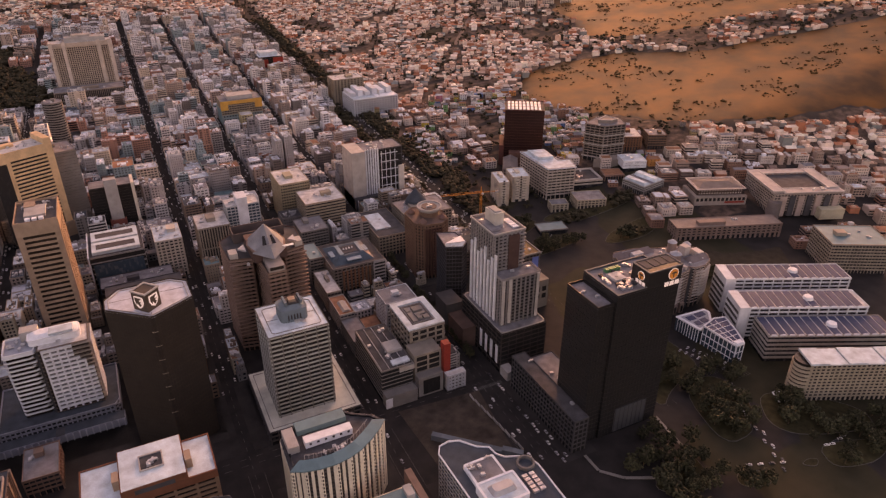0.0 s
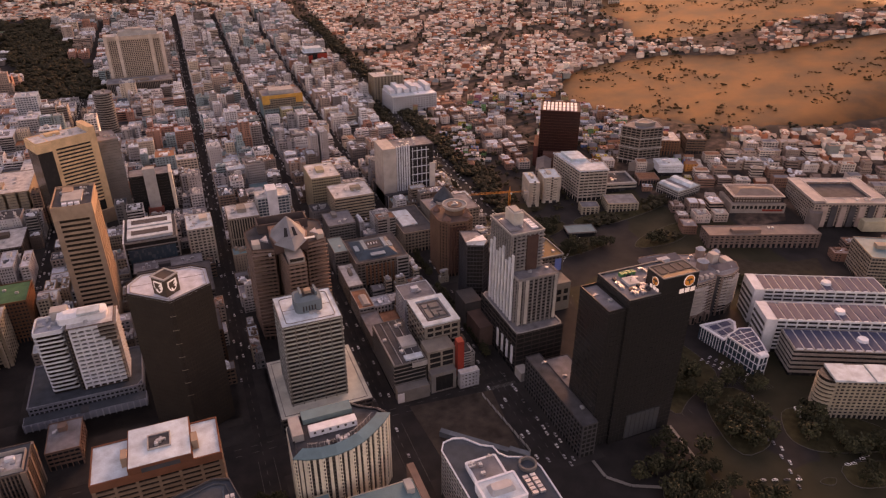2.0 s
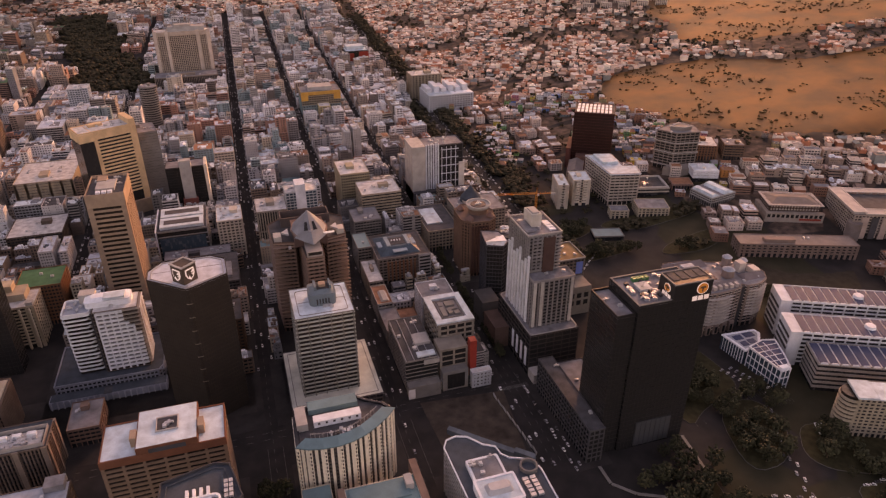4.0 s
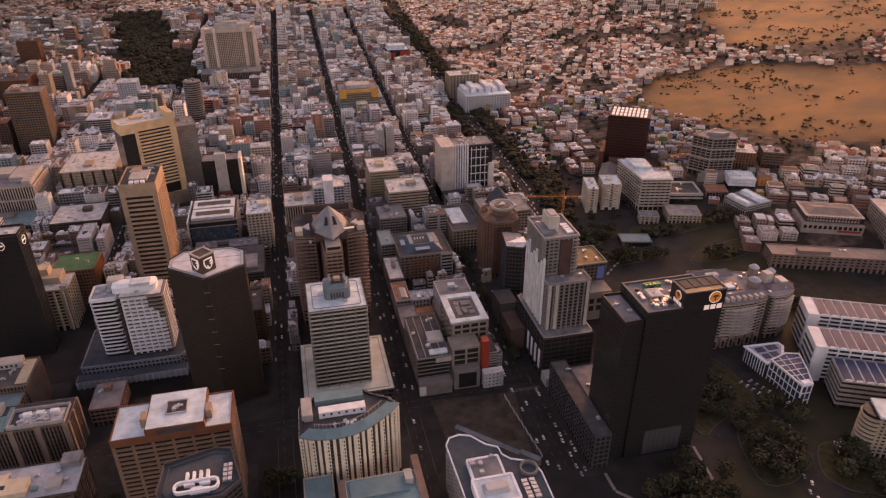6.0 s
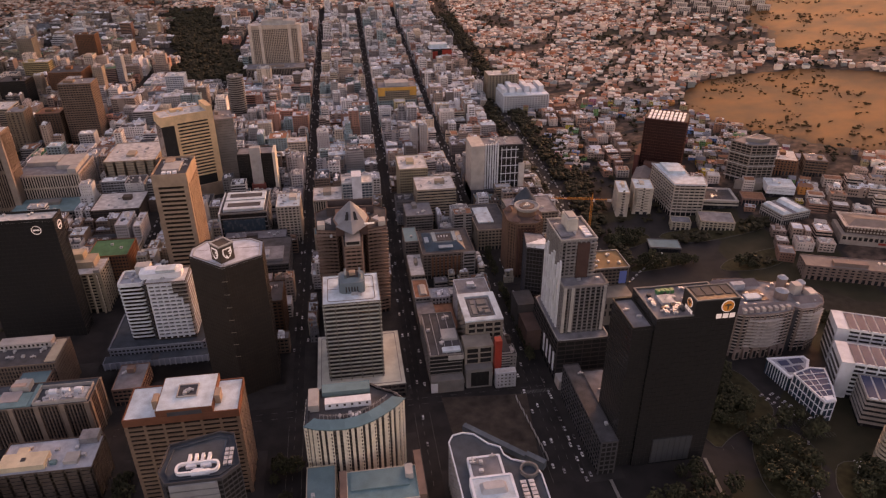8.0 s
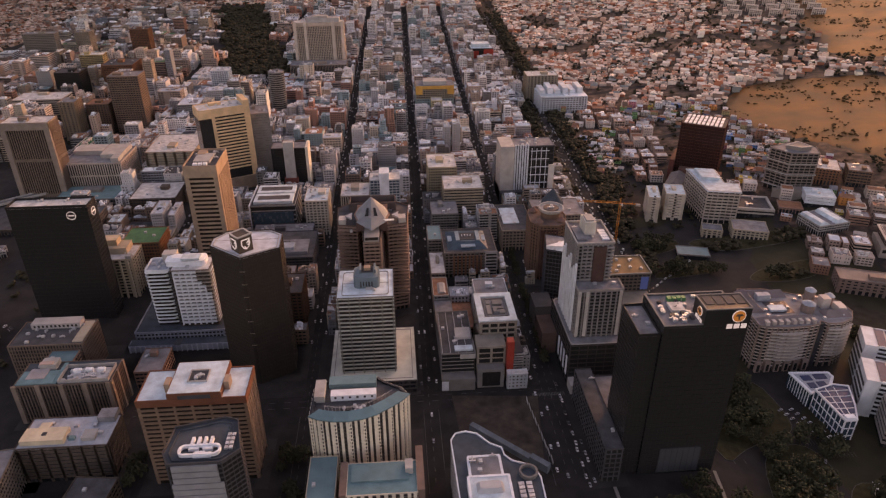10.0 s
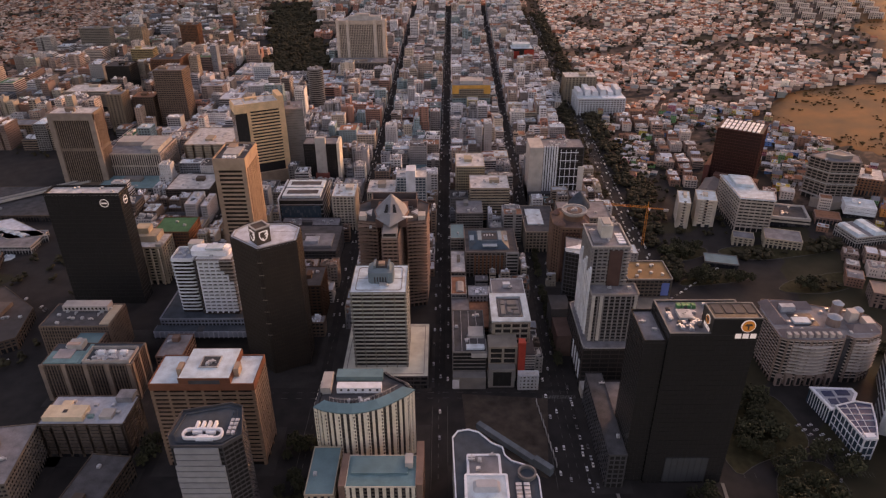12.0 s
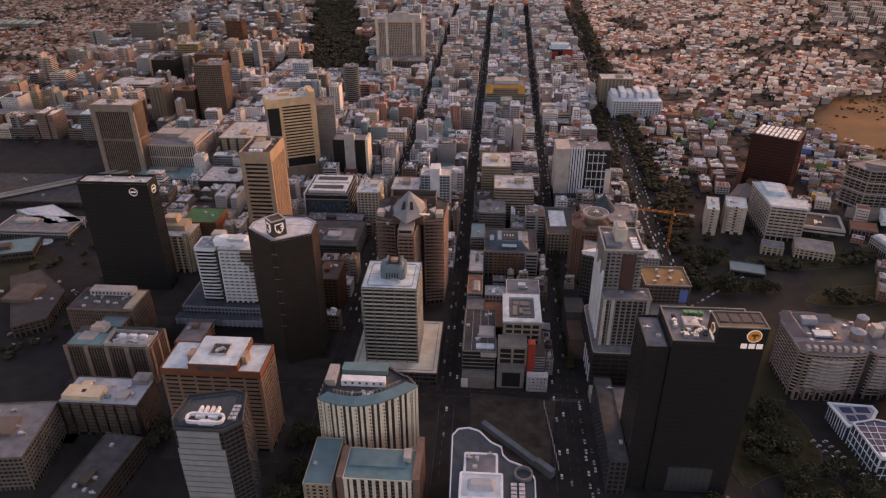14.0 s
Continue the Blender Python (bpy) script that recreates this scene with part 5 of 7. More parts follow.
building("pinkish_hall_far", "sandstone hall with arched windows", -666, -508, 985, 1012, 36, bay=5, pier=2, wall=wall_paint(0.42, 0.3, 0.2), roof=ROOF_GREY, plant=4)

t = building("clock_tower", "sandstone clock tower of the old hall", -622, -608, 1034, 1048, 58, bay=3, pier=1.4, wall=wall_paint(0.5, 0.38, 0.26), roof=ROOF_RUST, plant=0, big=False)
slab(t, "tower_stage", -619.5, -610.5, 1036.5, 1045.5, 58.3, 68, wall_paint(0.5, 0.38, 0.26))
shape(t, "tower_cap", disc(5.4, 10, -615, 1041), 68, 73, ROOF_RUST, top=disc(0.8, 10, -615, 1041))
building("red_tiled_hall", "wide low hall with a red tiled roof", -790, -680, 1262, 1318, 30, bay=5, pier=2, wall=wall_paint(0.36, 0.2, 0.15), roof=wall_paint(0.34, 0.13, 0.09), plant=4, big=False)
t = building("green_roof_hall", "long low hall with a pale green ridged roof", -1130, -1020, 1690, 1730, 48, bay=6, pier=2, wall=PALE, roof=wall_paint(0.5, 0.55, 0.48), plant=0, big=False)
for k in range(9):
    part("roof_ridge", Geo().gable(-20, 20, -5, 5, 0, 4), wall_paint(0.22, 0.36, 0.27) if k % 2 else wall_paint(0.55, 0.58, 0.52), t, m=pose(-48 + k * 12, 0, 48.3 - t.location.z, 0, 0, 90))

# west side of the wide road
LOFF = [(472, 668), (508, 660), (516, 684), (500, 688), (506, 728), (474, 736)]
t = plan("white_l_office", "white banded office with an L-shaped white roof", LOFF, 50, glass=GLASS_BLACK, wall=wall_paint(0.58, 0.49, 0.43), band=0.5, bay=6, pier=0.8, floor=4.0, roof=ROOF_WHITE, plant=0, big=False, out=0.6)
shape(t, "roof_step", [(478, 700), (498, 696), (502, 724), (480, 730)], 50.4, 54, ROOF_WHITE)
hoop(t, "roof_rim", offset(LOFF, 1.2), 49, 50.8, 1.0, WHITE)
t = building("low_banded_wing", "low banded wing with a dark roof court", 516, 560, 664, 704, 24, yaw=-14, band=0.5, bay=0, wall=wall_paint(0.5, 0.44, 0.38), roof=ROOF_DARK, plant=6, big=False)
part("wing_edge", Geo().ring(rect(38, 34), rect(44, 40), 24.2 - t.location.z, 26 - t.location.z), PALE, t)
for cx, cy, w, d, top in ((417, 694, 13, 36, 39), (443, 694, 22, 30, 41)):
    t = building("twin_flats", "cream blank-ended apartment slab", cx - w / 2, cx + w / 2, cy - d / 2, cy + d / 2, top, yaw=-14, band=0.8, bay=9, pier=4, wall=wall_paint(0.75, 0.64, 0.53), roof=ROOF_WHITE, plant=2)
    for k in range(9):
        part("end_window", Geo().box(-1.2, 1.2, -d / 2 - 0.5, -d / 2 - 0.4, 4 + k * 3.6, 5.8 + k * 3.6), GLASS, t)
BT = [(577, 734), (592, 712), (624, 708), (632, 730), (606, 748)]
t = plan("balcony_tower", "dark apartment tower with white balcony frames", BT, 76, floor=3.6, band=0.22, bay=6, pier=0.6, out=1.2, wall=wall_paint(0.3, 0.25, 0.225), glass=GLASS_BLACK, roof=ROOF_GREY, plant=4)
shape(t, "penthouse", [(592, 728), (606, 718), (620, 720), (612, 738)], 76.4, 81, wall_paint(0.3, 0.26, 0.24))
hoop(t, "penthouse_rim", offset([(592, 728), (606, 718), (620, 720), (612, 738)], 1.0), 80.8, 81.8, 1.6, PALE)
for z in (30, 48, 62):
    hoop(t, "white_deck_rim", offset(BT, 2.2), z, z + 1.0, 1.6, PALE)
shape(t, "lower_wing", [(574, 706), (592, 690), (632, 688), (636, 704), (596, 708)], 0, 34, wall_paint(0.34, 0.29, 0.26))
building("white_stepped_house", "white blank-walled building with steps", 600, 632, 664, 690, 38, yaw=-20, band=0.9, bay=0, wall=WHITE, roof=ROOF_WHITE, plant=1)
building("brick_block", "brick tower block with pale roof", 640, 668, 712, 752, 52, yaw=-25, wall=BRICK, roof=ROOF_PALE, bay=4, pier=1.6)
building("dark_block", "dark banded block on the slope", 668, 694, 694, 722, 56, yaw=-25, wall=BROWN, roof=ROOF_GREY)
t = plan("gable_office", "white office with twin sloped roofs", [(572, 640), (578, 606), (618, 614), (612, 652)], 29, wall=PALE, roof=ROOF_GREY, plant=0, big=False)
shape(t, "sloped_roof", [(573, 639), (579, 607), (593, 610), (587, 643)], 29.4, 33, ROOF_WHITE, top=[(574, 638), (580, 609), (586, 610), (581, 640)])
shape(t, "sloped_roof", [(594, 645), (600, 611), (617, 615), (611, 650)], 29.4, 33.5, ROOF_WHITE, top=[(596, 644), (602, 613), (609, 615), (604, 647)])
building("red_roof_house", "pink corner house with a red roof", 566, 592, 660, 682, 26, yaw=-20, wall=wall_paint(0.45, 0.27, 0.22), roof=ROOF_TILE, plant=0, big=False)
t = building("overhang_office", "dark office with white windows and wide roof", 632, 690, 552, 586, 33, yaw=-22, bay=3.4, pier=1.2, floor=4.4, band=0.4, wall=wall_paint(0.11, 0.075, 0.065), glass=wall_paint(0.5, 0.44, 0.4), roof=wall_paint(0.2, 0.17, 0.16), plant=0, big=False, out=0.4)
h = 33 - t.location.z
part("roof_overhang", Geo().ring(offset(rect(58, 34), -1), offset(rect(58, 34), 2.8), h, h + 1.0), wall_paint(0.5, 0.44, 0.41), t, "pale projecting roof edge")
part("roof_slope", Geo().gable(-28, 28, -16, 16, h + 0.4, h + 3.4, hip=12), wall_paint(0.22, 0.19, 0.18), t)
part("base_storey", Geo().box(-34, 33, -23, -17.5, -4, 8).box(-34, -29.6, -17.5, 17, -4, 8), wall_paint(0.42, 0.35, 0.31), t, "pale lower storey")
for k in range(12):
    part("base_window", Geo().box(-32 + k * 5.4, -28.6 + k * 5.4, -23.2, -22.9, 2, 6), GLASS_BLACK, t)
part("red_sign_bar", Geo().box(5, 30, -23.5, -23.1, -1, 1.4), RED_PANEL, t)
t = building("court_complex", "large pale-roofed block around a court", 700, 785, 484, 556, 38, yaw=-22, bay=4, pier=1.2, wall=wall_paint(0.42, 0.35, 0.31), roof=ROOF_DARK, plant=0, big=False)
h = 38 - t.location.z
for x0, x1, y0, y1, up in ((-43, -30, -33, 36, 3.6), (-30, 43, -36, -24, 2.6), (31, 43, -24, 36, 3.6), (-30, 31, 26, 36, 3.0)):
    wing = part("roof_wing", Geo().box(x0, x1, y0, y1, h + 0.3, h + up), wall_paint(0.56, 0.5, 0.47), t, "pale flat roof wing")
    part("roof_edge", Geo().ring(quad(x0 - 0.2, x1 + 0.2, y0 - 0.2, y1 + 0.2), quad(x0 - 1.4, x1 + 1.4, y0 - 1.4, y1 + 1.4), h + up - 0.4, h + up + 0.5), wall_paint(0.7, 0.64, 0.6), wing)
for k in range(7):
    part("court_front", Geo().box(-28 + k * 8, -23 + k * 8, 24.6, 25.8, h, h + 2.4), wall_paint(0.36, 0.24, 0.2), t)
for k in range(7):
    part("dark_bay", Geo().box(-34 + k * 11, -27 + k * 11, -38, -36.4, -3, h - 2), SLATE if k % 2 else wall_paint(0.55, 0.42, 0.37), t)
part("corner_drum", Geo().prism(disc(8, 16, -40, -36), -4, h - 8), wall_paint(0.24, 0.2, 0.19), t)
part("front_annexe", Geo().box(14, 44, -48, -37, -4, 9), wall_paint(0.62, 0.55, 0.4), t, "cream annexe with an arcade")
units(t, 712, 780, 486, 496, 41.8, 8, 51)
building("blue_roof_right", "beige banded office with a blue roof", 652, 715, 372, 418, 34, yaw=-28, wall=wall_paint(0.4, 0.34, 0.28), roof=ROOF_BLUE, plant=4)
t = building("long_school", "long pink building with a stepped front", 546, 674, 488, 512, 20, yaw=-20, bay=6, pier=2.6, band=0.5, wall=wall_paint(0.3, 0.22, 0.19), roof=wall_paint(0.3, 0.25, 0.23), plant=3)
building("garden_house", "cream colonnaded house among trees", 492, 530, 618, 646, 20, yaw=-18, bay=5, pier=1.6, wall=SAND, roof=ROOF_GREY, plant=0, big=False)
building("small_garden_house", "small cream house among trees", 460, 482, 632, 648, 16, yaw=-18, bay=5, pier=2, wall=SAND, roof=ROOF_GREY, plant=0, big=False)
building("petrol_canopy", "flat grey forecourt roof", 414, 448, 586, 606, 10, yaw=-14, bay=0, band=0.3, wall=CONCRETE, roof=ROOF_BLUE, plant=0, big=False)

# white wings with solar roofs
def solar_wing(cx, cy, long, deep, top, garage):
    t = building("solar_wing", "white factory wing with rows of solar panels", cx - long / 2, cx + long / 2, cy - deep / 2, cy + deep / 2, top, yaw=-25, floor=4.2,
                 band=0.5 if garage else 0.4, bay=0 if garage else 9, pier=1.2, out=0.5, wall=wall_paint(0.4, 0.37, 0.35) if garage else WHITE, roof=ROOF_PALE, plant=0, big=False)
    h = top - t.location.z
    n = int(long // 8)
    for k in range(n):
        x = -long / 2 + 8 * k + 1
        part("solar_panel", Geo().prism([(x, -deep / 2 + 1), (x + 6.4, -deep / 2 + 1), (x + 6.4, deep / 2 - 1), (x, deep / 2 - 1)], h + 0.5, h + 0.9), SOLAR, t, "blue-grey solar panel row")
        part("vault_edge", Geo().prism([(x - 0.8, h), (x + 7, h), (x + 5, h + 1.6), (x + 1.2, h + 1.6)], 0, 0.8), WHITE_PAINT, t, m=pose(0, -deep / 2 + 0.2, 0, 90, 0, 0))
    part("roof_pavilion", Geo().prism(disc(5, 8, long * 0.05, 0), h + 0.6, h + 3.4, disc(4.2, 8, long * 0.05, 0)), WHITE_PAINT, t)
    if not garage:
        part("end_tower", Geo().box(-long / 2 - 9, -long / 2 - 0.6, -deep / 2 - 1, deep / 2 + 1, -3, h + 1), WHITE, t)
        for k in range(5):
            part("end_louvre", Geo().box(-long / 2 - 9.6, -long / 2 - 9.1, -deep / 2 + 1, deep / 2 - 1, 3 + k * 6, 5.4 + k * 6), SLATE, t)


solar_wing(550, 369, 112, 27, 36, False)
solar_wing(524, 330, 108, 28, 34, False)
solar_wing(516, 298, 112, 29, 27, True)

# glass wedge
GW = [(432, 317), (441, 317), (449, 333), (457, 354), (446, 357), (429, 352)]
LOW = [(428, 354), (446, 358), (457, 372), (456, 378), (424, 380)]
PANEL_BLUE = material("blue_roof_glass", (0.03, 0.05, 0.11), 0.5, 0.15, 4, 0.4, spec=0.2)
t = plan("glass_wedge", "glass wedge building with white steel framing", GW, 19, floor=6, band=0.1, bay=4.4, pier=0.5, out=0.5, wall=WHITE_PAINT, glass=GLASS_BLUE, roof=PANEL_BLUE, plant=0, big=False, parapet=0.8)
hoop(t, "roof_rim", offset(GW, 0.5), 19.4, 20.4, 1.0, WHITE_PAINT)
for k in range(5):
    y = 323 + k * 6.6
    slab(t, "roof_beam", 432.4 - k * 0.6, 444 + k * 2.7, y, y + 0.4, 19.4, 19.9, WHITE_PAINT)
for x0, x1 in ((434, 432.4), (438, 439.4)):
    shape(t, "roof_spine", [(x0, 318), (x0 + 0.4, 318), (x1 + 5.4, 354), (x1 + 5, 354)], 19.4, 20.0, WHITE_PAINT)
slab(t, "white_deck", 433, 440.4, 317.4, 321.4, 19.5, 21.4, WHITE_PAINT)
low = shape(t, "low_wing", LOW, 0, 14, GLASS_BLUE, "lower glazed wing with a white frame")
hoop(t, "wing_rim", offset(LOW, 0.5), 13.4, 14.8, 2.2, WHITE_PAINT).parent = low
shape(t, "wing_roof", offset(LOW, -1.4), 14, 14.4, ROOF_MIST).parent = low
for x0, x1, y0, y1 in ((431, 437, 360, 366), (439, 446, 361, 367), (430, 438, 369, 375), (441, 451, 370, 376)):
    slab(t, "dark_skylight", x0, x1, y0, y1, 14.4, 14.9, PANEL_BLUE).parent = low
for k in range(9):
    slab(t, "wing_post", 427.2 - k * 0.36, 427.7 - k * 0.36, 355 + k * 2.8, 355.5 + k * 2.8, 0, 14, WHITE_PAINT).parent = low

# cream hotel with folded white roof
t = building("curved_hotel", "cream hotel with a folded white roof", 446, 518, 242, 260, 36, yaw=-24, floor=3.3, band=0.45, bay=4, pier=1.4, wall=wall_paint(0.5, 0.42, 0.33), roof=ROOF_PALE, plant=0, big=False)
h = 36 - t.location.z
for k in range(5):
    part("roof_fold", Geo().prism([(-38 + k * 15.4, -10.5), (-23.4 + k * 15.4, -10.5), (-23.4 + k * 15.4, 10.5), (-38 + k * 15.4, 10.5)], h + 0.6, h + 2.4 - (k % 2) * 0.8), ROOF_WHITE, t, "white folded roof panel")
part("end_bow", Geo().prism(disc(8.4, 14, -37, 0), -3, h), GLASS_BROWN, t)
for k in range(9):
    part("bow_band", Geo().ring(disc(8, 14, -37, 0), disc(9.4, 14, -37, 0), 2 + k * 3.7, 4 + k * 3.7), wall_paint(0.5, 0.42, 0.33), t)
part("low_canopy", Geo().box(-58, -42, -14, -2, 3.5, 4.5), WHITE_PAINT, t)

# rounded balcony flats
BF = [(405, 446), (405, 406), (410, 403), (428, 401), (446, 402), (456, 404), (459, 409), (464, 404), (476, 404), (488, 410), (494, 420), (492, 436), (478, 446), (458, 450), (436, 460), (412, 462)]
ROSE = wall_paint(0.34, 0.25, 0.22)
t = plan("balcony_flats", "pink apartment block with rounded white balconies", BF, 44, floor=3.3, band=0.26, bay=5, pier=0.9, out=0.6, rail=wall_paint(0.56, 0.47, 0.43), wall=wall_paint(0.3, 0.22, 0.19), lift=0.2, glass=GLASS_BLACK, roof=ROOF_GREY, plant=14, big=False, split=True)
# Flat dark sheet on the roof, standing for the shaded courtyard hole.
slab(t, "court_opening", 424, 444, 422, 440, 44.36, 44.7, DARK_METAL)
for x0, x1, y0, y1, h, turn in ((407, 456, 405, 417, 5.2, 0), (-459, -424, 407, 419, 5.6, 90), (412, 450, 446, 458, 5.0, 0), (466, 490, 412, 424, 4.4, 0)):
    g = Geo().gable(x0, x1, y0, y1, 44.4, 44.4 + h, hip=4)
    g.v = [(-y, x, z) for x, y, z in g.v] if turn else g.v
    if turn:
        g.v = [(-x, -y, z) for x, y, z in g.v]
    g.v = [(x - t.location.x, y - t.location.y, z - t.location.z) for x, y, z in g.v]
    part("pitched_roof", g, wall_paint(0.26, 0.21, 0.21), t, "grey-brown pitched roof")
for k in range(8):
    slab(t, "dormer", 410 + k * 5.8, 413 + k * 5.8, 404.6, 409, 44.6, 48, wall_paint(0.6, 0.52, 0.48))
slab(t, "white_deck", 424, 438, 424, 432, 44.7, 46.6, ROOF_WHITE)
slab(t, "blue_box", 420, 432, 442, 448, 44.4, 50, ROOF_MIST)
slab(t, "stair_tower", 470, 477, 426, 434, 44.4, 54, wall_paint(0.7, 0.62, 0.57))
slab(t, "stair_tower", 480, 487, 418, 428, 44.4, 50, wall_paint(0.7, 0.62, 0.57))
for x, y, r, h in ((456, 424, 5.5, 52), (466, 440, 4.4, 55), (482, 436, 4.0, 51)):
    shape(t, "round_turret", disc(r, 14, x, y), 44.4, h, ROSE)
    shape(t, "turret_dome", disc(r + 0.4, 14, x, y), h, h + 2.6, ROOF_MIST, top=disc(r * 0.3, 14, x, y))
# Dark slab put in for the shade between the two volumes.
slab(t, "gap_slot", 457.4, 461, 404, 410, 0, 44.2, DARK_METAL)
for k in range(9):
    shape(t, "bow_balcony", [(414, 401.6), (422, 398), (434, 397), (446, 399.8), (446, 401.4), (414, 402.6)], 12.4 + k * 3.3, 13.0 + k * 3.3, wall_paint(0.66, 0.58, 0.54))
    shape(t, "bow_balcony", [(464, 403.6), (472, 400.6), (482, 403), (490, 409), (488, 410.4), (464, 405)], 12.4 + k * 3.3, 13.0 + k * 3.3, wall_paint(0.66, 0.58, 0.54))
for k in range(6):
    base = slab(t, "base_arch", 406.5 + k * 8.2, 411.5 + k * 8.2, 399.0, 401.6, 0, 11, ROSE)
    slab(t, "arch_window", 407.8 + k * 8.2, 410.2 + k * 8.2, 398.8, 399.1, 1, 8, GLASS_BLACK).parent = base

# low halls by the railway yard
t = plan("brown_hall", "low brown brick hall with a flat roof", [(-334, 524), (-276, 436), (-252, 452), (-262, 500), (-312, 540)], 13, bay=5, pier=1.4, wall=wall_paint(0.14, 0.1, 0.08), roof=wall_paint(0.10, 0.085, 0.08), plant=7, big=False)
slab(t, "raised_roof", -312, -284, 476, 506, 13.3, 17, wall_paint(0.16, 0.13, 0.115))
t = plan("white_vault_shed", "white station shed with ridged roof bays", [(-426, 676), (-364, 640), (-325, 650), (-390, 694)], 14, wall=PALE, roof=ROOF_SILVER, plant=0, big=False)
for k in range(6):
    x, y = -408 + k * 11.5, 675 - k * 5.2
    shape(t, "roof_ridge", [(x - 9, y + 1), (x - 1, y - 4), (x + 5, y + 2), (x - 3, y + 7)], 14.4, 16, ROOF_WHITE, top=[(x - 7, y + 1), (x - 1, y - 2), (x + 3, y + 2), (x - 3, y + 5)])
pav = new("plaza_pavilion", Geo().prism(disc(9, 8, -353, 614), 5.0, 5.9, disc(7, 8, -353, 614)).prism(disc(3, 8, -353, 614), 5.9, 9, disc(1, 8, -353, 614)).mesh("plaza_pavilion", ROOF_WHITE))
for k in range(4):
    part("post", Geo().box(-353.2 + 6 * math.cos(k * 1.57), -352.8 + 6 * math.cos(k * 1.57), 613.8 + 6 * math.sin(k * 1.57), 614.2 + 6 * math.sin(k * 1.57), ground_z(-353, 614) - 0.5, 5.2), WHITE_PAINT, pav)
tagged(pav, "white star-shaped pavilion roof on a plaza", "pavilion")
ramp = new("elevated_road", Geo().prism([(-560, 640), (-556, 632), (-300, 835), (-306, 842)], 17, 18.4).mesh("elevated_road", CONCRETE))
part("parapet", Geo().prism([(-556, 632), (-555.4, 631), (-299.4, 834), (-300, 835)], 17, 20), PALE, ramp)
part("parapet", Geo().prism([(-560.6, 641), (-560, 640), (-306, 842), (-306.6, 843)], 17, 20), PALE, ramp)
for k in range(7):
    x, y = -545 + k * 38, 648 + k * 30
    part("column", Geo().box(x - 1, x + 1, y - 1, y + 1, ground_z(x, y) - 1, 17.2), CONCRETE, ramp)
tagged(ramp, "pale concrete elevated road on columns", "bridge", kind="structure")


def crane():
    """A tower crane: lattice mast, jib and counter-jib."""
    root = new("tower_crane")
    root.matrix_basis = pose(357, 637, ground_z(357, 637), 0, 0, -12)
    mast, jib = Geo(), Geo()
    for sx in (-1, 1):
        for sy in (-1, 1):
            mast.box(sx * 1.0 - 0.16, sx * 1.0 + 0.16, sy * 1.0 - 0.16, sy * 1.0 + 0.16, 0, 46)
    for k in range(22):
        mast.box(-1.1, 1.1, -1.1, -0.9, k * 2.1, k * 2.1 + 0.22).box(-1.1, 1.1, 0.9, 1.1, k * 2.1 + 1, k * 2.1 + 1.22)
    part("mast", mast, CRANE_PAINT, root)
    for y in (-0.8, 0.8):
        jib.box(-48, 22, y - 0.14, y + 0.14, 46, 46.3)
    jib.box(-46, 0, -0.14, 0.14, 47.8, 48.1)
    for k in range(24):
        jib.prism([(-48 + k * 2.9, -0.1), (-47.7 + k * 2.9, -0.1), (-47.7 + k * 2.9, 0.1), (-48 + k * 2.9, 0.1)], 46.2, 47.9)
    part("jib", jib, CRANE_PAINT, root)
    part("counterweight", Geo().box(17, 22, -1.1, 1.1, 44, 46.4), PALE, root)
    part("cab", Geo().box(0.8, 2.8, -1, 1, 43.6, 46), WHITE_PAINT, root)
    part("apex", Geo().prism(disc(0.9, 4), 46, 54, disc(0.15, 4)), CRANE_PAINT, root)
    tagged(root, "orange lattice tower crane on a building site", "crane")


crane()


def field():
    """The dark sports field and the hedge beside it."""
    pts = [(512, 452), (618, 404), (648, 450), (550, 496)]
    v = [(x, y, ground_z(x, y) + 0.08) for x, y in pts] + [(x, y, ground_z(x, y) - 1) for x, y in pts]
    g = Geo().add(v, [(0, 1, 2, 3), (4, 5, 1, 0), (5, 6, 2, 1), (6, 7, 3, 2), (7, 4, 0, 3)])
    tagged(new("sports_field", g.mesh("sports_field", material("trodden_turf", (0.045, 0.036, 0.026), 0.9, 0.35, 8, 0.5))), "dark trodden sports field beside a hedge", "field", kind="structure")


field()


def hedge():
    """A thick clipped row of trees along the field."""
    rng, g = random.Random(90), Geo()
    ico = bmesh.new()
    bmesh.ops.create_icosphere(ico, subdivisions=1, radius=1)
    base, faces = [tuple(p.co) for p in ico.verts], [tuple(p.index for p in q.verts) for q in ico.faces]
    ico.free()
    for k in range(420):
        u = rng.random()
        x, y, r = 512 + 118 * u + rng.uniform(-4, 4), 446 - 52 * u + rng.uniform(-4, 4), rng.uniform(1.0, 2.4)
        z = ground_z(x, y) + rng.uniform(0.8, 5.4)
        g.add([(x + a * r * rng.uniform(0.7, 1.3), y + b * r * rng.uniform(0.7, 1.3), z + c * r * rng.uniform(0.6, 1.0)) for a, b, c in base], faces)
    tagged(new("hedge", g.mesh("hedge", LEAF)), "thick dark green hedge along the sports field", "hedge", kind="stuff")


hedge()


# ---- the city blocks ----
STREETS = [-760, -640, -520, -410, -304, -146, 30, 128, 225, 350]
CROSS = [395, 545, 640, 735, 830, 925, 1020, 1115, 1210, 1305, 1400, 1495, 1590, 1690, 1800, 1920, 2040]
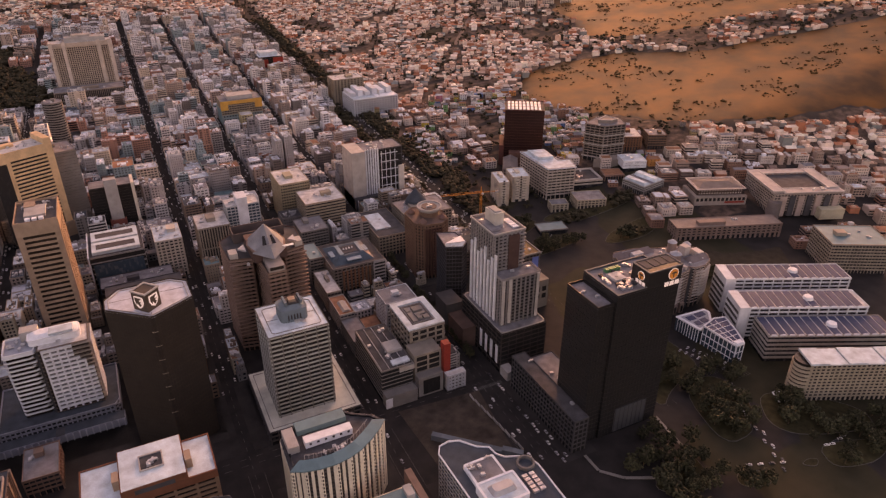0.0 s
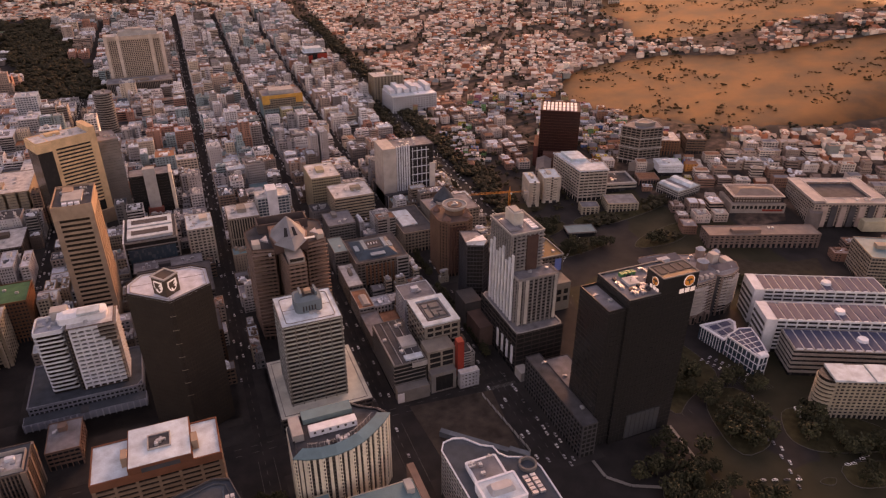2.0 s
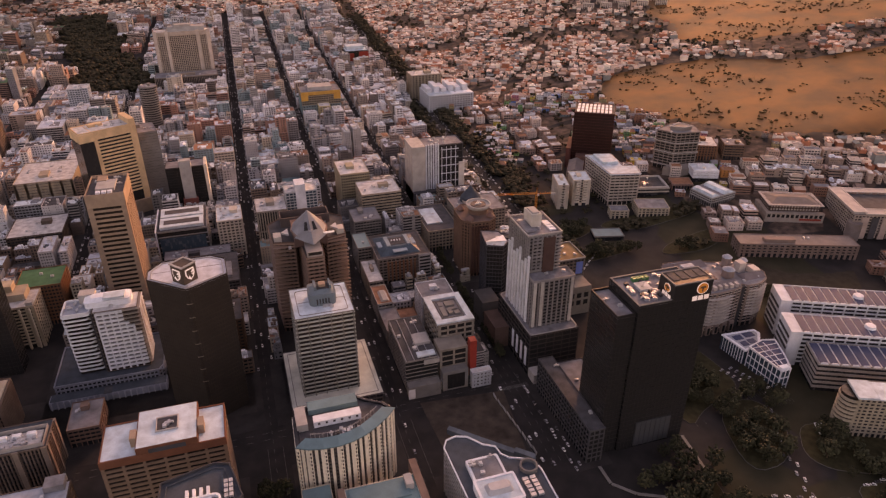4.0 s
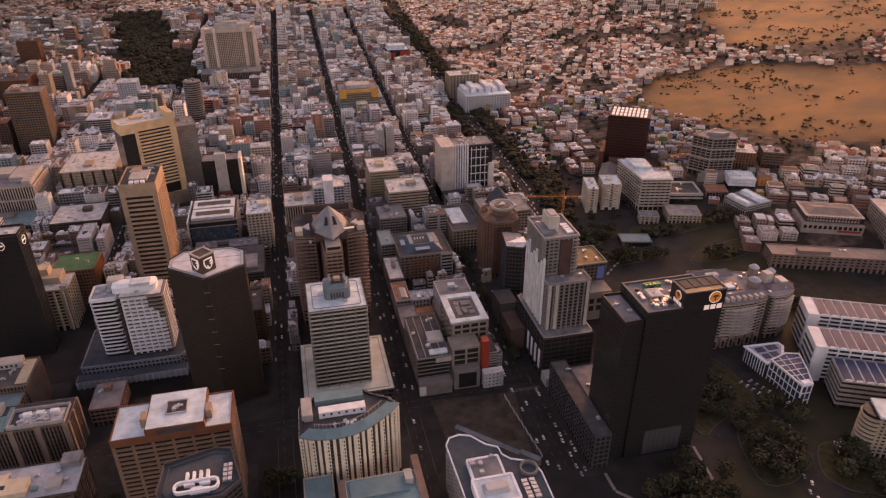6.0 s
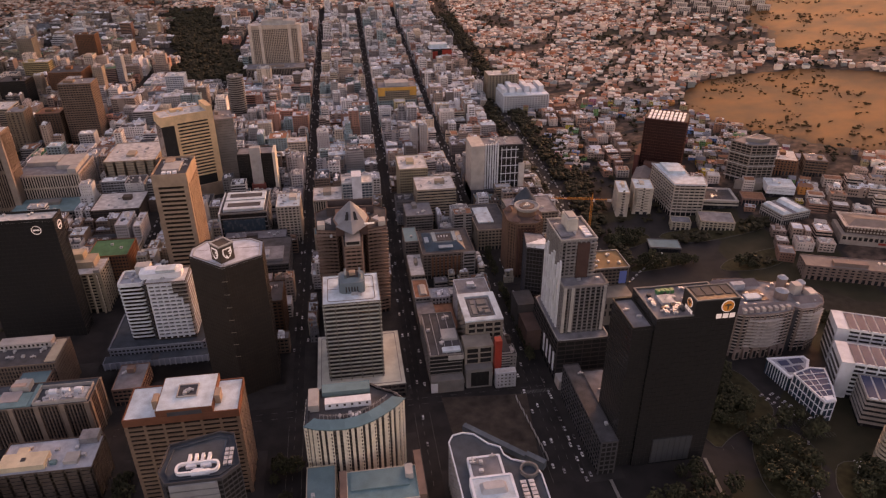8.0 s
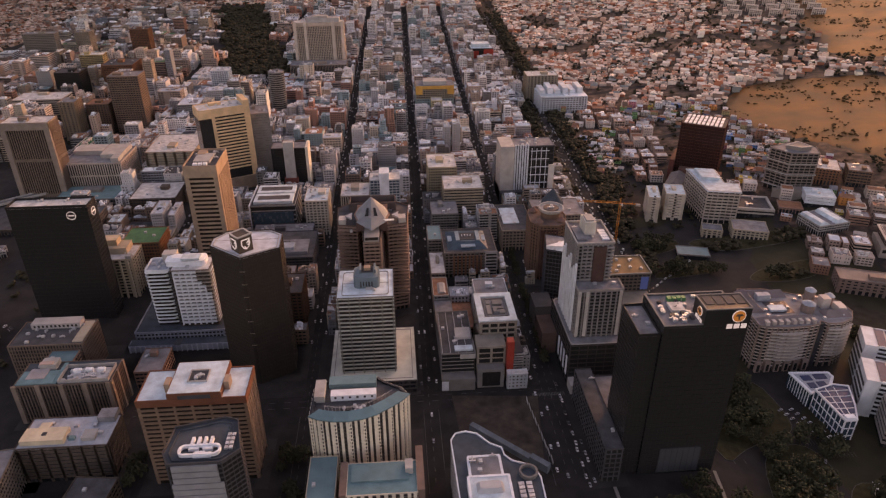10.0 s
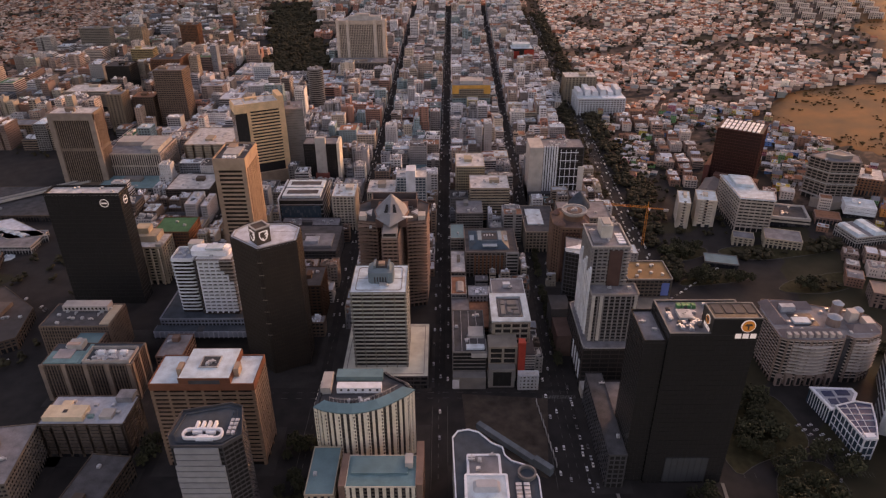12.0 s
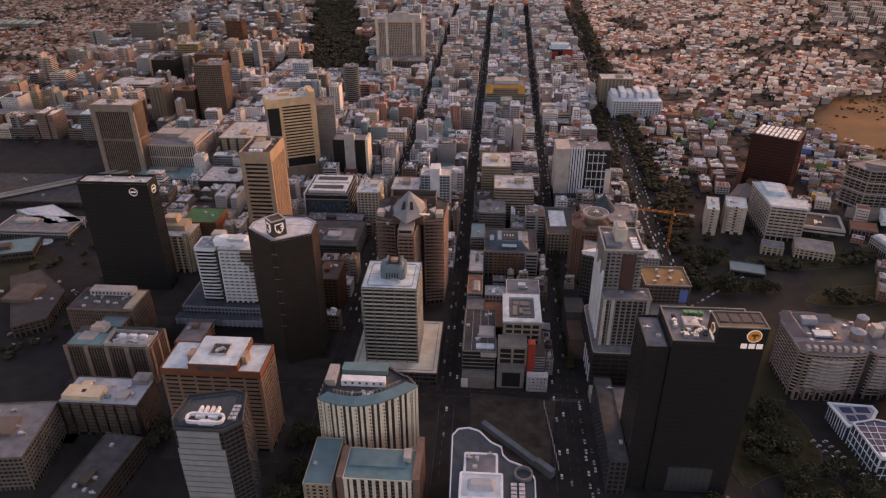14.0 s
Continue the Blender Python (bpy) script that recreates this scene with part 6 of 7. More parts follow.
FILL_WALLS = [wall_paint(*c) for c in ((0.40, 0.38, 0.37), (0.55, 0.54, 0.55), (0.33, 0.28, 0.25), (0.22, 0.21, 0.21), (0.42, 0.33, 0.26),
                                       (0.25, 0.18, 0.145), (0.5, 0.44, 0.36), (0.28, 0.30, 0.33), (0.68, 0.67, 0.67), (0.18, 0.14, 0.12))]
FILL_ROOFS = [ROOF_GREY, ROOF_PALE, ROOF_MIST, ROOF_WHITE, ROOF_DARK, ROOF_INK, ROOF_RUST, ROOF_WHITE, ROOF_GREY, ROOF_TEAL, ROOF_DARK, ROOF_SILVER]
# Paler finishes for far blocks, part real white, part haze in the colour.
BRIGHT_WALLS = FILL_WALLS[:3] + [wall_paint(*c) for c in ((0.88, 0.86, 0.86), (0.74, 0.60, 0.48), (0.9, 0.88, 0.87), (0.5, 0.38, 0.32), (0.82, 0.76, 0.72), (0.42, 0.40, 0.40), (0.5, 0.26, 0.2), (0.3, 0.42, 0.44), (0.24, 0.21, 0.2))]
BRIGHT_ROOFS = [ROOF_WHITE, ROOF_WHITE, ROOF_MIST, ROOF_PALE, ROOF_MIST, ROOF_GREY, ROOF_TILE, ROOF_SILVER, ROOF_SILVER, ROOF_DARK, ROOF_INK, ROOF_RUST]
# Warm finishes, mainly for the west side, with orange haze in the colour.
WEST_WALLS = [wall_paint(*c) for c in ((0.62, 0.5, 0.43), (0.8, 0.66, 0.58), (0.42, 0.3, 0.25), (0.3, 0.21, 0.18), (0.55, 0.4, 0.33), (0.74, 0.62, 0.56), (0.36, 0.2, 0.15))]
WEST_ROOFS = [ROOF_PALE, ROOF_RUST, ROOF_GREY, ROOF_TILE, ROOF_PALE, ROOF_SILVER, wall_paint(0.55, 0.46, 0.42), wall_paint(0.36, 0.28, 0.26)]
WORDS = ("plastered", "concrete", "plain", "older", "banded")


def joined_mesh(name, pieces):
    """One mesh from several (geometry, material) pairs."""
    me, mats, v, f, idx = bpy.data.meshes.new(name), [], [], [], []
    for geo, mat in pieces:
        if mat not in mats:
            mats.append(mat)
        k = len(v)
        v += geo.v
        f += [tuple(i + k for i in q) for q in geo.f]
        idx += [mats.index(mat)] * len(geo.f)
    me.from_pydata(v, [], f)
    for m in mats:
        me.materials.append(m)
    me.polygons.foreach_set("material_index", idx)
    return me


def volume(x0, x1, y0, y1, z0, h, rng, style, wall, glass, roof):
    """One box of a block: glass core, storey bands, piers, blank party walls, roof and parapet."""
    w, d = x1 - x0, y1 - y0
    poly = quad(x0, x1, y0, y1)
    glass.prism(poly, z0, h)
    roof.prism(offset(poly, 0.28), h, h + 0.3)
    low = z0 + 0.6 if z0 > 0 else 0.0
    n = max(1, round((h - low) / 3.4))
    outer, inner, fh, band = offset(poly, 0.3), offset(poly, -0.05), (h - low) / n, rng.uniform(0.38, 0.6)
    for k in range(n + 1):
        z = low + k * fh - fh * band / 2
        wall.ring(inner, outer, z - (3 if k == 0 and z0 <= 0 else 0), min(z + fh * band, h))
    if style > 0.2:
        bay, pier = rng.uniform(2.6, 4.6), rng.uniform(0.7, 1.9)
        for s in (0, 1):
            for a0, a1, b, flip in ((x0, x1, (y0, y1)[s], False), (y0, y1, (x0, x1)[s], True)):
                m = max(1, round((a1 - a0) / bay))
                lo, hi = (b - 0.32, b + 0.02) if s == 0 else (b - 0.02, b + 0.32)
                for j in range(m + 1):
                    c = a0 + pier / 2 + (a1 - a0 - pier) * j / m
                    if flip:
                        wall.box(lo, hi, c - pier / 2, c + pier / 2, z0, h)
                    else:
                        wall.box(c - pier / 2, c + pier / 2, lo, hi, z0, h)
    for s in (-1, 1):
        if rng.random() < 0.35:
            x = x0 if s < 0 else x1
            wall.box(*sorted((x, x + s * 0.36)), y0 + 0.4, y1 - 0.4, z0, h)
    if rng.random() < 0.2:
        c, p = x0 + w * rng.uniform(0.25, 0.75), w * rng.uniform(0.08, 0.16)
        wall.box(c - p, c + p, y0 - 0.42, y0, z0, h + rng.uniform(0.5, 3))
    rim = rng.uniform(0.7, 1.5)
    wall.ring(offset(poly, -0.15), offset(poly, 0.34), h + 0.1, h + rim)
    return rim


def block_geo(w, d, h, rng, style):
    """Walls, windows, roof, roof patches and roof huts of a plain block, round its middle."""
    wall, glass, roof, huts, patch = Geo(), Geo(), Geo(), Geo(), Geo()
    kind, tops = rng.random(), []
    a, b = w / 2, d / 2
    if kind < 0.22 and min(w, d) > 15:
        c, e = rng.uniform(-0.1, 0.25) * w, rng.uniform(-0.1, 0.25) * d
        if rng.random() < 0.5:
            c = -c
        lowx = (-a, c, c, a) if rng.random() < 0.5 else (c, a, -a, c)
        h2 = h * rng.uniform(0.45, 0.8)
        tops = [(lowx[0], lowx[1], -b, b, h), (lowx[2], lowx[3], e, b, h2 if rng.random() < 0.5 else h * 0.9), (lowx[2], lowx[3], -b, e, max(4.0, h2 * 0.55))]
    elif kind < 0.38 and h > 12:
        i, j, k = w * rng.uniform(0.06, 0.2), d * rng.uniform(0.06, 0.22), h * rng.uniform(0.35, 0.7)
        tops = [(-a, a, -b, b, k), (-a + i, a - i * rng.random(), -b + j, b - j * rng.random(), h)]
    elif kind < 0.55 and min(w, d) > 16:
        c, g = rng.uniform(-0.15, 0.15) * w, rng.uniform(1.5, 3.2)
        tops = [(-a, c - g, -b, b, h), (c + g, a, -b, b, h * rng.uniform(0.75, 1.1)), (c - g, c + g, -b * 0.3, b * 0.4, h * 0.6)]
    else:
        tops = [(-a, a, -b, b, h)]
    for q, (x0, x1, y0, y1, t) in enumerate(tops):
        raised = len(tops) == 2 and q == 1
        z0 = tops[0][4] if raised else -3
        if x1 - x0 < 3 or y1 - y0 < 3 or t - max(z0, 0) < 2:
            continue
        volume(x0, x1, y0, y1, z0, t, rng, style, wall, glass, roof)
        if len(tops) == 2 and q == 0:
            continue
        wx, wy = x1 - x0, y1 - y0
        if t < 14 and rng.random() < 0.3:
            for k in range(max(1, int(wx // 9))):
                p0, p1 = x0 + k * wx / max(1, int(wx // 9)), x0 + (k + 1) * wx / max(1, int(wx // 9))
                roof.gable(p0 + 0.3, p1 - 0.3, y0 + 0.3, y1 - 0.3, t + 0.25, t + rng.uniform(1.6, 3), hip=rng.choice((0, 0, wx * 0.08)))
            continue
        for _ in range(rng.randint(1, 3)):
            i, j, k = rng.uniform(2, max(2.5, wx * 0.34)), rng.uniform(2, max(2.5, wy * 0.34)), rng.uniform(1.8, 4.2)
            x, y = x0 + wx * rng.uniform(0.2, 0.8), y0 + wy * rng.uniform(0.2, 0.8)
            huts.box(max(x0, x - i / 2), min(x1, x + i / 2), max(y0, y - j / 2), min(y1, y + j / 2), t + 0.2, t + k)
        for _ in range(rng.randint(4, 11)):
            i, j, k = rng.uniform(0.7, 2.2), rng.uniform(0.7, 2.6), rng.uniform(0.6, 1.8)
            x, y = x0 + wx * rng.uniform(0.1, 0.9), y0 + wy * rng.uniform(0.1, 0.9)
            huts.box(x - i / 2, x + i / 2, y - j / 2, y + j / 2, t + 0.25, t + 0.25 + k)
        for _ in range(rng.randint(1, 3)):
            i, j = wx * rng.uniform(0.12, 0.42), wy * rng.uniform(0.12, 0.42)
            x, y = x0 + wx * rng.uniform(0.3, 0.7), y0 + wy * rng.uniform(0.3, 0.7)
            patch.box(max(x0 + 0.3, x - i / 2), min(x1 - 0.3, x + i / 2), max(y0 + 0.3, y - j / 2), min(y1 - 0.3, y + j / 2), t + 0.2, t + 0.36 + rng.random() * 0.06)
    return wall, glass, roof, huts, patch


def city_lots():
    """Plots of all the blocks: corners and height."""
    rng, lots = random.Random(5), []

    def split(x0, x1, y0, y1, depth=0):
        w, d = x1 - x0, y1 - y0
        if w < 8 or d < 8:
            return
        clear = free(x0, x1, y0, y1, 0.6)
        if max(w, d) < 50 and park((x0 + x1) / 2, (y0 + y1) / 2) > 0.4 and y0 > 1250:
            return
        wide = rng.uniform(26, 48) if x0 < -140 else rng.uniform(18, 34)
        if max(w, d) > wide or not clear:
            if depth > 7:
                return
            k = rng.uniform(0.4, 0.6)
            if w > d:
                split(x0, x0 + w * k, y0, y1, depth + 1), split(x0 + w * k, x1, y0, y1, depth + 1)
            else:
                split(x0, x1, y0, y0 + d * k, depth + 1), split(x0, x1, y0 + d * k, y1, depth + 1)
            return
        if rng.random() < (0.2 if x0 < -300 and y0 > 950 else 0.04):
            return
        h = rng.choice((7, 8, 11, 13, 15, 17, 20, 24, 29, 34)) * (1.0 if y0 < 1100 else 0.85)
        if x0 < -140 and y0 > 820 and y0 < 1500:
            h = rng.choice((12, 15, 18, 22, 27, 33, 40))
        elif x0 < -310:
            h *= 0.8
        if rng.random() < 0.05 and min(w, d) > 14:
            h += rng.uniform(10, 24)
        if min(w, d) < 12:
            h = min(h, 15)
        if -300 < x0 < -95 and 1200 < y0 < 1400:
            h = min(h, 9)
        lots.append(((x0 + x1) / 2, (y0 + y1) / 2, w, d, 0, h))

    for i in range(len(STREETS) - 1):
        for j in range(len(CROSS) - 1):
            lean = 0.012 * (CROSS[j] - 400)
            x0, x1 = STREETS[i] + lean + 8, STREETS[i + 1] + lean - 8 - (12 if i == len(STREETS) - 2 else 0)
            y0, y1 = CROSS[j] + 5, CROSS[j + 1] - 5
            if y0 < 540 and (x0 < -150 or x0 > 200) or (x0 < -330 and y0 < 820) or (x0 < -200 and y0 < 640):
                continue
            if x0 < -400 and y1 < 960:
                continue
            if x0 > 200 and 780 < y0 < 1120:
                x1 -= 20
            split(x0, x1, y0, y1)
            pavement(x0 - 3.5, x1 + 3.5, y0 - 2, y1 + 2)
    return lots + district_lots()


DISTRICTS = [(655, 640, 190, 100, -25, 7, 13), (800, 520, 170, 150, -25, 7, 16), (720, 420, 130, 60, -25, 8, 16), (590, 560, 90, 70, -22, 6, 11),
             (472, 880, 60, 190, -8, 6, 12), (452, 1040, 70, 90, -6, 6, 13), (440, 874, 16, 34, -8, 7, 9), (600, 390, 60, 40, -25, 6, 9), (760, 640, 120, 60, -25, 6, 11),
             (560, 735, 60, 60, -20, 7, 14), (610, 700, 60, 40, -22, 8, 15)]


def district_lots():
    """Looser plots west of the wide road, turned to their own streets."""
    rng, lots = random.Random(41), []
    for cx, cy, w, d, yaw, low, high in DISTRICTS:
        a = radians(yaw)
        nx, ny = max(1, round(w / 23)), max(1, round(d / 21))
        for i in range(nx):
            for j in range(ny):
                u, v = (i + 0.5) * w / nx - w / 2, (j + 0.5) * d / ny - d / 2
                bw, bd = w / nx - rng.uniform(2, 7), d / ny - rng.uniform(3, 8)
                x, y = cx + u * math.cos(a) - v * math.sin(a), cy + u * math.sin(a) + v * math.cos(a)
                r = 0.5 * max(bw, bd) * 1.05
                if rng.random() < 0.12 or not free(x - r, x + r, y - r, y + r, 0):
                    continue
                lots.append((x, y, bw, bd, yaw + rng.uniform(-2, 2), rng.uniform(low, high)))
    return lots


def pavement(x0, x1, y0, y1):
    """A raised kerbed pad under a block, lying on the slope."""
    n, v, f = 6, [], []
    for k in range(n + 1):
        y = y0 + (y1 - y0) * k / n
        for x in (x0, x1):
            z = ground_z(x, y)
            v += [(x, y, z - 0.6), (x, y, z + 0.16)]
    for k in range(n):
        a, b = 4 * k, 4 * k + 4
        f += [(a + 1, a + 3, b + 3, b + 1), (a, a + 1, b + 1, b), (a + 3, a + 2, b + 2, b + 3)]
    f += [(0, 2, 3, 1), (4 * n + 2, 4 * n, 4 * n + 1, 4 * n + 3)]
    me = bpy.data.meshes.new("pavement")
    me.from_pydata(v, [], f)
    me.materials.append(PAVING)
    tagged(new("pavement", me), "grey slab pavement with a kerb", "pavement", kind="structure")


def city_blocks():
    lots = city_lots()
    lots.sort(key=lambda q: (q[0] - 120) ** 2 * 1.3 + (q[1] - 350) ** 2)
    rng, far = random.Random(17), []
    for k, (cx, cy, w, d, yaw, h) in enumerate(lots):
        z, mat, top = ground_z(cx, cy), rng.choice(FILL_WALLS), rng.choice(FILL_ROOFS)
        if cy > 850 and cx > -320:
            mat, top = rng.choice(BRIGHT_WALLS), rng.choice(BRIGHT_ROOFS)
        if cx < -320 and cy > 940 and rng.random() < 0.6:
            top = rng.choice((ROOF_TILE, ROOF_RUST, ROOF_DARK, ROOF_GREY, ROOF_GREEN, ROOF_PALE))
            mat = rng.choice(WEST_WALLS + FILL_WALLS[2:7])
        if cx > 366:
            mat, top = rng.choice(WEST_WALLS), rng.choice(WEST_ROOFS)
        gap = 0.35 + (rng.random() < 0.25) * 1.6
        wall, glass, roof, huts, patch = block_geo(w - 2 * gap, d - 2 * gap, h, rng, rng.random())
        under = rng.choice((ROOF_DARK, ROOF_GREY, ROOF_PALE, ROOF_INK, ROOF_WHITE))
        if k < 300:
            root = new("office_block")
            root.matrix_basis = pose(cx, cy, z, 0, 0, yaw)
            part("glazing", glass, GLASS, root)
            part("facade_grid", wall, mat, root, kind="stuff")
            part("roof", roof, top, root)
            if huts.v:
                part("roof_hut", huts, rng.choice((mat, ROOF_PALE, PLANT_METAL, WHITE_PAINT)), root, kind="stuff")
            if patch.v:
                part("roof_patch", patch, under, root, kind="stuff")
            for _ in range(rng.randint(0, 2)):
                me = rng.choice((FAN, DUCT))
                put(me.name.split(".")[0], me, root, pose(rng.uniform(-0.35, 0.35) * w, rng.uniform(-0.35, 0.35) * d, h + 0.3, 0, 0, rng.choice((0, 90))))
            tone = {ROOF_WHITE: "white", ROOF_DARK: "dark", ROOF_RUST: "rusty", ROOF_PALE: "pale"}.get(top, "grey")
            tagged(root, f"{rng.choice(WORDS)} city block of {max(2, round(h / 3.4))} storeys with a {tone} flat roof", "building", "city blocks")
        else:
            for g, m in ((wall, mat), (glass, GLASS), (roof, top), (huts, rng.choice((ROOF_PALE, mat, WHITE_PAINT))), (patch, under)):
                c, s = math.cos(radians(yaw)), math.sin(radians(yaw))
                g.v = [(p * c - q * s + cx, p * s + q * c + cy, r + z) for p, q, r in g.v]
                far.append((g, m))
        claim(cx - w / 2, cx + w / 2, cy - d / 2, cy + d / 2, yaw)
    tagged(new("distant_blocks", joined_mesh("distant_blocks", far)), "distant flat-roofed city blocks in grey and cream", "buildings", kind="stuff")


claim(-132, 20, 349, 424)
claim(-136, -44, 425, 545)
city_blocks()


# ---- houses ----
def house_fields():
    """Small houses on the slope: place, size and height."""
    rng, kept = random.Random(11), []
    a = radians(-25)
    for row in range(-150, 190):
        q = 24 * (row // 2) + 11 * (row % 2)
        p = -2600.0
        while p < 2600:
            w = rng.uniform(6.5, 15)
            p += w + (rng.uniform(0.0, 1.5) if rng.random() < 0.84 else rng.uniform(5, 12))
            x, y = 250 + p * math.cos(a) - q * math.sin(a), 1300 + p * math.sin(a) + q * math.cos(a)
            if not (-1400 < x < 2300 and 460 < y < 2750) or rng.random() < 0.07:
                continue
            west = x > 366 and y > 820 - 0.2 * max(0, x - 700)
            far = y > 2045 or (x < -765 and y > 700)
            mid = x > 560 and 470 < y < np.interp(x, *LOW_EDGE) - 15
            if x + y > 4000 or not (west or far or mid) or hill(x, y) > 0.4 or park(x, y) > 0.4:
                continue
            if abs(x - y * 0.02 - 350) < 22 or noise.noise((x * 0.009, y * 0.009, 1)) < -0.3 or (p % 190) < 9:
                continue
            if abs((x - 715) * 0.797 - (y - 1389) * 0.603) < 8 or (900 < x < 1000 and 1500 < y < 1720):
                continue
            if x > 820 and y > np.interp(x, *HIGH_EDGE) - 20 and (rng.random() < 0.35 or noise.noise((x * 0.014, y * 0.014, 12)) < -0.12):
                continue
            d = rng.uniform(7.5, 11.5)
            if free(x - 6, x + 6, y - 6, y + 6, 0):
                kept.append((x, y, w, d, rng.uniform(3.2, 7.0) + (rng.random() < 0.05) * 6, rng.random()))
    return kept


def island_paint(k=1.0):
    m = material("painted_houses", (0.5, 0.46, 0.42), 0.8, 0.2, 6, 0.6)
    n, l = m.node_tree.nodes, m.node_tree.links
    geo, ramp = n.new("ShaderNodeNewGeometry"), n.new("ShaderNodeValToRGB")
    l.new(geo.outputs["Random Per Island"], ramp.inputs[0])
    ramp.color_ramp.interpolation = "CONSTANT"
    # Red-weighted factors put the orange haze into every house colour.
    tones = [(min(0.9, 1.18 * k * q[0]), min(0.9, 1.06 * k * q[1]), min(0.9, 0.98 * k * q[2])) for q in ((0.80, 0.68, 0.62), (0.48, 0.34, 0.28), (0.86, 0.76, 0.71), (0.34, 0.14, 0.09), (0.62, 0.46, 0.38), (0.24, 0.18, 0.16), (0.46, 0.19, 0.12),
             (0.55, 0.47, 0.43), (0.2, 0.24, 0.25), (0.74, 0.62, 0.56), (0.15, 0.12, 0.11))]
    e = ramp.color_ramp.elements
    e[0].color, e[1].position, e[1].color = (*tones[0], 1), 0.13, (*tones[1], 1)
    for j, c in enumerate(tones[2:]):
        e.new(0.26 + j * 0.083).color = (*c, 1)
    scale = next(q for q in n if q.type == "VECT_MATH" and q.operation == "SCALE")
    l.new(ramp.outputs[0], scale.inputs[0])
    return m


HOUSE_PAINT = island_paint()


def house_geo(w, d, h, kind):
    walls, roof = Geo().box(-w / 2, w / 2, -d / 2, d / 2, -3, h), Geo()
    if kind < 0.45:
        roof.ring(offset(rect(w, d), -0.4), offset(rect(w, d), 0.05), h - 0.1, h + 0.7).box(-w * 0.2, w * 0.15, -d * 0.2, d * 0.2, h, h + 1.6)
    elif kind < 0.75:
        roof.gable(-w / 2 - 0.4, w / 2 + 0.4, -d / 2 - 0.4, d / 2 + 0.4, h, h + d * 0.28)
    else:
        roof.gable(-w / 2 - 0.4, w / 2 + 0.4, -d / 2 - 0.4, d / 2 + 0.4, h, h + d * 0.25, hip=w * 0.3)
    return walls, roof


def slope_road():
    """The pale road climbing the hillside, and the flats beside it."""
    v, f = [], []
    for k in range(31):
        x, y = 690 + 235 * k / 30, 1356 + 310 * k / 30
        for side in (-4.5, 4.5):
            px, py = x + 0.797 * side, y - 0.603 * side
            v += [(px, py, ground_z(px, py) - 0.4), (px, py, ground_z(px, py) + 0.3)]
    for k in range(30):
        a, b = 4 * k, 4 * k + 4
        f += [(a + 1, a + 3, b + 3, b + 1), (a, a + 1, b + 1, b), (a + 3, a + 2, b + 2, b + 3)]
    me = bpy.data.meshes.new("road")
    me.from_pydata(v, [], f)
    me.materials.append(material("dusty_road", (0.24, 0.17, 0.14), 0.9, 0.3, 12, 0.8))
    tagged(new("road", me), "pale dusty road climbing the hillside", "road", kind="structure")
    for row in range(4):
        for k in range(5):
            x, y = 905 + k * 34 + row * 14, 1548 + row * 46 - k * 26
            building("hillside_flats", "pale low apartment slab on the hillside", x - 13, x + 13, y - 5, y + 5, ground_z(x, y) + 11, yaw=-37, floor=3.2, bay=4, pier=1.6,
                     wall=WEST_WALLS[1], roof=ROOF_PALE, plant=0, big=False, group="flats on the hillside")


slope_road()


